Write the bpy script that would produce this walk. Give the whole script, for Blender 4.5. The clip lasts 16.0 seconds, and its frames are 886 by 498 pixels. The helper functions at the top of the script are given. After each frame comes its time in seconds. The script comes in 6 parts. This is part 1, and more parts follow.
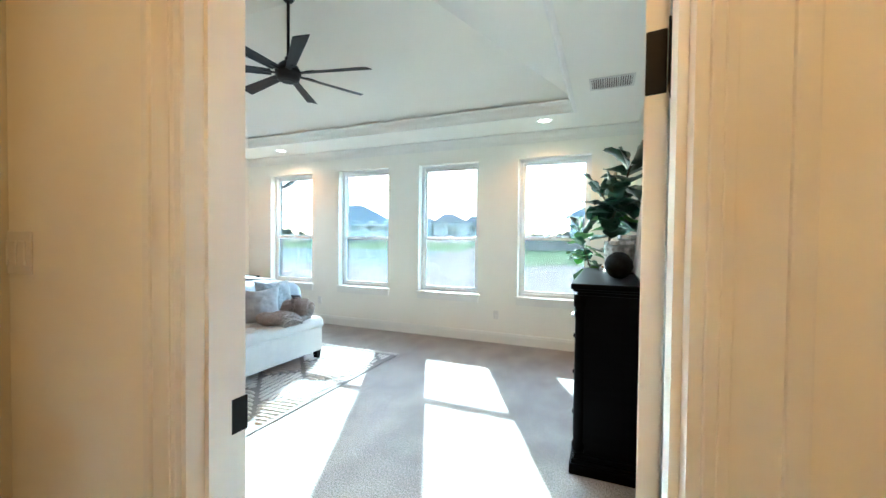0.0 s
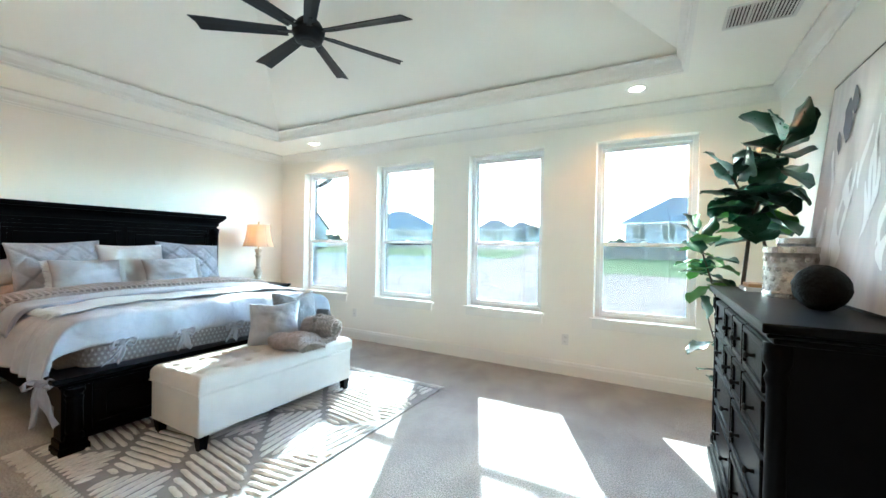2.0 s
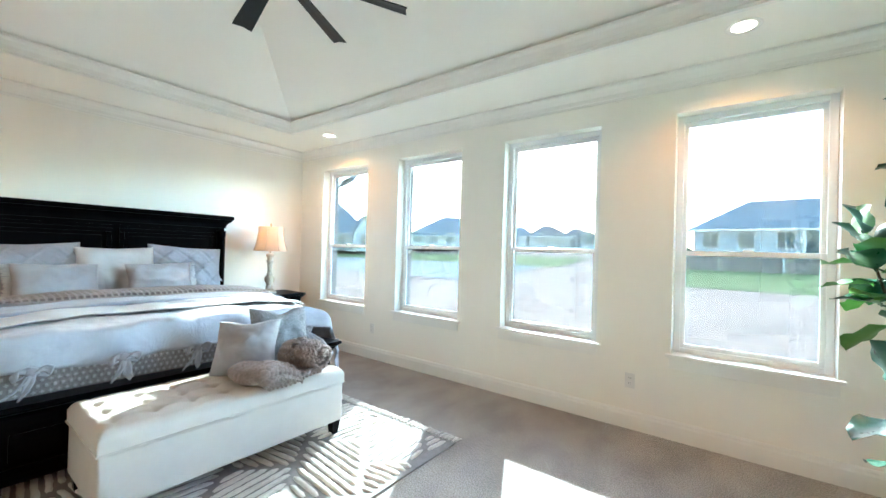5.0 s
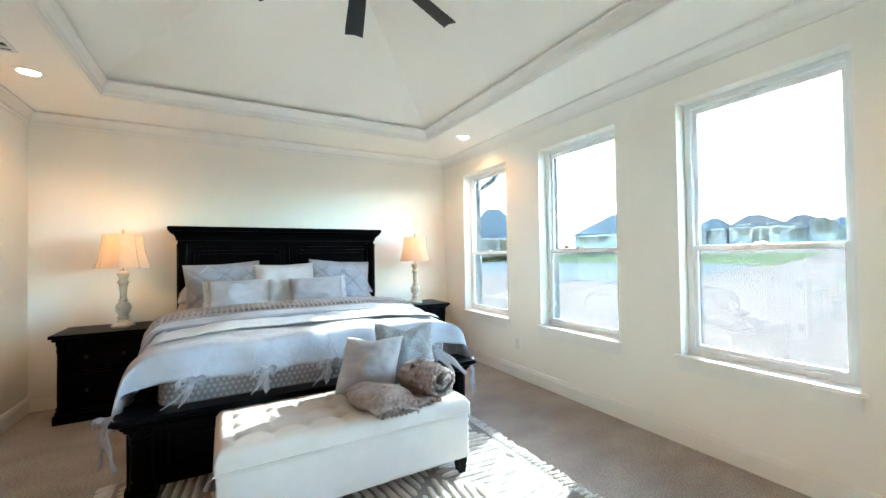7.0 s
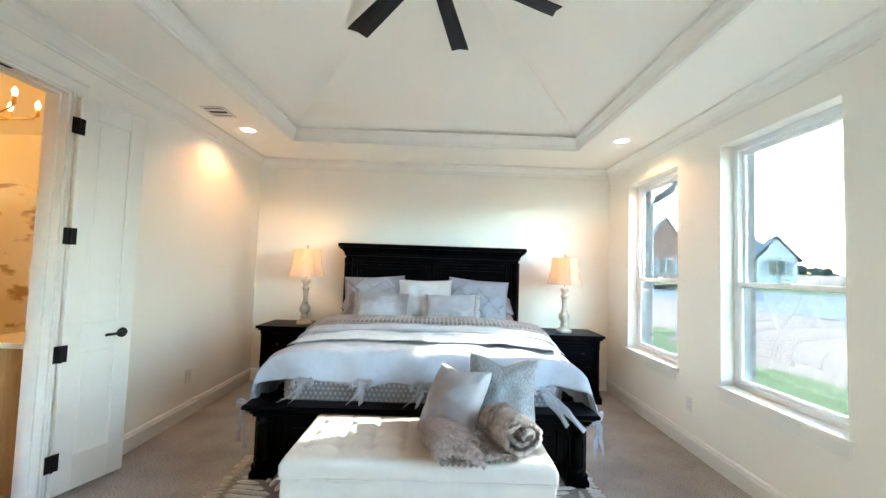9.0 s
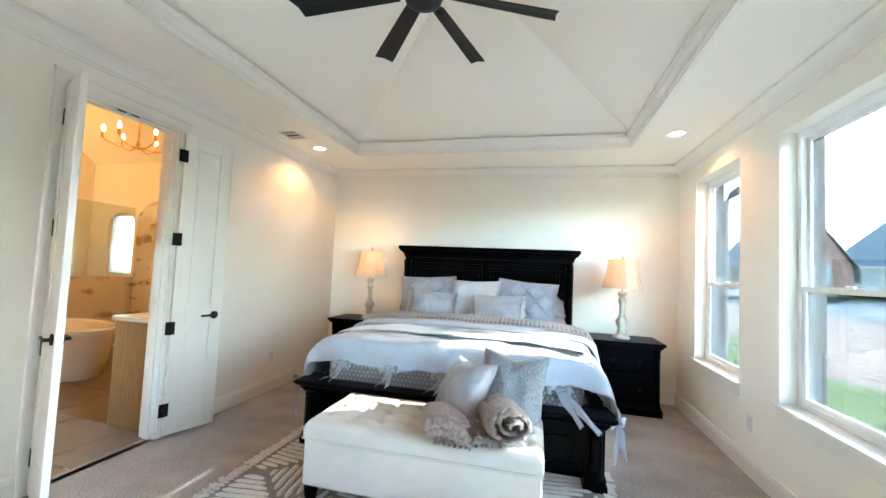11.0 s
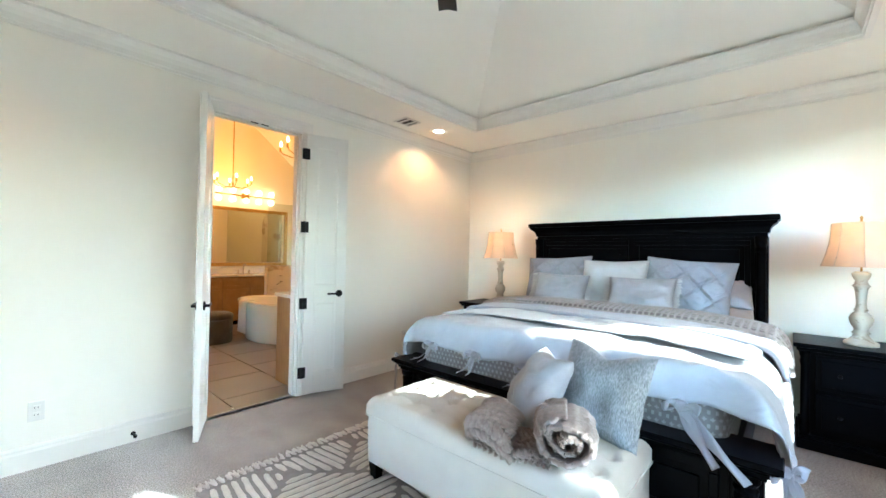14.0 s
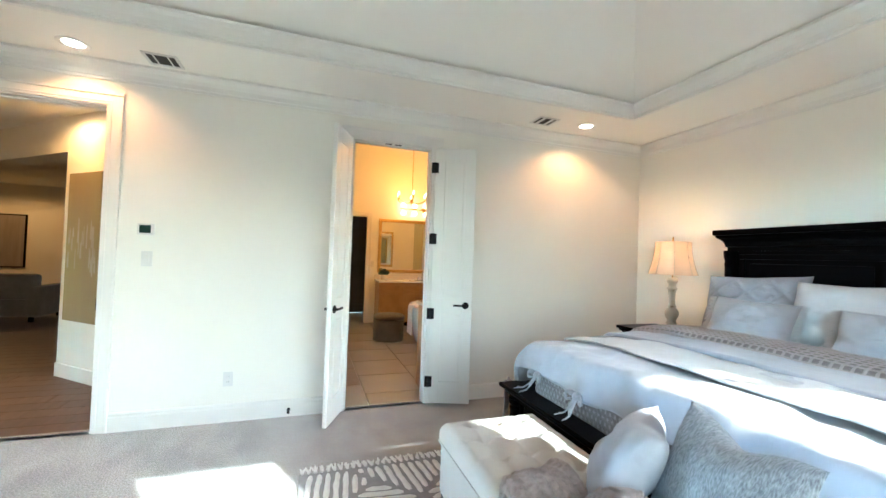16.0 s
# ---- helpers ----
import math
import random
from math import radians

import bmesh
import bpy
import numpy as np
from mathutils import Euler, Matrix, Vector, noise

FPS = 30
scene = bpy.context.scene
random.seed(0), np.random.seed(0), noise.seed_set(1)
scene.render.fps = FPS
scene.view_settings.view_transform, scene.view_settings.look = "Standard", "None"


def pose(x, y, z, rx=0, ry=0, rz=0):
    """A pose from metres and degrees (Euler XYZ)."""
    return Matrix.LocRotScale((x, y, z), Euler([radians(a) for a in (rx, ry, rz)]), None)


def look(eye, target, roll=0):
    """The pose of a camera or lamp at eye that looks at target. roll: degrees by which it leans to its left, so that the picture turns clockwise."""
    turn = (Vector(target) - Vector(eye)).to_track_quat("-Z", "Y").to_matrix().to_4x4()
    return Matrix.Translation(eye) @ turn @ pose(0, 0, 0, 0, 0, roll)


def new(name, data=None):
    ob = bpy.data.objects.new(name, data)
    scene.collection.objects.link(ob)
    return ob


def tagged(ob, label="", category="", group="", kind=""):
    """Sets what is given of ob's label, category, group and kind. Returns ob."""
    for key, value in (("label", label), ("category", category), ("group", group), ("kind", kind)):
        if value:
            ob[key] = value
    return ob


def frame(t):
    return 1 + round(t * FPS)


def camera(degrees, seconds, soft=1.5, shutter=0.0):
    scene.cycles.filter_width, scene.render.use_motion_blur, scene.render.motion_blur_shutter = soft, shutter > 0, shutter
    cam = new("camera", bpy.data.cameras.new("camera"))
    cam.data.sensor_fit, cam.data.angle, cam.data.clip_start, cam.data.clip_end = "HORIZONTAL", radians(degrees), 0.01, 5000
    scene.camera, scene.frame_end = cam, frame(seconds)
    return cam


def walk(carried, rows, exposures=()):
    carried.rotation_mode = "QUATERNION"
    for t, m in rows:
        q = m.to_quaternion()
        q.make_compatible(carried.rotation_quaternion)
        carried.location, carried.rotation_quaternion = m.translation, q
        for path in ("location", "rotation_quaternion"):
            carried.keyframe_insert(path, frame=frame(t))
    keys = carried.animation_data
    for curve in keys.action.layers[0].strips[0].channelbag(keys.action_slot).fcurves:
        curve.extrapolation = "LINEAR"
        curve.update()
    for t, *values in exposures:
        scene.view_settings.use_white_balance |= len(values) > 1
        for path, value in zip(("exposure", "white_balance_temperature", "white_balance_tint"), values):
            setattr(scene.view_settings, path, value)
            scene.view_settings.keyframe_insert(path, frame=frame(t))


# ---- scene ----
SKY, SUN, STOPS, KELVIN = 0.15, 0.23, 6.95, 5200.0
TINT = -15.0
# pane tint dims and warms the view outdoors in place of exposure
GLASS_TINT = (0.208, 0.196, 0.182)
CAN_W, LAMP_W, HALL_W, BATH_W = 0.40, 0.042, 0.63, 0.30
SHADE_GLOW, BULB_GLOW, CAN_GLOW = 0.0010, 0.07, 0.12
ENTRY_HINGE, ENTRY_FREE = (-0.280, 2.075), (-0.155, 2.88)
cam = camera(97.3, 16.0)
PATH = [
    (0, (-0.348, 1.374, 1.355), (-1.121, 3.218, 1.312), 0.6),
    (0.5, (-0.455, 1.571, 1.347), (-1.224, 3.416, 1.297), 0.2),
    (1, (-0.606, 1.767, 1.34), (-1.422, 3.592, 1.295), 0.2),
    (1.5, (-0.746, 1.974, 1.341), (-1.635, 3.765, 1.307), 0.3),
    (2, (-0.816, 2.18, 1.338), (-1.794, 3.925, 1.325), 1.0),
    (2.5, (-0.887, 2.359, 1.324), (-1.93, 4.066, 1.326), 1.5),
    (3, (-0.943, 2.518, 1.333), (-2.018, 4.205, 1.352), 1.9),
    (5.5, (-1.137, 3.171, 1.345), (-2.431, 4.696, 1.353), 1.2),
    (6, (-1.287, 3.273, 1.341), (-2.719, 4.669, 1.342), 0.5),
    (6.5, (-1.301, 3.406, 1.349), (-2.892, 4.618, 1.356), -0.4),
    (7, (-1.251, 3.595, 1.367), (-2.994, 4.576, 1.397), -0.9),
    (7.5, (-1.245, 3.713, 1.389), (-3.11, 4.434, 1.451), -1.1),
    (8, (-1.296, 3.887, 1.414), (-3.24, 4.348, 1.5), -0.5),
    (8.5, (-1.343, 4.059, 1.415), (-3.328, 4.281, 1.517), 0.7),
    (9, (-1.339, 4.303, 1.428), (-3.336, 4.322, 1.53), 1.9),
    (11.5, (-1.19, 4.955, 1.384), (-3.1, 4.37, 1.487), 2.3),
    (12, (-1.262, 5.041, 1.351), (-3.129, 4.331, 1.439), 2.0),
    (12.5, (-1.436, 5.101, 1.332), (-3.241, 4.24, 1.386), 1.8),
    (13, (-1.594, 5.145, 1.33), (-3.316, 4.128, 1.362), 1.5),
    (13.5, (-1.716, 5.245, 1.327), (-3.329, 4.063, 1.349), 1.3),
    (14, (-1.88, 5.409, 1.325), (-3.371, 4.076, 1.352), 1.1),
    (14.5, (-2.021, 5.454, 1.322), (-3.365, 3.974, 1.36), 1.3),
    (15, (-2.202, 5.461, 1.349), (-3.368, 3.837, 1.401), 1.9),
    (15.5, (-2.401, 5.497, 1.364), (-3.333, 3.728, 1.417), 2.0),
    (16, (-2.595, 5.583, 1.377), (-3.244, 3.692, 1.421), 2.0),
]
walk(cam, [(t, look(eye, target, roll)) for t, eye, target, roll in PATH], [(t, STOPS + s, KELVIN + k, TINT + g) for t, s, k, g in ((0.0, 0.0, -230, 1), (2.5, 0.05, -20, 3), (6.5, -0.05, 180, 5), (9.0, 0.0, 330, 6), (12.0, 0.0, 230, 7), (16.0, -0.05, 170, 6))])

# ---------- world, sun, exposure ----------
world = bpy.data.worlds.new("sky_world")
scene.world = world
world.use_nodes = True
wn = world.node_tree.nodes
sky = wn.new("ShaderNodeTexSky")
sky.sky_type, sky.sun_disc = "NISHITA", False
SUN_DIR = Vector((-0.42, 0.908, 0.565)).normalized()
sky.sun_elevation = math.asin(SUN_DIR.z)
sky.sun_rotation = math.atan2(SUN_DIR.x, SUN_DIR.y)
sky.dust_density, sky.air_density = 0.6, 1.0
wn["Background"].inputs["Strength"].default_value = SKY
world.node_tree.links.new(sky.outputs[0], wn["Background"].inputs["Color"])
sun = new("sun", bpy.data.lights.new("sun", "SUN"))
sun.data.energy, sun.data.angle, sun.data.color = SUN, radians(0.6), (1.0, 0.95, 0.87)
sun.matrix_world = look(SUN_DIR * 40, (0, 0, 0))


# ---------- materials ----------
def nodes_of(m):
    m.use_nodes = True
    return m.node_tree.nodes, m.node_tree.links, m.node_tree.nodes["Principled BSDF"]


def surface(name, base, dark=None, scale=6.0, rough=0.6, bump=0.0, fine=120.0, metal=0.0, rough_var=0.08, stretch=(1, 1, 1), sheen=0.0, coat=0.0, per_piece=0.0, detail=6.0, contrast=(0.3, 0.7), speckle=0.0, spec=0.5):
    """Principled paint, cloth, wood or stone with variation at two scales and a fine relief."""
    m = bpy.data.materials.new(name)
    n, l, p = nodes_of(m)
    dark = dark or tuple(c * 0.88 for c in base)
    tc = n.new("ShaderNodeTexCoord")
    mp = n.new("ShaderNodeMapping")
    mp.inputs["Scale"].default_value = stretch
    l.new(tc.outputs["Object"], mp.inputs["Vector"])
    big = n.new("ShaderNodeTexNoise")
    big.inputs["Scale"].default_value, big.inputs["Detail"].default_value = scale, detail
    l.new(mp.outputs[0], big.inputs["Vector"])
    ramp = n.new("ShaderNodeValToRGB")
    ramp.color_ramp.elements[0].position, ramp.color_ramp.elements[1].position = contrast
    ramp.color_ramp.elements[0].color, ramp.color_ramp.elements[1].color = (*dark, 1), (*base, 1)
    l.new(big.outputs["Fac"], ramp.inputs["Fac"])
    colour = ramp.outputs["Color"]
    if per_piece:
        info = n.new("ShaderNodeObjectInfo")
        hsv = n.new("ShaderNodeHueSaturation")
        mul = n.new("ShaderNodeMapRange")
        mul.inputs["To Min"].default_value, mul.inputs["To Max"].default_value = 1 - per_piece, 1 + per_piece
        l.new(info.outputs["Random"], mul.inputs["Value"])
        l.new(mul.outputs[0], hsv.inputs["Value"])
        l.new(colour, hsv.inputs["Color"])
        colour = hsv.outputs["Color"]
    small = n.new("ShaderNodeTexNoise")
    small.inputs["Scale"].default_value, small.inputs["Detail"].default_value = fine, 4.0
    l.new(mp.outputs[0], small.inputs["Vector"])
    if speckle:
        amount = n.new("ShaderNodeMapRange")
        amount.inputs["From Min"].default_value, amount.inputs["From Max"].default_value = 0.3, 0.7
        amount.inputs["To Min"].default_value, amount.inputs["To Max"].default_value = 1 - speckle, 1 + speckle
        l.new(small.outputs["Fac"], amount.inputs["Value"])
        grain = n.new("ShaderNodeHueSaturation")
        l.new(amount.outputs[0], grain.inputs["Value"])
        l.new(colour, grain.inputs["Color"])
        colour = grain.outputs["Color"]
    l.new(colour, p.inputs["Base Color"])
    p.inputs["Specular IOR Level"].default_value = spec
    rr = n.new("ShaderNodeMapRange")
    rr.inputs["To Min"].default_value, rr.inputs["To Max"].default_value = max(0.02, rough - rough_var), min(1, rough + rough_var)
    l.new(small.outputs["Fac"], rr.inputs["Value"])
    l.new(rr.outputs[0], p.inputs["Roughness"])
    p.inputs["Metallic"].default_value = metal
    p.inputs["Sheen Weight"].default_value = sheen
    p.inputs["Coat Weight"].default_value = coat
    if bump:
        b = n.new("ShaderNodeBump")
        b.inputs["Strength"].default_value, b.inputs["Distance"].default_value = min(1.0, bump), 0.002 + 0.004 * bump
        l.new(small.outputs["Fac"], b.inputs["Height"])
        l.new(b.outputs[0], p.inputs["Normal"])
    return m


def glowing(name, colour, strength, base=(0.9, 0.9, 0.85)):
    m = surface(name, base)
    p = m.node_tree.nodes["Principled BSDF"]
    p.inputs["Emission Color"].default_value, p.inputs["Emission Strength"].default_value = (*colour, 1), strength
    return m


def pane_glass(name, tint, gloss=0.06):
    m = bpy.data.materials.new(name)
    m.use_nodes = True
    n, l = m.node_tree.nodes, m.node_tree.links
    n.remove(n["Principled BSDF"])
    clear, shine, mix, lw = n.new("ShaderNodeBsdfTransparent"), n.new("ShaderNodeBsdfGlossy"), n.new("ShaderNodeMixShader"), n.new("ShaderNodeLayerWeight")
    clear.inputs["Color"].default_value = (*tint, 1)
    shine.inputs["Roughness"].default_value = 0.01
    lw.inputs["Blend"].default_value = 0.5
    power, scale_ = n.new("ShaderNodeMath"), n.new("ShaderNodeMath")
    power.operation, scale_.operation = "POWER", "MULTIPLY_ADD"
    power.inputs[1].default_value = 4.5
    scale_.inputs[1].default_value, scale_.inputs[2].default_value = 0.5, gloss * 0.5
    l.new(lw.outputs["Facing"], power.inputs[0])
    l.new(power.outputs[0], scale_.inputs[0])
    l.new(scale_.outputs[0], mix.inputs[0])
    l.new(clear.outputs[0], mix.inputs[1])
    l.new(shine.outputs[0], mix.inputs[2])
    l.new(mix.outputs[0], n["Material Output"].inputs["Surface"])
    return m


def fabric(name, base, dark, weave=260.0, bump=0.5, rough=0.92, sheen=0.25, scale=9.0, crease=7.0, crease_amt=0.4):
    """Cloth: crossed threads, soft creases and a slight sheen."""
    m = surface(name, base, dark, scale=scale, rough=rough, sheen=sheen)
    n, l, p = nodes_of(m)
    tc = next(x for x in n if x.type == "TEX_COORD")
    w1, w2 = n.new("ShaderNodeTexWave"), n.new("ShaderNodeTexWave")
    w2.bands_direction = "Y"
    add = n.new("ShaderNodeMath")
    for w in (w1, w2):
        w.inputs["Scale"].default_value, w.inputs["Distortion"].default_value = weave, 1.5
        l.new(tc.outputs["Object"], w.inputs["Vector"])
    l.new(w1.outputs["Fac"], add.inputs[0])
    l.new(w2.outputs["Fac"], add.inputs[1])
    b = n.new("ShaderNodeBump")
    b.inputs["Strength"].default_value, b.inputs["Distance"].default_value = bump, 0.0012
    l.new(add.outputs[0], b.inputs["Height"])
    cr = n.new("ShaderNodeTexNoise")
    cr.inputs["Scale"].default_value, cr.inputs["Detail"].default_value, cr.inputs["Distortion"].default_value = crease, 3.0, 0.8
    l.new(tc.outputs["Object"], cr.inputs["Vector"])
    b2 = n.new("ShaderNodeBump")
    b2.inputs["Strength"].default_value, b2.inputs["Distance"].default_value = crease_amt, 0.03
    l.new(cr.outputs["Fac"], b2.inputs["Height"])
    l.new(b.outputs[0], b2.inputs["Normal"])
    l.new(b2.outputs[0], p.inputs["Normal"])
    return m


M_WALL = surface("cream_wall_paint", (0.89, 0.872, 0.805), (0.87, 0.85, 0.785), scale=1.3, rough=0.75, bump=0.10, fine=260)
M_CEIL = surface("ceiling_paint", (0.91, 0.895, 0.835), (0.895, 0.88, 0.82), scale=1.0, rough=0.85, bump=0.10, fine=220)
M_TRIM = surface("white_trim_paint", (0.85, 0.84, 0.80), (0.82, 0.81, 0.77), scale=3, rough=0.38, bump=0.04, fine=90)
M_VINYL = surface("white_window_vinyl", (0.83, 0.84, 0.84), (0.80, 0.81, 0.81), scale=4, rough=0.35)
M_BLACKM = surface("black_hardware", (0.007, 0.007, 0.008), (0.004, 0.004, 0.005), scale=30, rough=0.45, metal=0.0, spec=0.15)
M_FAN = surface("charcoal_fan_finish", (0.014, 0.018, 0.024), (0.010, 0.013, 0.018), scale=20, rough=0.45, stretch=(1, 12, 1), spec=0.2)
M_BLACKWOOD = surface("black_stained_wood", (0.0018, 0.0018, 0.0024), (0.001, 0.001, 0.0013), scale=5, rough=0.32, bump=0.10, fine=70, stretch=(1, 9, 9), coat=0.0, rough_var=0.08, spec=0.03)
M_CARPET = surface("taupe_carpet", (0.335, 0.305, 0.282), (0.238, 0.215, 0.198), scale=3.4, rough=1.0, bump=1.0, fine=150, sheen=0.3, detail=9, contrast=(0.36, 0.62), speckle=0.65, stretch=(1.0, 0.62, 1.0))
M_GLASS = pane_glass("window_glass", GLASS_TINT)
M_BRICK = surface("pale_brick", (0.62, 0.60, 0.58), (0.50, 0.48, 0.47), scale=11, rough=0.9, bump=0.6, fine=60)
M_TILE = surface("taupe_floor_tile", (0.20, 0.158, 0.115), (0.16, 0.125, 0.09), scale=1.6, rough=0.32, bump=0.05, fine=50, per_piece=0.07)
M_GROUT = surface("grout", (0.42, 0.38, 0.33), rough=0.95)
M_WOODFLOOR = surface("dark_walnut_boards", (0.095, 0.046, 0.026), (0.055, 0.026, 0.015), scale=3, rough=0.42, bump=0.1, fine=60, stretch=(8, 0.7, 1), per_piece=0.16, spec=0.25)
M_EARTH = surface("bare_ground", (0.66, 0.47, 0.37), (0.52, 0.38, 0.30), scale=0.35, rough=1.0, bump=0.8, fine=7)
M_GRASS = surface("spring_grass", (0.33, 0.37, 0.16), (0.25, 0.29, 0.11), scale=0.7, rough=1.0, bump=0.9, fine=18)
M_ROAD = surface("concrete_street", (0.50, 0.49, 0.48), (0.43, 0.42, 0.41), scale=0.6, rough=0.95, bump=0.3, fine=14)


# ---------- helpers for shapes ----------
def part(name, bm, material, parent=None, label="", smooth=False):
    me = bpy.data.meshes.new(name)
    bm.normal_update()
    bm.to_mesh(me)
    bm.free()
    me.materials.append(material)
    if smooth:
        for p in me.polygons:
            p.use_smooth = True
    ob = new(name, me)
    if parent is not None:
        ob.parent = parent
    if label:
        tagged(ob, label)
    return ob


def thing(name, m, label, category, group="", kind=""):
    ob = new(name)
    ob.empty_display_size = 0.1
    ob.matrix_world = m
    return tagged(ob, label, category, group, kind)


def box(bm, x0, x1, y0, y1, z0, z1, bevel=0.0, seg=2):
    r = bmesh.ops.create_cube(bm, size=1.0, matrix=Matrix.Translation(((x0 + x1) / 2, (y0 + y1) / 2, (z0 + z1) / 2)) @ Matrix.Diagonal((abs(x1 - x0), abs(y1 - y0), abs(z1 - z0), 1)))
    if bevel:
        es = {e for v in r["verts"] for e in v.link_edges}
        bmesh.ops.bevel(bm, geom=list(es), offset=bevel, segments=seg, affect="EDGES", profile=0.6)
    return bm


def boxes(*rows, bevel=0.0):
    bm = bmesh.new()
    for r in rows:
        box(bm, *r, bevel=bevel)
    return bm


def lathe(profile, seg=28, sx=1.0, sy=1.0, at=(0, 0, 0), bm=None):
    """Turns (radius, height) pairs about z."""
    bm = bm or bmesh.new()
    rings = []
    for r, z in profile:
        if r < 1e-5:
            rings.append([bm.verts.new((at[0], at[1], at[2] + z))])
        else:
            rings.append([bm.verts.new((at[0] + sx * r * math.cos(2 * math.pi * k / seg), at[1] + sy * r * math.sin(2 * math.pi * k / seg), at[2] + z)) for k in range(seg)])
    for a, b in zip(rings, rings[1:]):
        for k in range(seg):
            j = (k + 1) % seg
            if len(a) == 1 and len(b) > 1:
                bm.faces.new((a[0], b[j], b[k]))
            elif len(b) == 1 and len(a) > 1:
                bm.faces.new((a[k], a[j], b[0]))
            elif len(a) > 1:
                bm.faces.new((a[k], a[j], b[j], b[k]))
    bmesh.ops.recalc_face_normals(bm, faces=bm.faces)
    return bm


def sweep(profile, path, closed=False, bm=None):
    """Carries an (out, up) profile along a level path with mitred corners; out points to the left of the way."""
    bm = bm or bmesh.new()
    pts = [Vector(p) for p in path]
    n, rows = len(pts), []
    for i, p in enumerate(pts):
        a = (p - pts[i - 1]) if (i or closed) else (pts[1] - p)
        b = (pts[(i + 1) % n] - p) if (i < n - 1 or closed) else (p - pts[i - 1])
        a, b = a.normalized(), b.normalized()
        na, nb = Vector((-a.y, a.x, 0)), Vector((-b.y, b.x, 0))
        mid = (na + nb).normalized()
        mid /= max(0.3, mid.dot(na))
        rows.append([bm.verts.new(p + mid * o + Vector((0, 0, u))) for o, u in profile])
    m = len(profile)
    for i in range(n if closed else n - 1):
        a, b = rows[i], rows[(i + 1) % n]
        for k in range(m):
            bm.faces.new((a[k], a[(k + 1) % m], b[(k + 1) % m], b[k]))
    if not closed:
        bm.faces.new(rows[0])
        bm.faces.new(rows[-1])
    bmesh.ops.recalc_face_normals(bm, faces=bm.faces)
    return bm


def tube(points, radius, seg=8, bm=None, taper=1.0):
    bm = bm or bmesh.new()
    pts = [Vector(p) for p in points]
    rings, up = [], Vector((0.13, 0.21, 1)).normalized()
    for i, p in enumerate(pts):
        d = (pts[min(i + 1, len(pts) - 1)] - pts[max(i - 1, 0)]).normalized()
        s = d.cross(up)
        s = s.normalized() if s.length > 1e-3 else Vector((1, 0, 0))
        q = s.cross(d)
        r = radius * (1 + (taper - 1) * i / max(1, len(pts) - 1))
        rings.append([bm.verts.new(p + s * r * math.cos(2 * math.pi * k / seg) + q * r * math.sin(2 * math.pi * k / seg)) for k in range(seg)])
    for a, b in zip(rings, rings[1:]):
        for k in range(seg):
            bm.faces.new((a[k], a[(k + 1) % seg], b[(k + 1) % seg], b[k]))
    bm.faces.new(rings[0])
    bm.faces.new(rings[-1])
    bmesh.ops.recalc_face_normals(bm, faces=bm.faces)
    return bm


def panel_wall(name, axis, p0, p1, u0, u1, z0, z1, holes, material, label="painted plaster wall"):
    """A wall of thickness p0..p1 with true openings (u0, u1, z0, z1)."""
    us = sorted({u0, u1, *(h[0] for h in holes), *(h[1] for h in holes)})
    zs = sorted({z0, z1, *(h[2] for h in holes), *(h[3] for h in holes)})
    bm = bmesh.new()
    solid = lambda i, j: 0 <= i < len(us) - 1 and 0 <= j < len(zs) - 1 and not any(h[0] - 1e-6 <= us[i] and us[i + 1] <= h[1] + 1e-6 and h[2] - 1e-6 <= zs[j] and zs[j + 1] <= h[3] + 1e-6 for h in holes)
    put = (lambda u, p, z: bm.verts.new((u, p, z))) if axis == "y" else (lambda u, p, z: bm.verts.new((p, u, z)))
    for i in range(len(us) - 1):
        for j in range(len(zs) - 1):
            if not solid(i, j):
                continue
            a, b, c, d = us[i], us[i + 1], zs[j], zs[j + 1]
            for p in (p0, p1):
                bm.faces.new([put(a, p, c), put(b, p, c), put(b, p, d), put(a, p, d)])
            for ok, q in ((solid(i - 1, j), ((a, c), (a, d))), (solid(i + 1, j), ((b, c), (b, d))), (solid(i, j - 1), ((a, c), (b, c))), (solid(i, j + 1), ((a, d), (b, d)))):
                if not ok:
                    (ua, za), (ub, zb) = q
                    bm.faces.new([put(ua, p0, za), put(ub, p0, zb), put(ub, p1, zb), put(ua, p1, za)])
    bmesh.ops.remove_doubles(bm, verts=bm.verts, dist=1e-4)
    bmesh.ops.recalc_face_normals(bm, faces=bm.faces)
    return tagged(part(name, bm, material), label, "wall", kind="structure")


# ---------- the bedroom shell ----------
XW, XE, YS, YN, H = -6.20, 0.04, 2.04, 6.425, 2.74
YH = 1.90
WINS = [(-5.685, -4.785), (-4.255, -3.352), (-2.85, -1.952), (-1.415, -0.53)]
WZ0, WZ1 = 0.63, 2.43
BATH = (-3.685, -2.925)
ENTRY = (-1.151, -0.24)
DOOR_H = 2.43

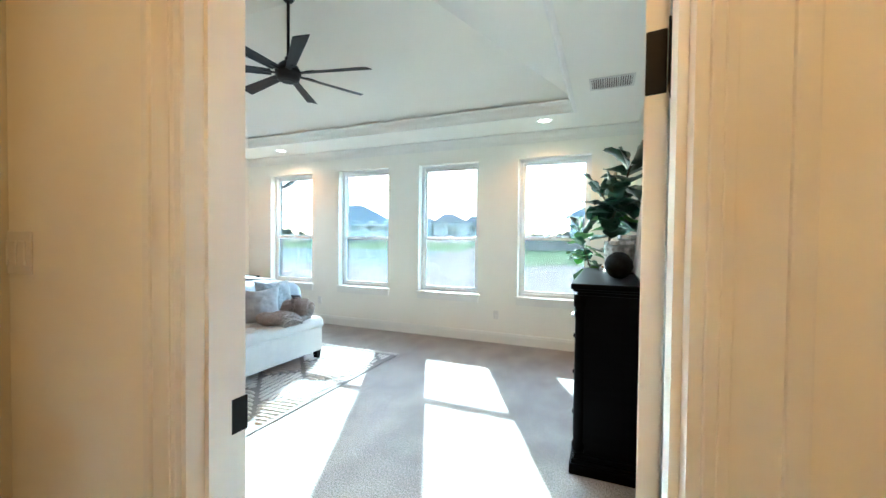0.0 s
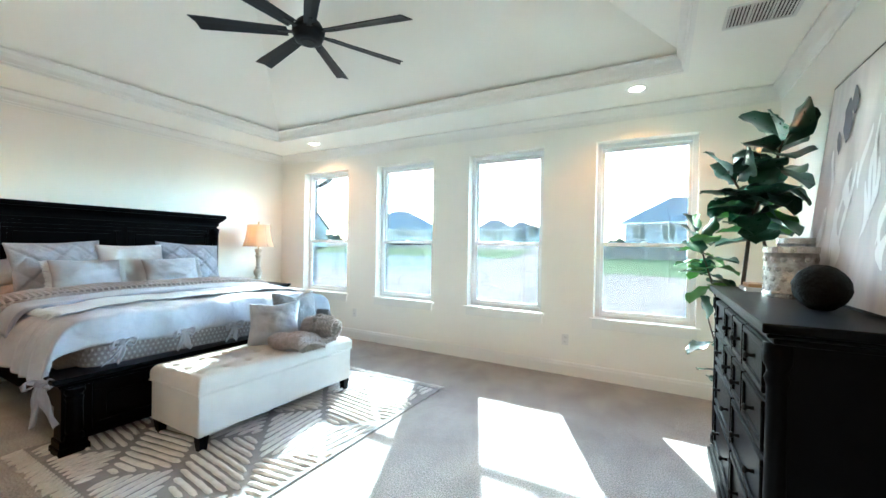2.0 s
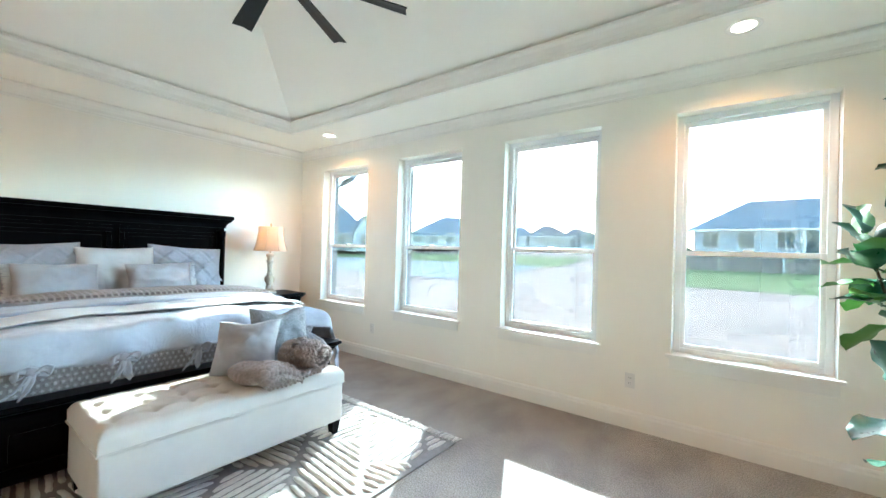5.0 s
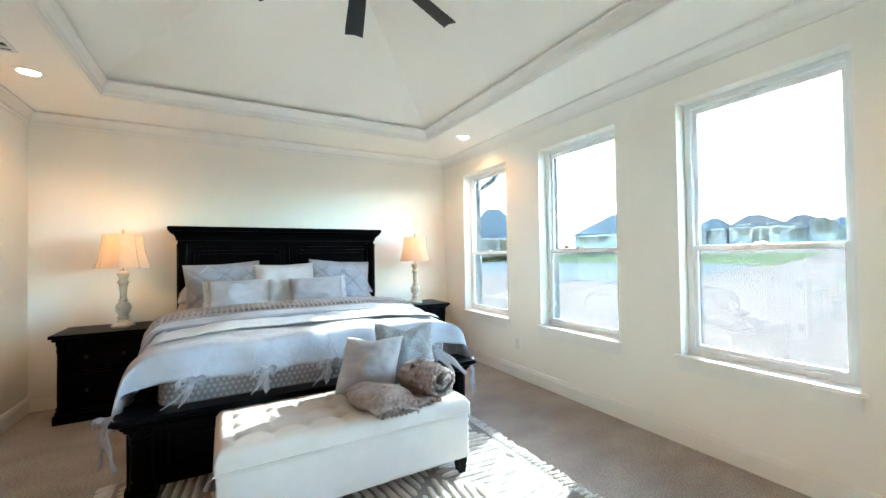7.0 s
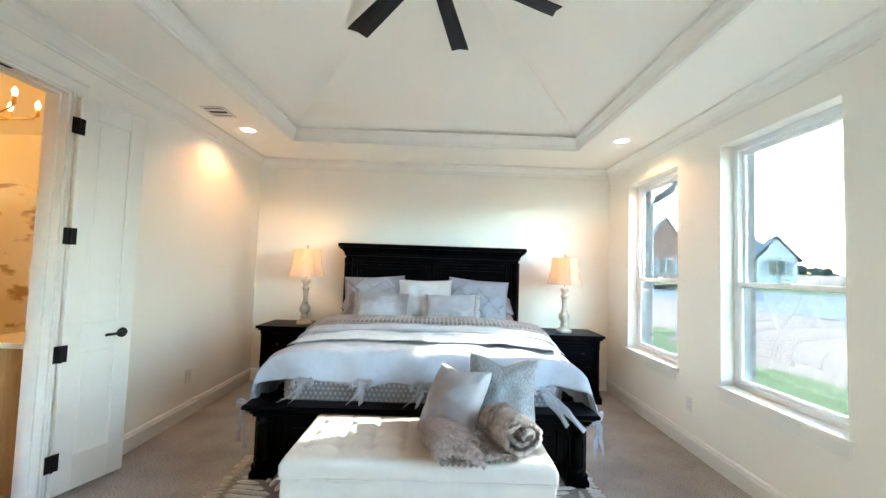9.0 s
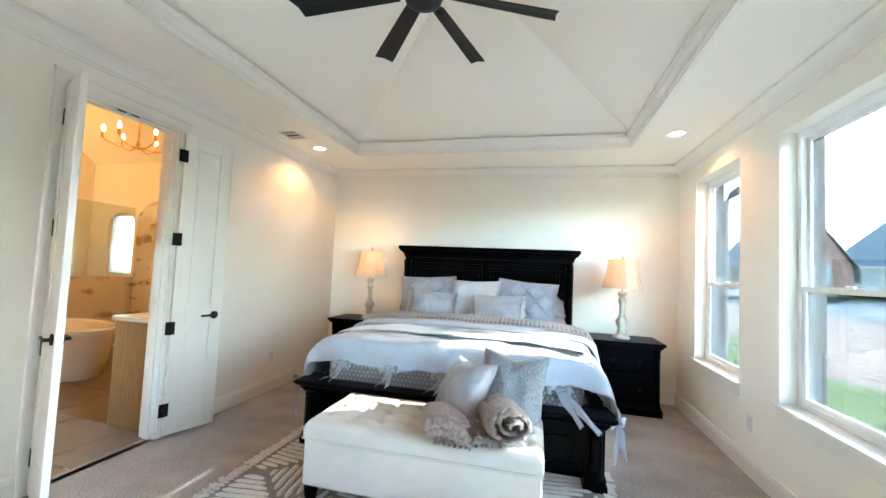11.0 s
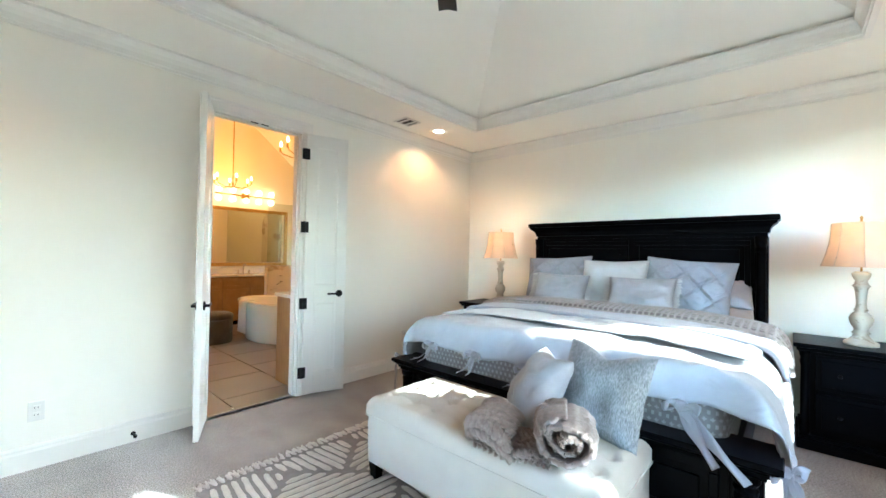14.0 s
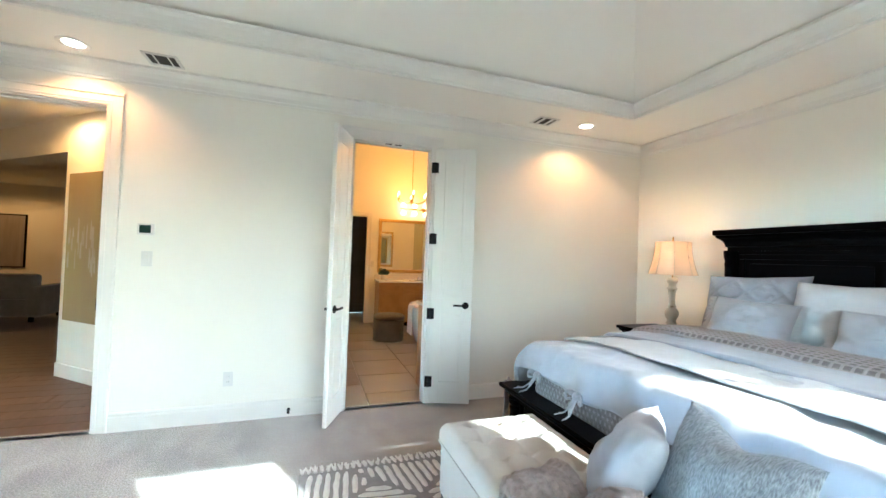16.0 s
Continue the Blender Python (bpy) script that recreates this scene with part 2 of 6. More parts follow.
panel_wall("wall_north", "y", YN, YN + 0.16, XW - 0.15, XE + 0.15, 0, 3.78, [(a, b, WZ0, WZ1) for a, b in WINS], M_WALL, "cream painted wall with four tall windows")
panel_wall("wall_north_outer", "y", YN + 0.165, YN + 0.24, XW - 0.15, XE + 0.15, -0.6, 3.78, [(a + 0.03, b - 0.03, WZ0 + 0.03, WZ1 - 0.03) for a, b in WINS], M_BRICK, "pale brick outer leaf of the window wall")
panel_wall("wall_west", "x", XW - 0.14, XW, YS - 0.14, YN, 0, 3.78, [], M_WALL, "cream painted wall behind the bed")
panel_wall("wall_east", "x", XE, XE + 0.14, YS, YN, 0, 3.78, [], M_WALL, "cream painted wall behind the dresser")
panel_wall("wall_south", "y", YH, YS, XW, XE + 5.3, -0.02, 4.4, [(*BATH, 0, DOOR_H), (*ENTRY, 0, DOOR_H)], M_WALL, "cream painted wall with two doorways")

tagged(part("floor", boxes((XW, XE, YS - 0.06, YN, -0.12, 0.0)), M_CARPET), "taupe cut-pile carpet with vacuum marks", "floor", kind="structure")

# ceiling: a level border round a hipped tray
TX0, TX1, TY0, TY1 = -5.42, -0.69, 2.72, 5.74
bm = boxes((XW, TX0, YS, YN, H, H + 0.06), (TX1, XE, YS, YN, H, H + 0.06), (TX0, TX1, YS, TY0, H, H + 0.06), (TX0, TX1, TY1, YN, H, H + 0.06))
D0, RISE, UP = 0.03, 0.565, 1.40
lo = [(TX0 - D0, TY0 - D0), (TX1 + D0, TY0 - D0), (TX1 + D0, TY1 + D0), (TX0 - D0, TY1 + D0)]
hi = [(TX0 + UP, TY0 + UP), (TX1 - UP, TY0 + UP), (TX1 - UP, TY1 - UP), (TX0 + UP, TY1 - UP)]
Z_LO, Z_HI = H + 0.112, H + 0.112 + RISE * (UP + D0)
va = [bm.verts.new((x, y, H + 0.03)) for x, y in lo]
vl = [bm.verts.new((x, y, Z_LO)) for x, y in lo]
vh = [bm.verts.new((x, y, Z_HI)) for x, y in hi]
for k in range(4):
    j = (k + 1) % 4
    bm.faces.new((va[k], va[j], vl[j], vl[k]))
    bm.faces.new((vl[k], vl[j], vh[j], vh[k]))
bm.faces.new(vh)
tagged(part("ceiling", bm, M_CEIL), "cream ceiling with a hipped tray", "ceiling", kind="structure")
tagged(part("roof_deck", boxes((XW - 0.4, XE + 0.4, YS - 0.1, YN + 0.4, 3.80, 3.88)), M_TRIM), "closed roof deck above the bedroom", "roof", kind="structure")
lip = [(-0.030, -0.006), (0.002, -0.006), (0.004, 0.012), (0.012, 0.016), (0.016, 0.050), (0.030, 0.084), (0.046, 0.100), (0.050, 0.104), (0.050, 0.122), (-0.028, 0.122), (-0.028, 0.001), (-0.030, 0.001)]
tagged(part("tray_trim", sweep([(o, u - 0.004) for o, u in lip], [(TX0, TY0, H), (TX1, TY0, H), (TX1, TY1, H), (TX0, TY1, H)], True), M_TRIM), "white stepped moulding round the ceiling tray", "moulding", kind="structure")
crown = [(0, -0.130), (0.010, -0.130), (0.010, -0.112), (0.016, -0.106), (0.020, -0.074), (0.034, -0.046), (0.056, -0.024), (0.070, -0.018), (0.070, 0), (0, 0)]
tagged(part("crown_moulding", sweep(crown, [(XW, YS, H - 0.001), (XE, YS, H - 0.001), (XE, YN, H - 0.001), (XW, YN, H - 0.001)], True), M_TRIM), "white crown moulding", "moulding", kind="structure")

base = [(0, 0.0), (0.016, 0.0), (0.016, 0.105), (0.012, 0.118), (0.012, 0.13), (0.006, 0.142), (0, 0.142)]
CW = 0.088


def run_base(pts):
    tagged(part("baseboard", sweep(base, pts), M_TRIM), "white profiled baseboard", "baseboard", kind="structure")


run_base([(ENTRY[1] + CW, YS, 0), (XE, YS, 0), (XE, YN, 0), (XW, YN, 0), (XW, YS, 0), (BATH[0] - CW, YS, 0)])
run_base([(BATH[1] + CW, YS, 0), (ENTRY[0] - CW, YS, 0)])


def casing(y, side, x0, x1, h, name):
    """Moulded casing on one face of a wall, legs and head."""
    ob = tagged(new(name), "white moulded door casing", "door casing", kind="structure")
    for nm, (a, b, c, d) in (("casing_leg", (x0 - CW, x0 + 0.004, 0, h)), ("casing_leg", (x1 - 0.004, x1 + CW, 0, h)), ("casing_head", (x0 - CW, x1 + CW, h - 0.004, h + CW))):
        bm = boxes((a, b, y, y + side * 0.014, c, d), bevel=0.002)
        if nm == "casing_head":
            box(bm, a - 0.004, b + 0.004, y, y + side * 0.022, d - 0.022, d, bevel=0.003)
            box(bm, x0 - 0.02, x1 + 0.02, y, y + side * 0.018, c + 0.018, c + 0.03, bevel=0.002)
        else:
            o0, o1 = (a, a + 0.022) if a < x0 - 0.05 else (b - 0.022, b)
            box(bm, o0, o1, y, y + side * 0.022, c, d, bevel=0.003)
            i0 = b - 0.024 if a < x0 - 0.05 else a + 0.012
            box(bm, i0, i0 + 0.012, y, y + side * 0.018, c, d, bevel=0.002)
        part(nm, bm, M_TRIM, ob)
    return ob


for x0, x1 in (BATH, ENTRY):
    casing(YS, 1, x0, x1, DOOR_H, "trim_door")
    casing(YH, -1, x0, x1, DOOR_H, "trim_door")
    jb = boxes((x0 - 0.004, x0 + 0.018, YH - 0.001, YS + 0.001, 0, DOOR_H), (x1 - 0.018, x1 + 0.004, YH - 0.001, YS + 0.001, 0, DOOR_H), (x0, x1, YH - 0.001, YS + 0.001, DOOR_H - 0.018, DOOR_H + 0.004))
    tagged(part("door_jamb", jb, M_TRIM), "white painted door jamb", "door jamb", kind="structure")
    st = boxes((x0 + 0.018, x0 + 0.03, YH + 0.04, YS - 0.045, 0, DOOR_H - 0.02), (x1 - 0.03, x1 - 0.018, YH + 0.04, YS - 0.045, 0, DOOR_H - 0.02), (x0 + 0.018, x1 - 0.018, YH + 0.04, YS - 0.045, DOOR_H - 0.03, DOOR_H - 0.018))
    tagged(part("door_stop_strip", st, M_TRIM), "white door stop strip in the jamb", "door jamb", kind="structure")


# ---------- windows ----------
def window(x0, x1, name):
    w = tagged(new(name), "white single-hung vinyl window with a meeting rail", "window", kind="structure")
    g = YN + 0.13
    fr = bmesh.new()
    f = 0.045
    for r in ((x0 + 0.002, x0 + f, g - 0.03, g + 0.045, WZ0, WZ1), (x1 - f, x1 - 0.002, g - 0.03, g + 0.045, WZ0, WZ1), (x0 + f, x1 - f, g - 0.03, g + 0.045, WZ1 - f, WZ1 - 0.002), (x0 + f, x1 - f, g - 0.03, g + 0.045, WZ0 + 0.002, WZ0 + 0.04)):
        box(fr, *r, bevel=0.004)
    part("window_frame", fr, M_VINYL, w)
    zm = 1.385
    for nm, za, zb, yo in (("lower_sash", WZ0 + 0.04, zm + 0.02, -0.012), ("upper_sash", zm - 0.018, WZ1 - f, 0.018)):
        s = 0.032
        bm = bmesh.new()
        a, b = x0 + f - 0.004, x1 - f + 0.004
        for r in ((a, a + s, g + yo - 0.012, g + yo + 0.012, za, zb), (b - s, b, g + yo - 0.012, g + yo + 0.012, za, zb), (a + s, b - s, g + yo - 0.012, g + yo + 0.012, za, za + s), (a + s, b - s, g + yo - 0.012, g + yo + 0.012, zb - s * 1.1, zb)):
            box(bm, *r, bevel=0.003)
        sash = part(nm, bm, M_VINYL, w)
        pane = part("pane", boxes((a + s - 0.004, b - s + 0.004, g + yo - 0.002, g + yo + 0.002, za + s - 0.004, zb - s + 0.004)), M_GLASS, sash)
        # no pane shadow, so direct daylight enters without the tint
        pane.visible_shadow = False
    lock = boxes(((x0 + x1) / 2 - 0.03, (x0 + x1) / 2 + 0.03, g - 0.035, g - 0.022, zm + 0.018, zm + 0.034), bevel=0.004)
    part("sash_lock", lock, M_VINYL, w)
    st = boxes((x0 - 0.035, x1 + 0.035, YN - 0.03, YN, WZ0 - 0.022, WZ0 + 0.003), (x0 + 0.002, x1 - 0.002, YN - 0.002, g - 0.028, WZ0 - 0.02, WZ0 + 0.003), bevel=0.005)
    part("window_sill", st, M_TRIM, w)
    part("window_apron", boxes((x0 - 0.012, x1 + 0.012, YN - 0.014, YN + 0.001, WZ0 - 0.105, WZ0 - 0.022), bevel=0.003), M_TRIM, w)
    return w


for k, (a, b) in enumerate(WINS):
    window(a, b, "window_%d" % (k + 1))


# ---------- doors ----------
def door_leaf(name, hinge, free, width, label, hinges=(0.22, 0.85, 1.55, 2.22), handle_z=0.935, edge_plates=False):
    """A two-panel leaf built from its hinge along +x, in the plane y = 0."""
    d = Vector((free[0] - hinge[0], free[1] - hinge[1], 0)).normalized()
    ob = thing(name, Matrix.Translation((hinge[0], hinge[1], 0)) @ Matrix.Rotation(math.atan2(d.y, d.x), 4, "Z"), label, "door", kind="structure")
    t, z0, z1 = 0.0175, 0.022, DOOR_H - 0.022
    st = 0.095 if width < 0.6 else 0.12
    part("door_core", boxes((0.004, width, -t + 0.008, t - 0.008, z0, z1)), M_TRIM, ob)
    bm = bmesh.new()
    for r in ((0.003, st, z0, z1), (width - st, width + 0.001, z0, z1), (st, width - st, z0, z0 + 0.2), (st, width - st, 0.86, 1.02), (st, width - st, z1 - 0.12, z1)):
        box(bm, r[0], r[1], -t, t, r[2], r[3], bevel=0.004)
    part("stile_and_rail", bm, M_TRIM, ob)
    for za, zb in ((z0 + 0.2, 0.86), (1.02, z1 - 0.12)):
        part("door_panel", boxes((st + 0.02, width - st - 0.02, -t + 0.004, t - 0.004, za + 0.02, zb - 0.02), bevel=0.004), M_TRIM, ob)
    for z in hinges:
        bm = boxes((-0.012, 0.032, -t - 0.003, -t + 0.0005, z - 0.05, z + 0.05), (-0.035, 0.0, -t - 0.003, -t + 0.001, z - 0.05, z + 0.05), bevel=0.001)
        lathe([(0, -0.052), (0.006, -0.052), (0.006, 0.052), (0, 0.052)], 10, at=(-0.003, -t - 0.006, z), bm=bm)
        part("hinge", bm, M_BLACKM, ob, "black door hinge")
    for z in hinges if edge_plates else ():
        part("hinge_leaf", boxes((0.0, 0.0045, -0.014, 0.016, z - 0.05, z + 0.05), bevel=0.0018), M_BLACKM, ob, "black hinge leaf let into the door edge")
    hx = width - 0.062
    for s in (1, -1):
        bm = bmesh.new()
        rose = lathe([(0, 0), (0.03, 0), (0.032, 0.003), (0.032, 0.008), (0.026, 0.011), (0.011, 0.012), (0.010, 0.038), (0, 0.038)], 22)
        rose.transform(Matrix.Translation((hx, s * t, handle_z)) @ Matrix.Rotation(-s * math.pi / 2, 4, "X"))
        h = part("door_handle", rose, M_BLACKM, ob, "black lever handle", True)
        lv = boxes((hx - 0.115, hx + 0.012, s * (t + 0.034) - 0.005, s * (t + 0.034) + 0.005, handle_z - 0.009, handle_z + 0.009), bevel=0.004)
        part("lever", lv, M_BLACKM, h)
    return ob


door_leaf("door_1", (-3.697, 2.075), (-4.073, 2.205), 0.385, "white two-panel door leaf standing open to the bathroom")
door_leaf("door_2", (-2.912, 2.06), (-2.752, 2.43), 0.385, "white two-panel door leaf standing ajar at the bathroom")
door_leaf("door_3", ENTRY_HINGE, ENTRY_FREE, 0.81, "white two-panel bedroom door swung open into the room", (0.25, 0.88, 1.64, 2.29), edge_plates=True)

# ---------- more materials ----------
M_DUVET = fabric("pale_grey_cotton", (0.385, 0.385, 0.42), (0.34, 0.34, 0.37), weave=300, bump=0.2, crease=6, crease_amt=0.45)
M_FOLD = fabric("dove_grey_cotton", (0.34, 0.34, 0.38), (0.30, 0.30, 0.335), weave=300, bump=0.2, crease=5)
M_WHITE = fabric("ivory_throw_cotton", (0.53, 0.53, 0.53), (0.48, 0.48, 0.48), weave=150, bump=0.4, crease=6)
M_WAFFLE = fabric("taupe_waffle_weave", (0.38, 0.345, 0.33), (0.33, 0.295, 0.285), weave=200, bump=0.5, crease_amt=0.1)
# darker taupe that puts the shade of the waffle's pits into colour
M_WAFFLEPIT = fabric("taupe_waffle_pit_shade", (0.21, 0.19, 0.18), (0.18, 0.16, 0.155), weave=200, bump=0.5, crease_amt=0.1)
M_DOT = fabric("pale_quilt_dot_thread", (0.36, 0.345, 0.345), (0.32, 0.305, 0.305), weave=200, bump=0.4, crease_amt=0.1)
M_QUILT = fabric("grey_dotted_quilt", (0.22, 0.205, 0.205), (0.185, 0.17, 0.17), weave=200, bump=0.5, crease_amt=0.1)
M_GREYP = fabric("silver_grey_linen", (0.35, 0.345, 0.365), (0.31, 0.305, 0.32), weave=260, bump=0.3, crease=8, crease_amt=0.35)
M_GREYD = fabric("pintucked_grey_cotton", (0.30, 0.305, 0.34), (0.26, 0.265, 0.295), weave=300, bump=0.2, crease=11, crease_amt=0.6)
M_OFFW = fabric("off_white_linen", (0.52, 0.515, 0.515), (0.47, 0.465, 0.465), weave=220, bump=0.4, crease=7)
M_TWEED = fabric("slub_grey_tweed", (0.38, 0.39, 0.41), (0.13, 0.14, 0.155), weave=90, bump=0.9, scale=55, crease_amt=0.2)
tw = next(x for x in M_TWEED.node_tree.nodes if x.type == "MAPPING")
tw.inputs["Scale"].default_value = (5.0, 1.1, 1.0)
M_TAUPE = fabric("taupe_cotton", (0.42, 0.34, 0.30), (0.36, 0.29, 0.255), weave=300, bump=0.2)
M_KNIT = fabric("taupe_cable_knit", (0.36, 0.290, 0.265), (0.25, 0.20, 0.182), weave=120, bump=0.8, scale=40, crease=9, crease_amt=0.5)
M_BENCH = fabric("cream_linen_upholstery", (0.53, 0.495, 0.44), (0.49, 0.455, 0.405), weave=190, bump=0.35, crease=3, crease_amt=0.12)
M_RUG = surface("grey_flat_weave", (0.30, 0.285, 0.28), (0.24, 0.23, 0.225), scale=20, rough=1.0, bump=0.9, fine=240)
M_PILE = surface("ivory_rug_pile", (0.72, 0.69, 0.65), (0.62, 0.59, 0.55), scale=26, rough=1.0, bump=1.0, fine=300, sheen=0.3)
M_CREAMLAMP = surface("distressed_cream_paint", (0.52, 0.47, 0.38), (0.28, 0.23, 0.17), scale=26, rough=0.6, bump=0.3, fine=80, contrast=(0.30, 0.42))
M_GOLD = surface("brushed_gold", (0.62, 0.42, 0.16), (0.54, 0.35, 0.12), scale=12, rough=0.28, metal=1.0)
M_CHROME = surface("brushed_nickel", (0.6, 0.58, 0.55), scale=9, rough=0.25, metal=1.0)
M_OAK = surface("honey_oak", (0.40, 0.235, 0.10), (0.31, 0.17, 0.065), scale=6, rough=0.42, bump=0.1, fine=60, stretch=(1, 8, 1))
M_MARBLE = surface("veined_marble", (0.76, 0.72, 0.66), (0.40, 0.30, 0.21), scale=2.6, rough=0.2, detail=12, contrast=(0.37, 0.45), stretch=(1.0, 1.0, 2.2))
M_PORC = surface("white_porcelain", (0.80, 0.79, 0.77), (0.78, 0.77, 0.75), scale=2, rough=0.16, coat=0.4)
M_OTT = fabric("charcoal_ottoman_cloth", (0.085, 0.08, 0.078), (0.06, 0.056, 0.055), weave=150)
M_TOWEL = fabric("white_terry_towel", (0.74, 0.73, 0.72), (0.68, 0.67, 0.66), weave=120, bump=0.8)
M_LEAF = surface("fiddle_leaf_green", (0.022, 0.088, 0.048), (0.010, 0.045, 0.028), scale=7, rough=0.30, bump=0.2, fine=40)
M_LEAF2 = surface("young_leaf_green", (0.13, 0.30, 0.055), (0.08, 0.21, 0.04), scale=8, rough=0.42)
M_BARK = surface("dark_bark", (0.085, 0.06, 0.045), (0.045, 0.032, 0.025), scale=30, rough=0.95, bump=0.8, fine=90)
M_POT = surface("woven_basket_cane", (0.28, 0.21, 0.14), (0.16, 0.11, 0.07), scale=40, rough=0.9, bump=0.9, fine=90)
M_SILVER = surface("hammered_silver", (0.52, 0.49, 0.45), (0.30, 0.28, 0.25), scale=46, rough=0.34, metal=0.85, bump=0.8, fine=70)
M_BLACKORB = surface("black_woven_ball", (0.006, 0.007, 0.008), (0.003, 0.003, 0.004), scale=40, spec=0.15, rough=0.8, bump=0.9, fine=70)
M_ARTEDGE = surface("black_canvas_edge", (0.004, 0.005, 0.007), rough=0.5, spec=0.1)
M_ART = surface("abstract_canvas_paint", (0.60, 0.545, 0.52), (0.36, 0.33, 0.34), scale=1.6, rough=0.75, bump=0.4, fine=60, stretch=(1, 3.0, 0.8), contrast=(0.30, 0.62))
M_ARTDARK = surface("dark_paint_stroke", (0.10, 0.095, 0.12), rough=0.7, bump=0.4)
M_ARTMUTE = surface("muted_paint_stroke", (0.44, 0.38, 0.30), (0.36, 0.30, 0.22), scale=6, rough=0.8, bump=0.4)
M_ARTPALE = surface("pale_paint_stroke", (0.72, 0.69, 0.68), rough=0.7, bump=0.4)
M_HALLART = surface("ochre_canvas_paint", (0.34, 0.27, 0.12), (0.30, 0.23, 0.13), scale=1.2, rough=0.8, bump=0.4, stretch=(2.5, 2.5, 0.5))
M_PLASTIC = surface("white_plastic_plate", (0.80, 0.79, 0.76), rough=0.35)
# near-black colour that stands in for shade inside vents and outlet slots
M_SLOT = surface("slot_shade", (0.03, 0.03, 0.03), rough=0.8)
M_GRILLE = surface("white_grille_enamel", (0.74, 0.73, 0.70), rough=0.4)
M_THERMO = surface("dark_green_screen", (0.01, 0.035, 0.028), rough=0.15)
M_MIRROR = surface("mirror_silver", (0.86, 0.87, 0.86), (0.86, 0.87, 0.86), rough=0.02, metal=1.0, rough_var=0.0)
M_SHOWER = pane_glass("shower_glass", (0.86, 0.90, 0.88))
M_SHADE = surface("pleated_linen_shade", (0.66, 0.57, 0.46), (0.60, 0.51, 0.41), scale=14, rough=0.9, bump=0.3, fine=160)
sn, sl, sp = nodes_of(M_SHADE)
sp.inputs["Emission Color"].default_value, sp.inputs["Emission Strength"].default_value = (1.0, 0.50, 0.24, 1), SHADE_GLOW
thin, blend = sn.new("ShaderNodeBsdfTranslucent"), sn.new("ShaderNodeMixShader")
thin.inputs["Color"].default_value = (0.78, 0.50, 0.30, 1)
blend.inputs[0].default_value = 0.20
sl.new(sp.outputs[0], blend.inputs[1])
sl.new(thin.outputs[0], blend.inputs[2])
sl.new(blend.outputs[0], sn["Material Output"].inputs["Surface"])
M_BULB = glowing("warm_bulb", (1.0, 0.70, 0.36), BULB_GLOW)
M_CAN = glowing("warm_downlight_lens", (1.0, 0.86, 0.68), CAN_GLOW)
M_HOUSEW = surface("white_painted_brick", (0.78, 0.79, 0.80), (0.70, 0.71, 0.72), scale=1.5, rough=0.9, bump=0.2, fine=20)
M_HOUSEG = surface("grey_siding", (0.50, 0.54, 0.58), (0.43, 0.46, 0.50), scale=1.5, rough=0.9)
# brick and both roof colours are lightened to stand in for distant haze
M_REDBRICK = surface("red_brick", (0.42, 0.27, 0.22), (0.34, 0.21, 0.17), scale=3, rough=0.95, bump=0.3, fine=22)
M_ROOF = surface("hazed_charcoal_shingles", (0.33, 0.36, 0.40), (0.26, 0.285, 0.32), scale=3, rough=0.95, bump=0.5, fine=9)
M_ROOFB = surface("hazed_brown_shingles", (0.32, 0.29, 0.285), (0.25, 0.225, 0.22), scale=3, rough=0.95, bump=0.5, fine=9)
M_PANEPORCH = surface("dark_pane_and_porch", (0.07, 0.10, 0.12), rough=0.08)
M_FENCE = surface("weathered_fence_boards", (0.32, 0.28, 0.26), (0.24, 0.21, 0.195), scale=2, rough=0.95, stretch=(6, 6, 0.5))
# darkness of the unlit closet, put into its wall colour
M_DARKVOID = surface("closet_darkness", (0.09, 0.075, 0.06), rough=0.9)
M_SOFA = fabric("grey_sofa_cloth", (0.22, 0.20, 0.20), (0.18, 0.165, 0.165), weave=120)


# ---------- cloth helpers ----------
def grid(f, nu, nv):
    bm = bmesh.new()
    vs = [[bm.verts.new(f(i / nu, j / nv)) for j in range(nv + 1)] for i in range(nu + 1)]
    for i in range(nu):
        for j in range(nv):
            bm.faces.new((vs[i][j], vs[i + 1][j], vs[i + 1][j + 1], vs[i][j + 1]))
    bmesh.ops.recalc_face_normals(bm, faces=bm.faces)
    return bm


def cloth(name, f, nu, nv, material, parent, thick=0.02, label="", up=True, relief=None, second=None):
    bm = grid(f, nu, nv)
    if relief:
        bm.normal_update()
        bm.verts.ensure_lookup_table()
        for k, v in enumerate(list(bm.verts)):
            v.co += v.normal * relief(k // (nv + 1), k % (nv + 1))
    if up and sum(fc.normal.z for fc in bm.faces) < 0:
        bmesh.ops.reverse_faces(bm, faces=bm.faces)
    if second:
        for k, fc in enumerate(bm.faces):
            fc.material_index = second[1](k // nv, k % nv)
    ob = part(name, bm, material, parent, label, True)
    if second:
        ob.data.materials.append(second[0])
    if thick:
        s = ob.modifiers.new("thickness", "SOLIDIFY")
        s.thickness, s.offset = thick, -1.0
    return ob


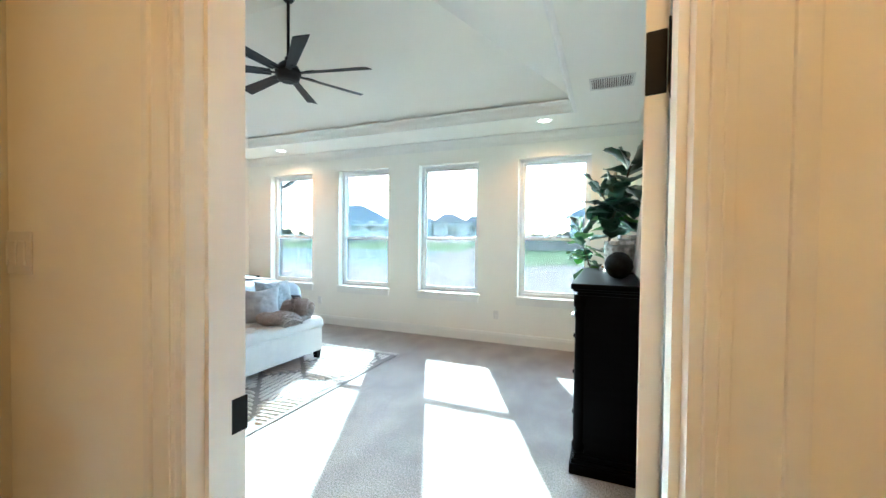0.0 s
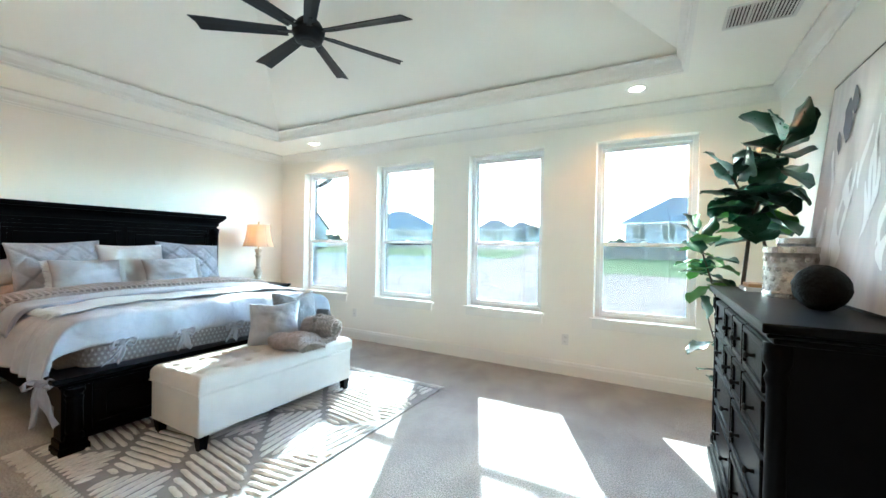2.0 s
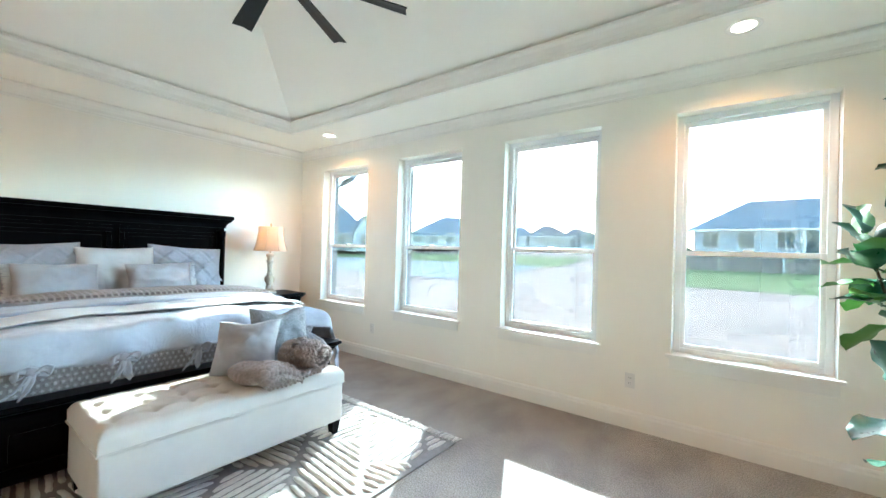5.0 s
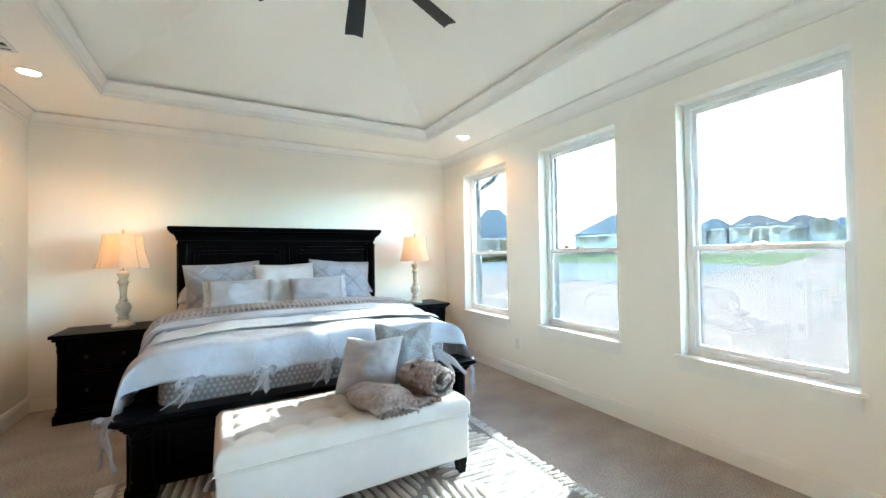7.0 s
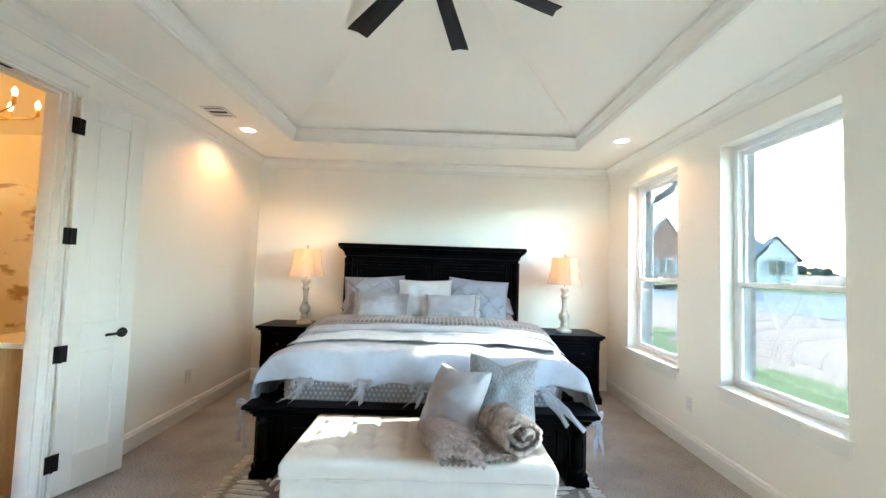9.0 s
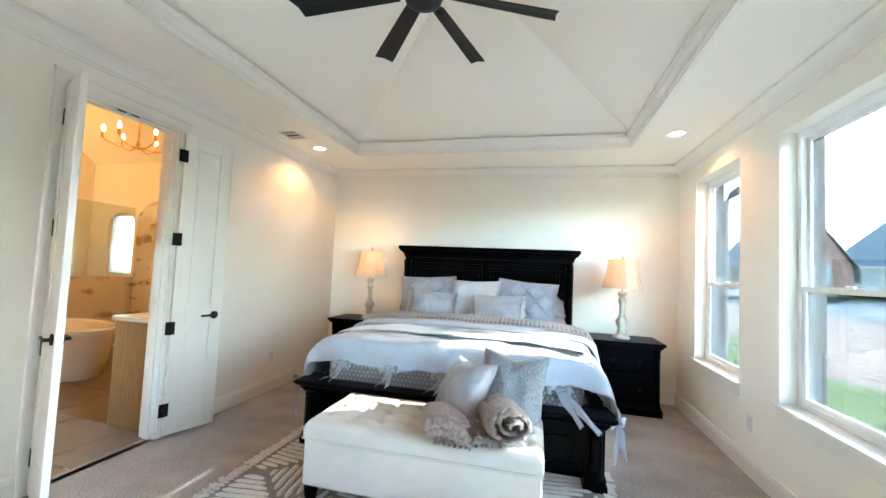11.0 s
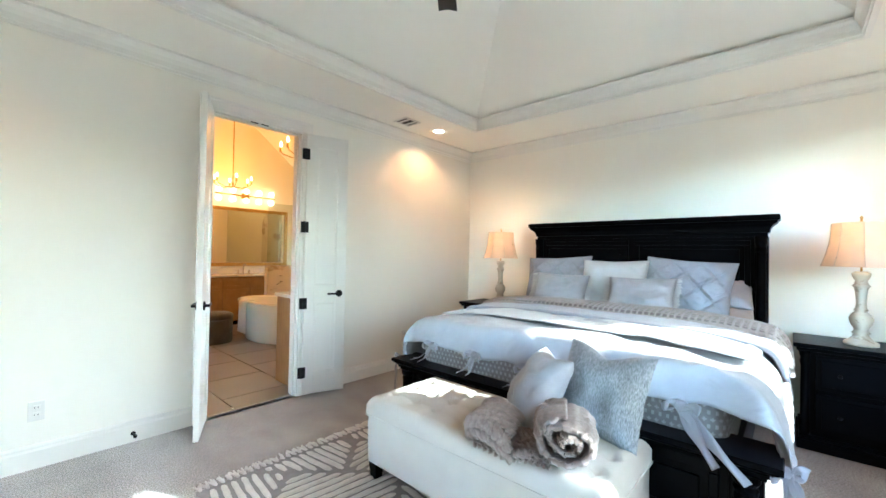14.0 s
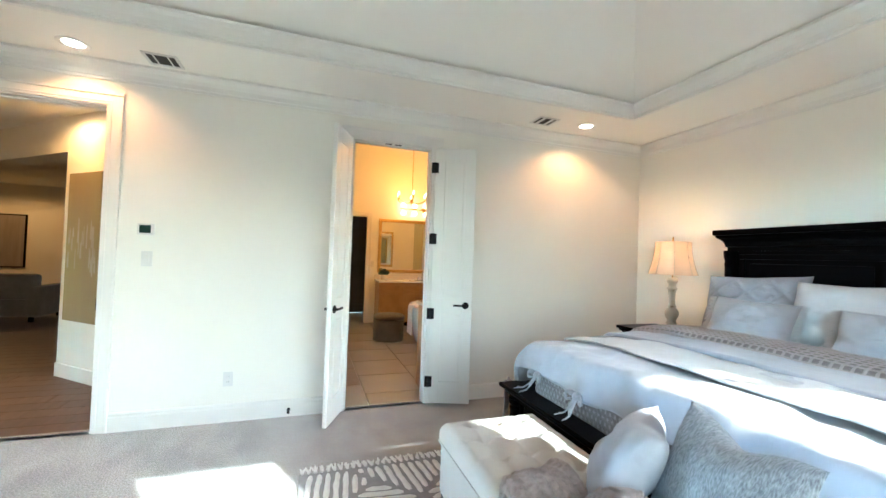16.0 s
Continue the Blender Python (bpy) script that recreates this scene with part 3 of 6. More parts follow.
def cushion_mesh(w, h, t, pinch=0.07, tuck=0.0, n=30, seed=0.0, chop=0.0):
    """A stuffed pillow in the xz-like plane (x across, y up, z thick)."""
    bm = bmesh.new()
    for side in (1, -1):
        vs = []
        for i in range(n + 1):
            row = []
            for j in range(n + 1):
                u, v = 2 * i / n - 1, 2 * j / n - 1
                x = w / 2 * u * (1 - pinch * (1 - v * v) * 0 - pinch * (1 - abs(v)) ** 0.8 * abs(u))
                y = h / 2 * v * (1 - pinch * (1 - abs(u)) ** 0.8 * abs(v))
                y -= chop * h * max(0.0, v) ** 2 * math.exp(-(u / 0.42) ** 2)
                puff = max(0, (1 - abs(u) ** 2.6)) ** 0.55 * max(0, (1 - abs(v) ** 2.6)) ** 0.55
                z = t / 2 * puff
                wr = noise.noise((u * 2.4 + seed, v * 2.4, seed * 1.7)) * 0.018 * puff ** 0.5 + noise.noise((u * 5 + seed, v * 5, 3.1)) * 0.007 * puff
                if tuck:
                    a, b = (u * 1.5 + v * 1.2) % 1.0, (u * 1.5 - v * 1.2) % 1.0
                    z -= tuck * puff * (math.exp(-((a - 0.5) / 0.07) ** 2) + math.exp(-((b - 0.5) / 0.07) ** 2)) - 0
                row.append(bm.verts.new((x, y, side * (z + wr))))
            vs.append(row)
        for i in range(n):
            for j in range(n):
                q = (vs[i][j], vs[i + 1][j], vs[i + 1][j + 1], vs[i][j + 1])
                bm.faces.new(q if side > 0 else q[::-1])
    bmesh.ops.remove_doubles(bm, verts=bm.verts, dist=0.0015)
    return bm


STAND = Matrix(((0, 0, 1, 0), (1, 0, 0, 0), (0, 1, 0, 0), (0, 0, 0, 1)))


def cushion(name, w, h, t, material, at, lean, yaw, roll, label, fringe=False, tuck=0.0, seed=0.0, pinch=0.07, chop=0.0):
    """at: the middle of the lower edge."""
    m = Matrix.Translation(at) @ Matrix.Rotation(radians(yaw), 4, "Z") @ Matrix.Rotation(radians(-lean), 4, "Y") @ STAND @ Matrix.Rotation(radians(roll), 4, "Z") @ Matrix.Translation((0, h / 2 * 0.97, 0))
    ob = thing(name, m, label, "pillow", "pillows on the bed" if at[0] < -4.5 else "pillows on the bench")
    part("cover", cushion_mesh(w, h, t, pinch, tuck, 56 if tuck else 34, seed, chop), material, ob, smooth=True)
    if fringe:
        rnd = random.Random(int(seed * 100))
        for s in (-1, 1):
            bm = bmesh.new()
            for k in range(70):
                v = -0.96 + 1.92 * k / 69
                x0 = s * w / 2 * (1 - 0.05 * (1 - abs(v)) ** 0.8)
                y = h / 2 * v
                dz, dy, ln = rnd.uniform(-0.012, 0.012), rnd.uniform(-0.008, 0.008), rnd.uniform(0.03, 0.048)
                a = [bm.verts.new(p) for p in ((x0 - s * 0.006, y - 0.005, 0.004), (x0 - s * 0.006, y + 0.005, -0.004), (x0 + s * ln, y + dy + 0.004, dz), (x0 + s * ln, y + dy - 0.004, dz + 0.003))]
                bm.faces.new(a)
            part("fringe", bm, M_OFFW, ob, "frayed pale fringe")
    return ob


# ---------- bed ----------
YC = 4.225
bed = thing("bed", Matrix.Translation((-5.0, YC, 0)), "black wooden panel bed with a moulded cornice headboard", "bed")


def bpart(name, bm, mat, label="", smooth=False, parent=None):
    bm.transform(Matrix.Translation((5.0, -YC, 0)))
    return part(name, bm, mat, parent or bed, label, smooth)


hb = bpart("headboard", boxes((-6.13, -6.03, YC - 1.03, YC + 1.03, 0.25, 1.58), bevel=0.004), M_BLACKWOOD)
for y0, y1 in ((YC - 0.93, YC - 0.03), (YC + 0.03, YC + 0.93)):
    fr = boxes((-6.03, -6.012, y0, y1, 1.45, 1.49), (-6.03, -6.012, y0, y1, 0.9, 0.94), (-6.03, -6.012, y0, y0 + 0.04, 0.94, 1.45), (-6.03, -6.012, y1 - 0.04, y1, 0.94, 1.45), bevel=0.005)
    box(fr, -6.03, -6.018, y0 + 0.075, y1 - 0.075, 0.975, 1.415, bevel=0.006)
    bpart("headboard_panel", fr, M_BLACKWOOD)


def moulded(levels, x0, x1, half, back):
    """One moulded piece: rectangles that grow outwards with height; back: how much of the growth the rear side takes."""
    bm = bmesh.new()
    rings = [[bm.verts.new((x, y, z)) for x, y in ((x0 - e * back, YC - half - e), (x1 + e, YC - half - e), (x1 + e, YC + half + e), (x0 - e * back, YC + half + e))] for e, z in levels]
    bm.faces.new(rings[0][::-1])
    bm.faces.new(rings[-1])
    for a, b in zip(rings, rings[1:]):
        for k in range(4):
            bm.faces.new((a[k], a[(k + 1) % 4], b[(k + 1) % 4], b[k]))
    bmesh.ops.recalc_face_normals(bm, faces=bm.faces)
    return bm


cor = moulded([(0.0, 1.52), (0.0, 1.552), (0.012, 1.556), (0.014, 1.572), (0.018, 1.588), (0.027, 1.604), (0.040, 1.618), (0.057, 1.630), (0.064, 1.638), (0.064, 1.650), (0.075, 1.653), (0.079, 1.659), (0.079, 1.690), (0.074, 1.698)], -6.16, -6.025, 1.038, 0.0)
bpart("cornice", cor, M_BLACKWOOD)
for s in (-1, 1):
    c = boxes((-6.15, -5.99, YC + s * 1.0 - 0.05, YC + s * 1.0 + 0.05, 0.0, 0.62), (-6.15, -6.0, YC + s * 1.0 - 0.045, YC + s * 1.0 + 0.045, 0.62, 1.52), bevel=0.006)
    lathe([(0.0, 0.62), (0.045, 0.62), (0.045, 0.66), (0.034, 0.68), (0.036, 0.75), (0.032, 1.38), (0.04, 1.40), (0.033, 1.43), (0.043, 1.46), (0.045, 1.52), (0, 1.52)], 20, at=(-6.0, YC + s * 1.0, 0), bm=c)
    bpart("headboard_post", c, M_BLACKWOOD)
bpart("footboard", boxes((-4.09, -4.02, YC - 1.02, YC + 1.02, 0.07, 0.455), bevel=0.004), M_BLACKWOOD)
for k in range(2):
    y0, y1 = (YC - 0.95, YC - 0.04) if k == 0 else (YC + 0.04, YC + 0.95)
    fr = boxes((-4.02, -4.0, y0, y1, 0.37, 0.41), (-4.02, -4.0, y0, y1, 0.12, 0.16), (-4.02, -4.0, y0, y0 + 0.04, 0.16, 0.37), (-4.02, -4.0, y1 - 0.04, y1, 0.16, 0.37), bevel=0.005)
    box(fr, -4.02, -4.008, y0 + 0.075, y1 - 0.075, 0.195, 0.335, bevel=0.006)
    bpart("footboard_panel", fr, M_BLACKWOOD)
cap = moulded([(0.0, 0.415), (0.0, 0.430), (0.010, 0.433), (0.013, 0.444), (0.022, 0.456), (0.036, 0.465), (0.040, 0.472), (0.050, 0.474), (0.053, 0.479), (0.053, 0.496), (0.048, 0.502)], -4.14, -3.975, 1.115, 1.0)
bpart("footboard_cap", cap, M_BLACKWOOD)
for s in (-1, 1):
    y = YC + s * 1.045
    c = boxes((-4.13, -3.985, y - 0.07, y + 0.07, 0.0, 0.10), (-4.12, -3.995, y - 0.06, y + 0.06, 0.10, 0.42), bevel=0.008)
    box(c, -4.14, -3.975, y - 0.078, y + 0.078, 0.0, 0.055, bevel=0.008)
    lathe([(0, 0.10), (0.05, 0.10), (0.05, 0.125), (0.04, 0.14), (0.046, 0.16), (0.042, 0.34), (0.048, 0.36), (0.04, 0.375), (0.052, 0.395), (0.052, 0.42), (0, 0.42)], 20, at=(-3.995, y, 0), bm=c)
    bpart("footboard_post", c, M_BLACKWOOD)
    bpart("side_rail", boxes((-6.03, -4.08, YC + s * 0.985 - 0.02, YC + s * 0.985 + 0.02, 0.18, 0.42), bevel=0.005), M_BLACKWOOD)

mattress = thing("mattress", Matrix.Translation((-5.05, YC, 0.30)), "mattress under a grey dotted quilt", "mattress")
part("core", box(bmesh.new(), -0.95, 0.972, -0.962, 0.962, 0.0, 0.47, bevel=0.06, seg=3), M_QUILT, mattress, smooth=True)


def quilt_wrap(u, v):
    """A band round the two sides and the foot, rounded at the corners and the upper edge."""
    r, x1, w = 0.09, 0.985, 0.975
    side, arc, foot = x1 - r + 0.95, r * math.pi / 2, 2 * (w - r)
    s = u * (2 * side + 2 * arc + foot)
    top = 0.05 * max(0.0, (v - 0.85) / 0.15) ** 2
    if s < side:
        x, y, nx, ny = -0.95 + s, -w, 0.0, -1.0
    elif s < side + arc:
        a = (s - side) / r
        x, y, nx, ny = x1 - r + r * math.sin(a), -w + r - r * math.cos(a), math.sin(a), -math.cos(a)
    elif s < side + arc + foot:
        x, y, nx, ny = x1, -w + r + s - side - arc, 1.0, 0.0
    elif s < side + 2 * arc + foot:
        a = (s - side - arc - foot) / r
        x, y, nx, ny = x1 - r + r * math.cos(a), w - r + r * math.sin(a), math.cos(a), math.sin(a)
    else:
        x, y, nx, ny = x1 - r - (s - side - 2 * arc - foot), w, 0.0, 1.0
    top += 0.004 * noise.noise((x * 4, y * 4, v * 3))
    return Vector((x - nx * top, y - ny * top, 0.01 + 0.45 * v))


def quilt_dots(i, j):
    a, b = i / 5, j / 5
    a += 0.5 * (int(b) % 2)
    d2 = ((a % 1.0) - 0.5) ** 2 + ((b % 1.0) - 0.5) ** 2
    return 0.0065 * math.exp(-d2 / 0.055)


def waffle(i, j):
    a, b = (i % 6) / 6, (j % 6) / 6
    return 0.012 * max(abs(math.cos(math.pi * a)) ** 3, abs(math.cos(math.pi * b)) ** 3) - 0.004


quilt = grid(quilt_wrap, 860, 70)
quilt.normal_update()
flip_q = 1 if sum(f.normal.x for f in quilt.faces if f.calc_center_median().x > 0.97) > 0 else -1
if flip_q < 0:
    bmesh.ops.reverse_faces(quilt, faces=quilt.faces)
    quilt.normal_update()
for k, v in enumerate(list(quilt.verts)):
    v.co += v.normal * quilt_dots(k // 71, k % 71)
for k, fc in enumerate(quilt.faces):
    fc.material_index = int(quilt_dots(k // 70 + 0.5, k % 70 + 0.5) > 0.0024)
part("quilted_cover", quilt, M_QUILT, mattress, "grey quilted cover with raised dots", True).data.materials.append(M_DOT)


def drape(s, half, soft):
    """Across the bed by length along the cloth: returns offset and fall."""
    a = abs(s)
    if a < half:
        return s, 0.05 * (a / half) ** 4
    t = a - half
    return math.copysign(half + soft * (1 - math.exp(-t / soft)), s), 0.05 + t - soft * 0.5 * (1 - math.exp(-t / (soft * 0.5)))


def bed_cloth(x0, x1, top, half, side, front, seed, wrinkle=0.012, soft=0.13, ridge=0.0):
    """front: how far it falls over the foot; returns a grid function."""
    def f(u, v):
        lx = (x1 - x0) + front
        sx = u * lx
        over = max(0.0, sx - (x1 - x0))
        x = x0 + min(sx, x1 - x0) + 0.07 * (1 - math.exp(-over / 0.07))
        dx = over - 0.04 * (1 - math.exp(-over / 0.04)) if over else 0.0
        s = (2 * v - 1) * (half + side)
        y, dy = drape(s, half, soft)
        out = max(0.0, abs(s) - half)
        w = noise.noise((x * 2.6 + seed, s * 2.6, seed)) * wrinkle + noise.noise((x * 7 + seed, s * 5, seed + 4)) * wrinkle * 0.6 + abs(noise.noise((x * 11 + s * 4 + seed, s * 6 - x * 3, seed + 9))) * wrinkle * 0.45
        fold = math.sin(x * 15 + seed + 2.5 * noise.noise((x * 2, s, seed))) * 0.022 * min(1, out / 0.15)
        fold2 = math.sin(s * 17 + seed * 2 + 2 * noise.noise((s * 2, 1, seed))) * 0.012 * min(1, over / 0.1)
        z = top - max(dx, dy) - 0.25 * min(dx, dy) + w * (1 if out < 0.02 else 0.6) + ridge * math.sin(math.pi * u)
        return Vector((x + fold2, YC + y + math.copysign(fold, s) if out else YC + y, z))
    return f


duvet = thing("duvet", Matrix.Identity(4), "pale grey duvet with tied corner ribbons, spread on the bed", "duvet")
cloth("cover", bed_cloth(-5.30, -4.11, 0.845, 1.0, 0.44, 0.25, 1.3, 0.034, soft=0.2), 84, 180, M_DUVET, duvet, 0.035)
fold = thing("folded_sheet", Matrix.Identity(4), "dove grey turned-back duvet fold across the bed", "bedding")
cloth("fold", bed_cloth(-5.25, -4.78, 0.885, 1.05, 0.25, 0.0, 4.7, 0.012, ridge=0.012), 26, 90, M_FOLD, fold, 0.03)
throw = thing("bed_throw", Matrix.Identity(4), "ivory fringed throw laid across the bed", "throw")
cloth("blanket", bed_cloth(-4.80, -4.36, 0.874, 1.0, 0.03, 0.0, 7.7, 0.014), 26, 90, M_WHITE, throw, 0.008)
rnd = random.Random(5)
for s in (-1, 1):
    bm = bmesh.new()
    for k in range(34):
        x = -4.79 + 0.42 * k / 33
        y, z = YC + s * 1.0, 0.835
        p = [(x, y, z), (x + rnd.uniform(-0.01, 0.01), y + s * 0.035, z - 0.012), (x + rnd.uniform(-0.016, 0.016), y + s * 0.065, z - 0.035)]
        tube(p, 0.004, 5, bm, 0.6)
    part("fringe", bm, M_WHITE, throw)
cover = thing("waffle_coverlet", Matrix.Identity(4), "taupe waffle-weave coverlet folded across the bed", "coverlet")
# faces inside each pit take the darker colour in place of shade
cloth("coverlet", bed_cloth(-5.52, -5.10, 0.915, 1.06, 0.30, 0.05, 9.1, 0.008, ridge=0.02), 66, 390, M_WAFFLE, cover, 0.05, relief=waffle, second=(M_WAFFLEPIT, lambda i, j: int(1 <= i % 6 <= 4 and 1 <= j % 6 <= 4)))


def ribbon_bow(at, yaw, lean, seed, tails):
    """A soft tied bow with two tails."""
    rnd = random.Random(seed)
    kn = bmesh.new()
    bmesh.ops.create_icosphere(kn, subdivisions=2, radius=0.026, matrix=Matrix.Diagonal((0.8, 1.1, 1.0, 1)))
    ob = part("ribbon_tie", kn, M_FOLD, duvet, "grey cotton ribbon tied in a bow", True)
    ob.matrix_local = Matrix.Translation(at) @ Matrix.Rotation(radians(yaw), 4, "Z") @ Matrix.Scale(1.15, 4)

    def strap(pts, wd):
        def f(u, v):
            n = len(pts) - 1
            k = min(n - 1, int(u * n))
            q = u * n - k
            p = Vector(pts[k]).lerp(Vector(pts[k + 1]), q)
            w = wd * (0.55 + 0.45 * math.sin(math.pi * min(1, u * 1.3 + 0.1)))
            return p + Vector((0.006 * math.sin(v * 5 + u * 7), (v - 0.5) * w * 0.75, (v - 0.5) * w * 0.55))
        return f
    for s in (-1, 1):
        loop = [(0, 0, 0), (0.02, s * 0.03, 0.022), (0.025, s * 0.058, 0.012), (0.022, s * 0.055, -0.022), (0.008, s * 0.02, -0.008)]
        cloth("loop", strap(loop, 0.045), 18, 4, M_FOLD, ob, 0.003, up=False)
        d = rnd.uniform(0.9, 1.25)
        tail = [(0.008, 0, 0)] + [(tx + 0.004 * s, s * 0.012 * (k + 1) + lean * 0.036 * (k + 1), tz * (d if len(tails) > 3 else 1.0)) for k, (tx, tz) in enumerate(tails)]
        cloth("tail", strap(tail, 0.055), 16, 4, M_FOLD, ob, 0.004, up=False)
    return ob


SHORT = ((0.026, -0.05), (0.045, -0.082), (0.075, -0.093))
LONG = ((0.040, -0.045), (0.075, -0.080), (0.084, -0.130), (0.080, -0.180))
HANG = ((0.026, -0.05), (0.02, -0.105), (0.028, -0.16), (0.024, -0.20))
for k, (y, ln) in enumerate(((3.425, -0.7), (3.813, -0.2), (4.215, -0.5), (5.03, 1.2))):
    ribbon_bow((-4.0, y, 0.645 if k < 2 else 0.635), 0, ln, k, LONG if k == 3 else SHORT)
ribbon_bow((-4.03, 3.035, 0.475), -40, 0.2, 11, HANG)
ribbon_bow((-4.03, 5.39, 0.455), 45, 0.2, 12, HANG)

# pillows on the bed
for y, sd in ((3.55, 0.3), (4.83, 1.1)):
    cushion("sleeping_pillow", 0.74, 0.46, 0.17, M_TAUPE, (-5.80, y, 0.83), 66, 0, 0, "taupe sleeping pillow lying against the headboard", seed=sd)
    cushion("sleeping_pillow", 0.72, 0.40, 0.15, M_GREYP, (-5.86, y, 0.93), 48, 0, 0, "grey sleeping pillow behind the shams", seed=sd + 2)
cushion("euro_sham", 0.68, 0.52, 0.20, M_GREYD, (-5.60, 3.62, 0.84), 20, 3, 3, "grey pintucked square sham leaning on the headboard", tuck=0.017, seed=2.1)
cushion("euro_sham", 0.68, 0.52, 0.20, M_GREYD, (-5.60, 4.72, 0.84), 20, -3, -4, "grey pintucked square sham leaning on the headboard", tuck=0.017, seed=3.7)
cushion("square_pillow", 0.60, 0.50, 0.19, M_OFFW, (-5.56, 4.17, 0.84), 21, 0, 1, "off-white linen pillow between the grey shams", seed=5.2)
cushion("lumbar_pillow", 0.54, 0.34, 0.15, M_GREYP, (-5.40, 3.73, 0.85), 24, 2, -1, "silver-grey lumbar pillow with frayed edges", True, seed=6.4)
cushion("lumbar_pillow", 0.54, 0.34, 0.15, M_GREYP, (-5.40, 4.45, 0.85), 24, -2, 1, "silver-grey lumbar pillow with frayed edges", True, seed=8.8)

# ---------- storage bench ----------
bench = thing("storage_bench", Matrix.Translation((-3.605, 4.24, 0)), "cream tufted storage bench with black tapered feet, standing on the rug", "bench")
BX, BY = 0.295, 0.69
part("body", box(bmesh.new(), -BX + 0.006, BX - 0.006, -BY + 0.006, BY - 0.006, 0.105, 0.375, bevel=0.016, seg=3), M_BENCH, bench)
TUFTS = [(-BX + 2 * BX * (i + 1) / 4, -BY + 2 * BY * (j + 0.5 + 0.5 * (i % 2) * 0) / 8) for i in range(3) for j in range(8)]


def lid_top(u, v):
    x, y = -BX + 2 * BX * u, -BY + 2 * BY * v
    ex, ey = min(u, 1 - u) * 2 * BX, min(v, 1 - v) * 2 * BY
    e = min(ex, ey)
    z = 0.485 - 0.045 * max(0.0, 1 - e / 0.045) ** 2.2
    for tx, ty in TUFTS:
        d2 = (x - tx) ** 2 + (y - ty) ** 2
        if d2 < 0.02:
            z -= 0.026 * math.exp(-d2 / 0.0008)
    fx = min(abs(y - (-BY + 2 * BY * (j + 0.5) / 8)) for j in range(8))
    fy = min(abs(x - (-BX + 2 * BX * (i + 1) / 4)) for i in range(3))
    inside = min(1.0, e / 0.05)
    z -= 0.007 * math.exp(-(fx / 0.009) ** 2) * inside + 0.006 * math.exp(-(fy / 0.009) ** 2) * inside
    return Vector((x, y, z))


bm = grid(lid_top, 60, 130)
if sum(f.normal.z for f in bm.faces) < 0:
    bmesh.ops.reverse_faces(bm, faces=bm.faces)
edge = [e for e in bm.edges if e.is_boundary]
ext = bmesh.ops.extrude_edge_only(bm, edges=edge)
for v in [g for g in ext["geom"] if isinstance(g, bmesh.types.BMVert)]:
    v.co.z = 0.382
bmesh.ops.recalc_face_normals(bm, faces=bm.faces)
lid = part("lid", bm, M_BENCH, bench, "button-tufted padded lid", True)
bm = bmesh.new()
for tx, ty in TUFTS:
    lathe([(0.009, 0), (0.008, 0.003), (0.0, 0.004)], 10, at=(tx, ty, 0.448), bm=bm)
tagged(part("tufting_button", bm, M_BENCH, lid), kind="stuff")
part("seam_welt", sweep([(-0.004, -0.004), (0.005, -0.004), (0.005, 0.004), (-0.004, 0.004)], [(-BX, -BY, 0.379), (-BX, BY, 0.379), (BX, BY, 0.379), (BX, -BY, 0.379)], True), M_BENCH, bench)
for sx in (-1, 1):
    for sy in (-1, 1):
        bm = bmesh.new()
        bmesh.ops.create_cone(bm, cap_ends=True, segments=4, radius1=0.032, radius2=0.046, depth=0.093, matrix=Matrix.Translation((sx * (BX - 0.045), sy * (BY - 0.05), 0.0585)) @ Matrix.Rotation(radians(45), 4, "Z"))
        part("leg", bm, M_BLACKWOOD, bench, "black tapered foot")

cushion("throw_pillow", 0.42, 0.41, 0.19, M_GREYP, (-3.66, 4.355, 0.476), 33, -47, 4, "smooth grey throw pillow propped on the bench", seed=10.3, pinch=0.10, chop=0.05)
cushion("throw_pillow", 0.44, 0.44, 0.20, M_TWEED, (-3.745, 4.70, 0.476), 22, -8, -3, "slubbed grey tweed pillow propped on the bench", seed=12.9, pinch=0.09, chop=0.10)

# knitted blanket: a spiral roll and a loose end over the edge
knit = thing("knit_blanket", Matrix.Identity(4), "taupe cable-knit blanket rolled and trailing on the bench", "blanket")


def cable(a, b):
    """Relief of a plaited knit: a runs across the ribs, b along them, in metres."""
    col = a / 0.038
    f = abs((col % 1.0) - 0.5) * 2
    return 0.0105 * (1 - f ** 2.5) * (0.5 + 0.5 * math.sin(2 * math.pi * (b / 0.028 + f * 0.9)))


RA = Vector((0.90, 0.43, 0)).normalized()
RP = Vector((-0.43, 0.90, 0)).normalized()


def roll(u, v):
    a = 3.5 - u * 4.6 * math.pi
    r = 0.020 + 0.098 * u ** 0.85 + 0.012 * noise.noise((u * 7, v * 3, 2)) + 0.004 * math.sin(u * 40)
    s = (v - 0.5) * 0.30 + 0.016 * math.sin(u * 11) * (1 if v > 0.5 else -1) + 0.012 * (1 - u)
    r += cable(u * 1.0, s)
    r *= 1 - 0.30 * max(0.0, 1 - 2 * v) ** 2.5 - 0.10 * max(0.0, 2 * v - 1) ** 4
    sag = 0.86 if math.sin(a) > 0 else 0.94
    return Vector((-3.485, 4.70, 0.600)) + RA * s + RP * (r * 1.16 * math.cos(a)) + Vector((0, 0, r * sag * math.sin(a)))


cloth("roll", roll, 230, 70, M_KNIT, knit, 0.020, up=False)


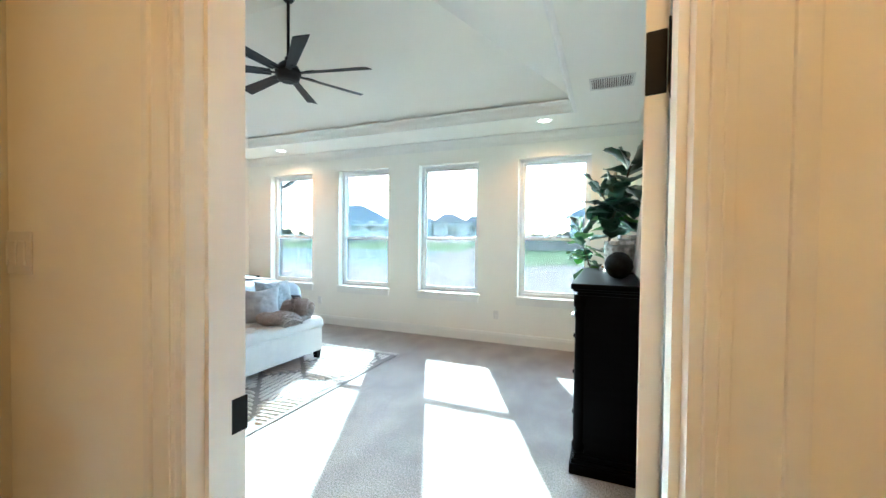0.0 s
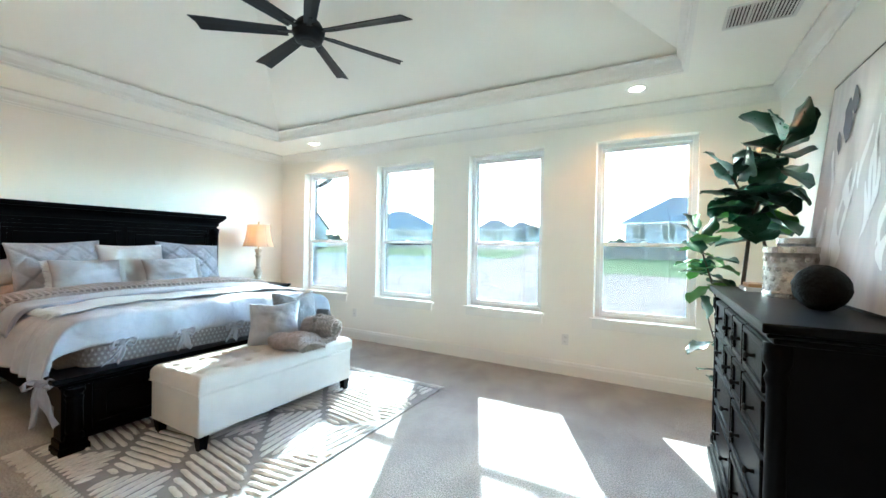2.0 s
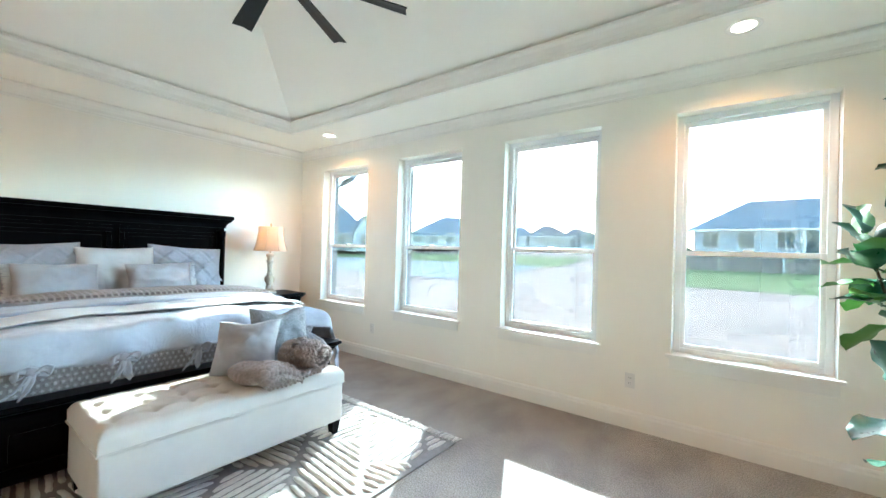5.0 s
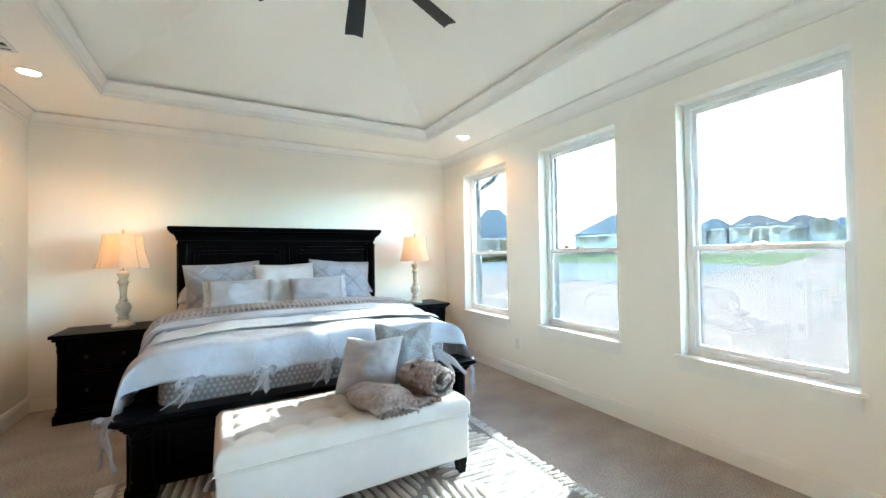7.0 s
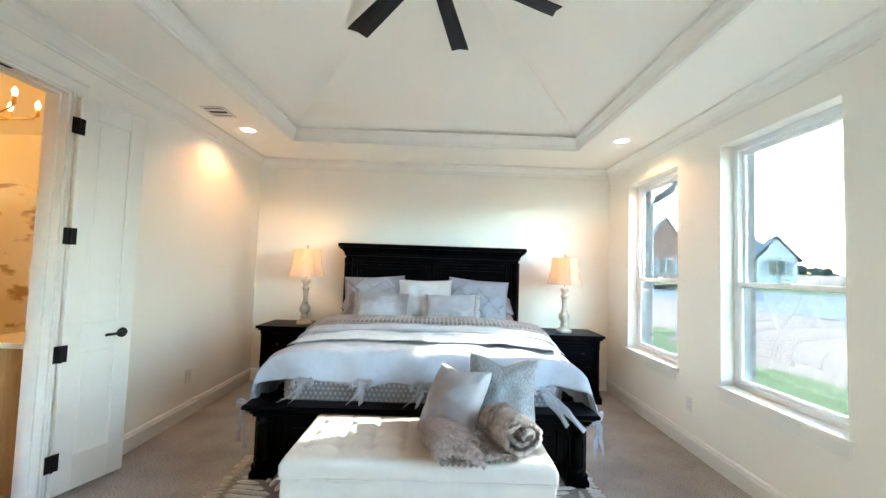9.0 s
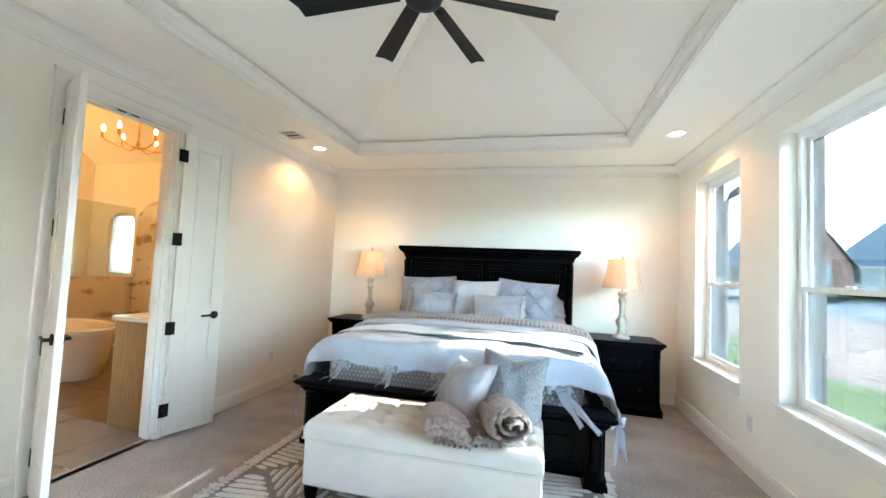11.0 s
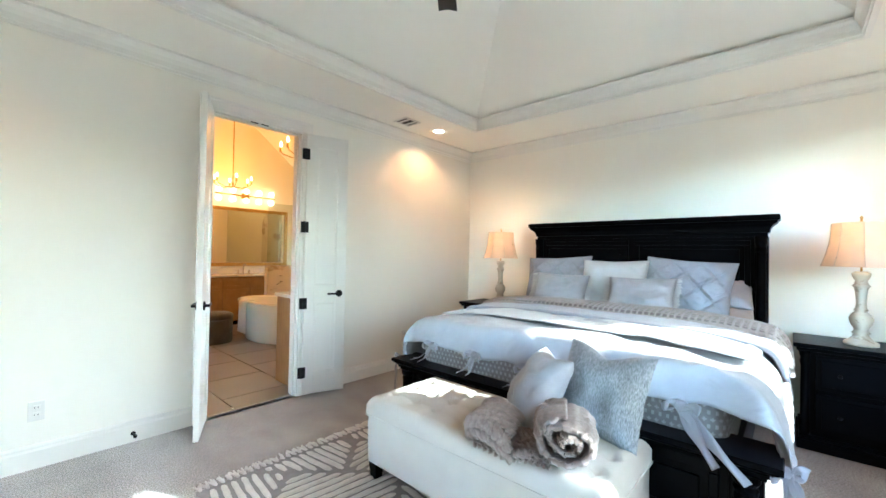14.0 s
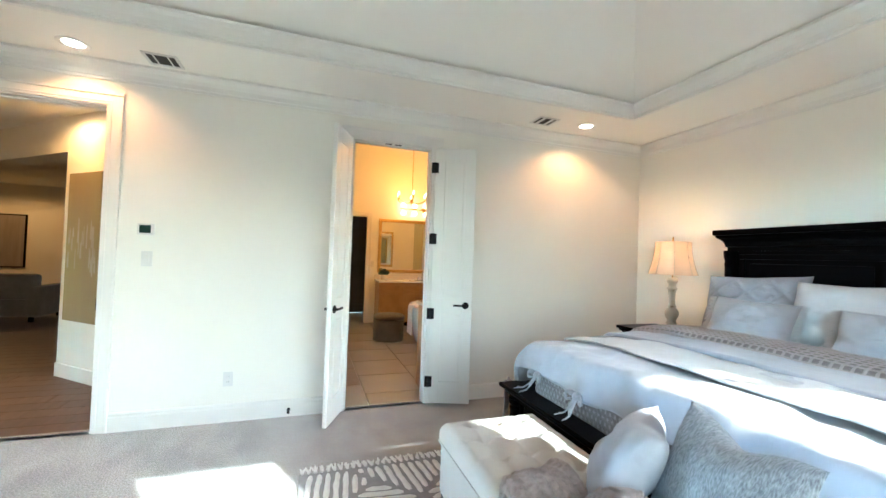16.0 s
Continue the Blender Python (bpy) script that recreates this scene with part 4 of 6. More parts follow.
def band_fold(u, v):
    """A broad end that leaves the roll, runs along the bench, turns over and lies back on itself, its front edge hanging."""
    L = u * 0.66
    if L < 0.36:
        y, z = 4.66 - L, 0.508 + 0.020 * math.sin(L * 17 + 0.5) * (1 - L / 0.5)
    elif L < 0.36 + 0.105:
        a = (L - 0.36) / 0.0335
        y, z = 4.30 - 0.0335 * math.sin(a), 0.505 + 0.0335 * (1 - math.cos(a))
    else:
        m = L - 0.465
        y, z = 4.30 + m, 0.572 + 0.016 * math.sin(m * 15) - 0.02 * (m / 0.2) ** 2
    x = -3.535 + 0.29 * v + 0.03 * math.sin(u * 6)
    y += 0.10 * (v - 0.4) + 0.015 * noise.noise((u * 3, v * 3, 4))
    z += 0.016 * noise.noise((u * 5, v * 5, 7)) + 0.012 * math.sin(v * 8 + u * 4)
    upper = min(1.0, max(0.0, (L - 0.40) / 0.05))
    edge = -3.335 + 0.012 * upper
    if x > edge:
        over = x - edge
        x, z = edge + 0.03 * (1 - math.exp(-over / 0.025)) + 0.010 * upper, z - over * (0.25 + 0.85 * upper)
    z = max(z, 0.497) if x < -3.33 else z
    lift = cable(v * 0.29, L)
    return Vector((x + (lift if x > edge else 0), y, z + lift))


cloth("loose_end", band_fold, 190, 84, M_KNIT, knit, 0.018, up=False)

# ---------- rug ----------
RX0, RX1, RY0, RY1 = -4.30, -2.59, 3.02, 5.33
rug = thing("area_rug", Matrix.Translation(((RX0 + RX1) / 2, (RY0 + RY1) / 2, 0)), "grey rug with raised ivory herringbone stripes and fringed ends", "rug")
RC = Vector(((RX0 + RX1) / 2, (RY0 + RY1) / 2, 0))
part("weave", boxes((RX0 - RC.x, RX1 - RC.x, RY0 - RC.y, RY1 - RC.y, 0.001, 0.012), bevel=0.003), M_RUG, rug)


def clip(p, d, poly):
    lo_t, hi_t = -9.0, 9.0
    for i in range(len(poly)):
        a, b = poly[i], poly[(i + 1) % len(poly)]
        nx, ny = -(b[1] - a[1]), b[0] - a[0]
        den, num = nx * d[0] + ny * d[1], nx * (a[0] - p[0]) + ny * (a[1] - p[1])
        if abs(den) < 1e-9:
            if num > 0:
                return None
        elif den > 0:
            lo_t = max(lo_t, num / den)
        else:
            hi_t = min(hi_t, num / den)
    return (lo_t, hi_t) if hi_t - lo_t > 0.05 else None


bm = bmesh.new()
rnd = random.Random(3)
rect = [(RX0 + 0.03, RY0 + 0.03), (RX1 - 0.03, RY0 + 0.03), (RX1 - 0.03, RY1 - 0.03), (RX0 + 0.03, RY1 - 0.03)]
SP, CA, CB = 0.053, 0.40, 0.66
q2 = math.sqrt(0.5)
for ia in range(-8, 9):
    for ib in range(-6, 7):
        a0, a1, b0, b1 = ia * CA + 0.018, (ia + 1) * CA - 0.018, ib * CB + 0.018 + (ia % 2) * 0.33, (ib + 1) * CB - 0.018 + (ia % 2) * 0.33
        cell = [(RC.x + (a - b) * q2, RC.y + (a + b) * q2) for a, b in ((a0, b0), (a1, b0), (a1, b1), (a0, b1))]
        ang = radians((8, 84, 98, -6)[(ia + 2 * ib) % 4])
        d = (math.cos(ang), math.sin(ang))
        nrm = (-d[1], d[0])
        cx, cy = sum(c[0] for c in cell) / 4, sum(c[1] for c in cell) / 4
        for k in range(-9, 10):
            p = (cx + nrm[0] * SP * k, cy + nrm[1] * SP * k)
            r1, r2 = clip(p, d, cell), clip(p, d, rect)
            if not r1 or not r2:
                continue
            t0, t1 = max(r1[0], r2[0]), min(r1[1], r2[1])
            if t1 - t0 < 0.05:
                continue
            n = max(3, int((t1 - t0) / 0.03))
            prev = None
            for i in range(n + 1):
                t = t0 + (t1 - t0) * i / n
                hw = 0.0165 * (0.55 if i in (0, n) else 1.0) * rnd.uniform(0.84, 1.14)
                wob = 0.006 * noise.noise((p[0] * 9 + t * 9, p[1] * 9, k))
                hh = 0.012 + (0.004 if i in (0, n) else 0.013) * rnd.uniform(0.8, 1.1)
                c = (p[0] + d[0] * t + nrm[0] * wob - RC.x, p[1] + d[1] * t + nrm[1] * wob - RC.y)
                row = [bm.verts.new((c[0] + nrm[0] * w * hw, c[1] + nrm[1] * w * hw, z)) for w, z in ((-1, 0.011), (-0.75, hh * 0.9), (0, hh), (0.75, hh * 0.9), (1, 0.011))]
                if prev:
                    for j in range(4):
                        bm.faces.new((prev[j], prev[j + 1], row[j + 1], row[j]))
                prev = row
bmesh.ops.recalc_face_normals(bm, faces=bm.faces)
pile = part("pile", bm, M_PILE, rug, "raised ivory pile in a herringbone", True)
tagged(pile, kind="stuff")
for s, y in ((-1, RY0), (1, RY1)):
    bm = bmesh.new()
    for k in range(44):
        x = RX0 + 0.02 + (RX1 - RX0 - 0.04) * k / 43
        for q in range(3):
            e = rnd.uniform(-0.022, 0.022)
            tube([(x - RC.x, y - s * 0.008 - RC.y, 0.016), (x + e * 0.4 - RC.x, y + s * 0.025 - RC.y, 0.014), (x + e - RC.x, y + s * rnd.uniform(0.06, 0.09) - RC.y, 0.008)], 0.0078, 5, bm, 0.7)
        lathe([(0, -0.012), (0.012, -0.006), (0.013, 0.004), (0, 0.012)], 7, at=(x - RC.x, y + s * 0.022 - RC.y, 0.014), bm=bm)
    part("fringe", bm, M_PILE, rug, "knotted ivory fringe")


# ---------- nightstands ----------
def nightstand(y0, y1, label):
    c = (y0 + y1) / 2
    w = (y1 - y0) / 2
    ob = thing("nightstand", Matrix.Translation((-5.91, c, 0)), label, "nightstand", "nightstands beside the bed")
    part("carcass", boxes((-0.245, 0.215, -w + 0.05, w - 0.05, 0.09, 0.69), bevel=0.004), M_BLACKWOOD, ob)
    top = boxes((-0.25, 0.27, -w, w, 0.715, 0.745), (-0.25, 0.252, -w + 0.018, w - 0.018, 0.69, 0.715), bevel=0.006)
    part("top", top, M_BLACKWOOD, ob)
    pl = boxes((-0.25, 0.25, -w + 0.02, w - 0.02, 0.0, 0.075), (-0.25, 0.235, -w + 0.032, w - 0.032, 0.075, 0.10), bevel=0.006)
    part("plinth", pl, M_BLACKWOOD, ob)
    for k, (z0, z1) in enumerate(((0.13, 0.40), (0.425, 0.665))):
        bm = boxes((0.215, 0.228, -w + 0.12, w - 0.12, z0, z1), bevel=0.004)
        box(bm, 0.228, 0.236, -w + 0.15, w - 0.15, z0 + 0.03, z1 - 0.03, bevel=0.004)
        dr = part("drawer", bm, M_BLACKWOOD, ob)
        for s in (-1, 1):
            kn = lathe([(0, 0), (0.008, 0), (0.006, 0.012), (0.013, 0.02), (0.011, 0.027), (0, 0.03)], 14)
            kn.transform(Matrix.Translation((0.235, s * (w - 0.24), (z0 + z1) / 2)) @ Matrix.Rotation(math.pi / 2, 4, "Y"))
            part("knob", kn, M_BLACKM, dr, "dark round knob", True)
    for s in (-1, 1):
        cc = lathe([(0, 0.10), (0.032, 0.10), (0.032, 0.13), (0.024, 0.15), (0.026, 0.2), (0.023, 0.58), (0.03, 0.61), (0.024, 0.635), (0.033, 0.665), (0.033, 0.69), (0, 0.69)], 18, at=(0.205, s * (w - 0.065), 0))
        part("corner_column", cc, M_BLACKWOOD, ob, smooth=True)
    return ob


nightstand(2.33, 3.06, "black wooden nightstand under a glowing lamp, beside the wall")
nightstand(5.42, 6.16, "black wooden two-drawer nightstand beside the windows")


def table_lamp(x, y, label):
    ob = thing("table_lamp", Matrix.Translation((x, y, 0.746)), label, "table lamp", "lamps on the nightstands")
    prof = [(0, 0), (0.088, 0), (0.09, 0.018), (0.078, 0.03), (0.06, 0.04), (0.045, 0.06), (0.038, 0.075), (0.05, 0.085), (0.038, 0.097), (0.036, 0.115), (0.056, 0.15), (0.062, 0.185), (0.05, 0.215), (0.03, 0.235), (0.038, 0.246), (0.028, 0.26), (0.026, 0.30), (0.031, 0.37), (0.036, 0.40), (0.048, 0.412), (0.036, 0.426), (0.03, 0.45), (0.045, 0.475), (0.05, 0.50), (0.03, 0.515), (0, 0.516)]
    part("base", lathe(prof, 26), M_CREAMLAMP, ob, "turned cream-painted base", True)
    part("stem", lathe([(0.006, 0.51), (0.006, 0.865), (0, 0.866)], 10), M_GOLD, ob)
    n, rows = 8, []
    bm = bmesh.new()
    steps = 8
    for i in range(steps + 1):
        q = i / steps
        r = 0.205 - 0.055 * (1 - (1 - q) ** 1.7)
        row = []
        for k in range(n * 4):
            a = 2 * math.pi * k / (n * 4)
            cut = math.cos(math.pi / n) / math.cos((a % (2 * math.pi / n)) - math.pi / n)
            rr = r * (0.45 * cut + 0.55) * (1 - 0.02 * math.sin(math.pi * q))
            row.append(bm.verts.new((rr * math.cos(a), rr * math.sin(a), 0.545 + 0.31 * q)))
        rows.append(row)
    for a, b in zip(rows, rows[1:]):
        for k in range(n * 4):
            bm.faces.new((a[k], a[(k + 1) % (n * 4)], b[(k + 1) % (n * 4)], b[k]))
    sh = part("shade", bm, M_SHADE, ob, "glowing pleated cream linen shade", True)
    for k in range(n):
        a = 2 * math.pi * k / n
        pts = []
        for i in range(steps + 1):
            q = i / steps
            r = (0.205 - 0.055 * (1 - (1 - q) ** 1.7)) * 1.012 * (1 - 0.02 * math.sin(math.pi * q))
            pts.append((r * math.cos(a), r * math.sin(a), 0.545 + 0.31 * q))
        part("rib", tube(pts, 0.003, 6), M_CREAMLAMP, sh)
    part("finial", lathe([(0, 0.86), (0.009, 0.866), (0.005, 0.88), (0.011, 0.892), (0, 0.908)], 14), M_GOLD, ob, "small gold finial", True)
    bl = lathe([(0, 0.60), (0.018, 0.61), (0.032, 0.66), (0.026, 0.70), (0, 0.715)], 14)
    part("bulb", bl, M_BULB, ob, smooth=True)
    lp = bpy.data.lights.new("lamp_light", "POINT")
    lp.energy, lp.color, lp.shadow_soft_size = LAMP_W, (1.0, 0.54, 0.24), 0.04
    lo_ = new("lamp_light", lp)
    lo_.matrix_world = Matrix.Translation((x, y, 0.746 + 0.76))
    return ob


table_lamp(-5.875, 5.775, "cream turned table lamp with a lit linen shade, beside the windows")
table_lamp(-5.875, 2.78, "cream turned table lamp with a lit linen shade, beside the wall")

# ---------- dresser and what stands on it ----------
DY0, DY1 = 3.74, 5.27
DC = (DY0 + DY1) / 2
dresser = thing("dresser", Matrix.Translation((-0.25, DC, 0)), "tall black wooden dresser with raised-panel drawers and knobs", "dresser")
W = (DY1 - DY0) / 2
part("carcass", boxes((-0.235, 0.255, -W + 0.045, W - 0.045, 0.10, 1.05), bevel=0.004), M_BLACKWOOD, dresser)
part("top", boxes((-0.285, 0.265, -W, W, 1.082, 1.115), (-0.27, 0.262, -W + 0.016, W - 0.016, 1.066, 1.082), (-0.25, 0.258, -W + 0.03, W - 0.03, 1.045, 1.066), bevel=0.006), M_BLACKWOOD, dresser)
part("plinth", boxes((-0.28, 0.26, -W + 0.0, W - 0.0, 0.0, 0.06), (-0.268, 0.258, -W + 0.012, W - 0.012, 0.06, 0.085), (-0.255, 0.257, -W + 0.025, W - 0.025, 0.085, 0.115), bevel=0.006), M_BLACKWOOD, dresser)
for s in (-1, 1):
    part("corner_column", lathe([(0, 0.115), (0.04, 0.115), (0.04, 0.16), (0.03, 0.18), (0.034, 0.23), (0.029, 0.90), (0.036, 0.93), (0.028, 0.955), (0.04, 0.985), (0.04, 1.045), (0, 1.045)], 18, at=(-0.232, s * (W - 0.065), 0)), M_BLACKWOOD, dresser, smooth=True)


def drawer(y0, y1, z0, z1, knobs):
    bm = boxes((-0.25, -0.235, y0, y1, z0, z1), bevel=0.004)
    e = 0.028
    box(bm, -0.262, -0.25, y0 + 0.004, y1 - 0.004, z1 - e, z1 - 0.004, bevel=0.005)
    box(bm, -0.262, -0.25, y0 + 0.004, y1 - 0.004, z0 + 0.004, z0 + e, bevel=0.005)
    box(bm, -0.262, -0.25, y0 + 0.004, y0 + e, z0 + e, z1 - e, bevel=0.005)
    box(bm, -0.262, -0.25, y1 - e, y1 - 0.004, z0 + e, z1 - e, bevel=0.005)
    d = part("drawer", bm, M_BLACKWOOD, dresser)
    for q in knobs:
        kn = lathe([(0, 0), (0.009, 0), (0.006, 0.014), (0.007, 0.02), (0.014, 0.026), (0.014, 0.031), (0.010, 0.036), (0, 0.038)], 16)
        kn.transform(Matrix.Translation((-0.25, y0 + (y1 - y0) * q, (z0 + z1) / 2)) @ Matrix.Rotation(-math.pi / 2, 4, "Y"))
        part("knob", kn, M_BLACKM, d, "dark turned knob", True)


cols = (-W + 0.115, -W + 0.50, 0.0, W - 0.50, W - 0.115)
for z0, z1 in ((0.855, 1.035), (0.655, 0.835)):
    for a, b in zip(cols, cols[1:]):
        drawer(a + 0.006, b - 0.006, z0, z1, (0.5,))
for z0, z1 in ((0.40, 0.635), (0.135, 0.38)):
    drawer(cols[0] + 0.006, -0.006, z0, z1, (0.25, 0.75))
    drawer(0.006, cols[-1] - 0.006, z0, z1, (0.25, 0.75))

# leaning canvas
ART = Matrix.Translation((-0.155, 3.72, 1.116)) @ Matrix.Rotation(radians(6.3), 4, "Y")
art = thing("canvas_painting", ART, "large abstract canvas in blush and grey, leaning on the dresser", "painting")
part("frame", boxes((0.002, 0.034, 0.0, 0.012, 0, 1.10), (0.002, 0.034, 1.258, 1.27, 0, 1.10), (0.002, 0.034, 0.012, 1.258, 0, 0.012), (0.002, 0.034, 0.012, 1.258, 1.088, 1.10), bevel=0.002), M_ARTEDGE, art, "black edge frame")
# black wedge added where the gap between canvas and wall looks dark
bm = bmesh.new()
q = [bm.verts.new((x, y, z)) for y in (0.004, 0.02) for x, z in ((0.036, 0.004), (0.148, 0.018), (0.038, 1.09), (0.036, 1.09))]
for f in ((0, 1, 2, 3), (4, 5, 6, 7), (0, 1, 5, 4), (1, 2, 6, 5), (2, 3, 7, 6), (3, 0, 4, 7)):
    bm.faces.new([q[k] for k in f])
bmesh.ops.recalc_face_normals(bm, faces=bm.faces)
part("gap_wedge", bm, M_ARTEDGE, art, "black wedge added to fill the dark gap behind the canvas")
part("canvas", boxes((0.0, 0.026, 0.012, 1.258, 0.012, 1.088)), M_ART, art, "blush and grey abstract paint")
rnd = random.Random(21)
bm = bmesh.new()
for k in range(26):
    y, z, ln, wd = rnd.uniform(0.1, 1.15), rnd.uniform(0.12, 0.55), rnd.uniform(0.12, 0.4), rnd.uniform(0.012, 0.035)
    n, prev = 8, None
    for i in range(n + 1):
        q = i / n
        yy, ww = y + 0.03 * math.sin(q * 4 + k), wd * math.sin(math.pi * (0.08 + 0.84 * q)) * rnd.uniform(0.7, 1.1)
        row = [bm.verts.new((-0.0035, yy - ww, z + ln * q)), bm.verts.new((-0.0035, yy + ww, z + ln * q))]
        if prev:
            bm.faces.new((prev[0], prev[1], row[1], row[0]))
        prev = row
tagged(part("pale_paint", bm, M_ARTPALE, art), kind="stuff")
bm = bmesh.new()
for k, (y, z, ln, wd) in enumerate(((0.95, 0.74, 0.22, 0.055), (0.90, 0.86, 0.14, 0.04), (1.02, 0.70, 0.12, 0.025))):
    prev = None
    for i in range(9):
        q = i / 8
        ww = wd * math.sin(math.pi * (0.06 + 0.88 * q)) * rnd.uniform(0.75, 1.15)
        row = [bm.verts.new((-0.005, y + 0.04 * q - ww, z + ln * q)), bm.verts.new((-0.005, y + 0.04 * q + ww, z + ln * q))]
        if prev:
            bm.faces.new((prev[0], prev[1], row[1], row[0]))
        prev = row
tagged(part("dark_paint", bm, M_ARTDARK, art), kind="stuff")


def jar(x, y, r, h, label):
    ob = thing("decorative_canister", Matrix.Translation((x, y, 1.1155)), label, "canister", "canisters on the dresser")
    part("foot_band", lathe([(0, 0), (r * 1.02, 0), (r * 1.02, 0.022), (r * 0.97, 0.026), (0, 0.026)], 28), M_CHROME, ob)
    bm = lathe([(r * 0.96, 0.026), (r * 0.98, h - 0.02), (r * 0.9, h - 0.02), (r * 0.88, 0.026)], 28)
    part("hammered_wall", bm, M_SILVER, ob, "hammered silver side", True)
    part("rim_band", lathe([(r * 0.94, h - 0.03), (r * 1.03, h - 0.03), (r * 1.03, h), (r * 0.92, h)], 28), M_CHROME, ob)
    bm = bmesh.new()
    for k in range(14):
        for j in range(4):
            a, z = 2 * math.pi * (k + 0.5 * (j % 2)) / 14, 0.05 + (h - 0.11) * j / 3
            bmesh.ops.create_icosphere(bm, subdivisions=1, radius=0.017, matrix=Matrix.Translation((r * 0.965 * math.cos(a), r * 0.965 * math.sin(a), z)) @ Matrix.Rotation(a, 4, "Z") @ Matrix.Diagonal((0.35, 1, 1, 1)))
    tagged(part("hammered_relief", bm, M_SILVER, ob), kind="stuff")
    return ob


jar(-0.26, 4.70, 0.105, 0.25, "round hammered-silver canister on the dresser")
jar(-0.17, 4.94, 0.095, 0.30, "taller hammered-silver canister on the dresser")
tray = thing("stacked_books", Matrix.Translation((-0.30, 5.02, 1.1155)), "two pale books stacked on the dresser", "books")
part("lower_book", boxes((-0.10, 0.09, -0.10, 0.12, 0.0, 0.022), bevel=0.003), M_OFFW, tray)
part("upper_book", boxes((-0.085, 0.075, -0.08, 0.10, 0.022, 0.042), bevel=0.003), M_OAK, tray)
orb = thing("woven_ball", Matrix.Translation((-0.27, 4.23, 1.1155)), "black woven decorative ball on the dresser", "ornament")
bm = bmesh.new()
bmesh.ops.create_uvsphere(bm, u_segments=36, v_segments=22, radius=0.088, matrix=Matrix.Translation((0, 0, 0.087)))
for v in bm.verts:
    d = (v.co - Vector((0, 0, 0.087))).normalized()
    v.co += d * 0.004 * math.sin(d.x * 40) * math.sin(d.y * 40 + d.z * 30)
part("ball", bm, M_BLACKORB, orb, smooth=True)


# ---------- fiddle-leaf fig ----------
def leaf_into(bm, base_p, along, up, ln, wd, rnd):
    along = along.normalized()
    side = along.cross(up).normalized()
    nrm = side.cross(along).normalized()
    n, prev = 7, None
    bend = rnd.uniform(0.02, 0.28)
    cup = rnd.uniform(0.15, 0.35)
    for i in range(n + 1):
        q = i / n
        w = wd * 0.5 * (math.sin(math.pi * q ** 0.9) ** 0.5 * (0.78 + 0.26 * q) if 0 < q < 1 else 0.06)
        c = base_p + along * ln * q - nrm * bend * ln * q * q
        wav = 0.012 * math.sin(q * 11 + ln * 50)
        row = [bm.verts.new(c + side * w * s + nrm * (abs(s) ** 1.6 * cup * w + (wav * s if abs(s) > 0.6 else 0))) for s in (-1, -0.5, 0, 0.5, 1)]
        if prev:
            for j in range(4):
                bm.faces.new((prev[j], prev[j + 1], row[j + 1], row[j]))
        prev = row


fig = thing("fiddle_leaf_fig", Matrix.Translation((-0.31, 5.50, 0)), "tall fiddle-leaf fig in a basket, standing beside the dresser", "houseplant")
part("basket", lathe([(0, 0), (0.15, 0), (0.17, 0.12), (0.175, 0.26), (0.165, 0.33), (0.155, 0.33), (0.155, 0.29), (0, 0.29)], 30), M_POT, fig, "woven cane basket", True)
part("soil", lathe([(0.155, 0.292), (0.08, 0.30), (0, 0.303)], 20), M_BARK, fig)
stems = [[(0.0, 0.0, 0.29), (-0.04, -0.06, 0.7), (-0.03, -0.10, 1.15), (0.0, -0.12, 1.55), (0.10, -0.14, 1.84), (0.15, -0.14, 2.06)], [(0.04, 0.03, 0.29), (0.10, 0.0, 0.8), (0.13, -0.02, 1.25), (0.02, -0.04, 1.62), (-0.10, -0.06, 1.84)], [(-0.02, 0.03, 0.29), (-0.10, 0.05, 0.75), (-0.20, 0.03, 1.15), (-0.29, 0.0, 1.46)], [(-0.02, -0.02, 0.29), (-0.13, -0.04, 0.55), (-0.21, -0.05, 0.85)]]
rnd = random.Random(8)
leaves, young = bmesh.new(), bmesh.new()
for si, st in enumerate(stems):
    part("stem", tube(st, 0.016 if si < 2 else 0.010, 9, taper=0.45), M_BARK, fig, smooth=True)
    pts = [Vector(p) for p in st]
    count = (32, 24, 20, 8)[si]
    zmin = (0.60, 0.60, 0.62, 0.2)[si]
    for k in range(count):
        q = zmin + (1 - zmin) * k / (count - 1)
        s = q * (len(pts) - 1)
        i = min(len(pts) - 2, int(s))
        p = pts[i].lerp(pts[i + 1], s - i)
        a = k * 2.4 + si * 1.3 + rnd.uniform(-0.3, 0.3)
        tilt = rnd.uniform(-0.8, 0.6) if q < 0.93 else 1.2
        d = Vector((math.cos(a), math.sin(a), tilt))
        if p.x + 0.27 * d.normalized().x > 0.31:
            d.x = -abs(d.x) * 0.4
        if p.y + 0.27 * d.normalized().y > 0.85:
            d.y = -abs(d.y) * 0.4
        if p.z < 1.2 and p.y + 0.25 * d.normalized().y < -0.20:
            d.y = abs(d.y) * 0.3
        big = si < 2
        ln = rnd.uniform(0.20, 0.27) if big else rnd.uniform(0.14, 0.21)
        t = young if (si == 2 and rnd.random() < 0.45) or (big and rnd.random() < 0.07) else leaves
        leaf_into(t, p + d.normalized() * 0.025, d, Vector((0, 0, 1)) if tilt < 1 else Vector((1, 0.2, 0)), ln, ln * rnd.uniform(0.86, 1.06), rnd)
        tube([p, p + d.normalized() * 0.04], 0.004, 5, leaves)
part("leaves", leaves, M_LEAF, fig, "broad dark green violin-shaped leaves", True)
part("young_leaves", young, M_LEAF2, fig, "small bright green leaves", True)

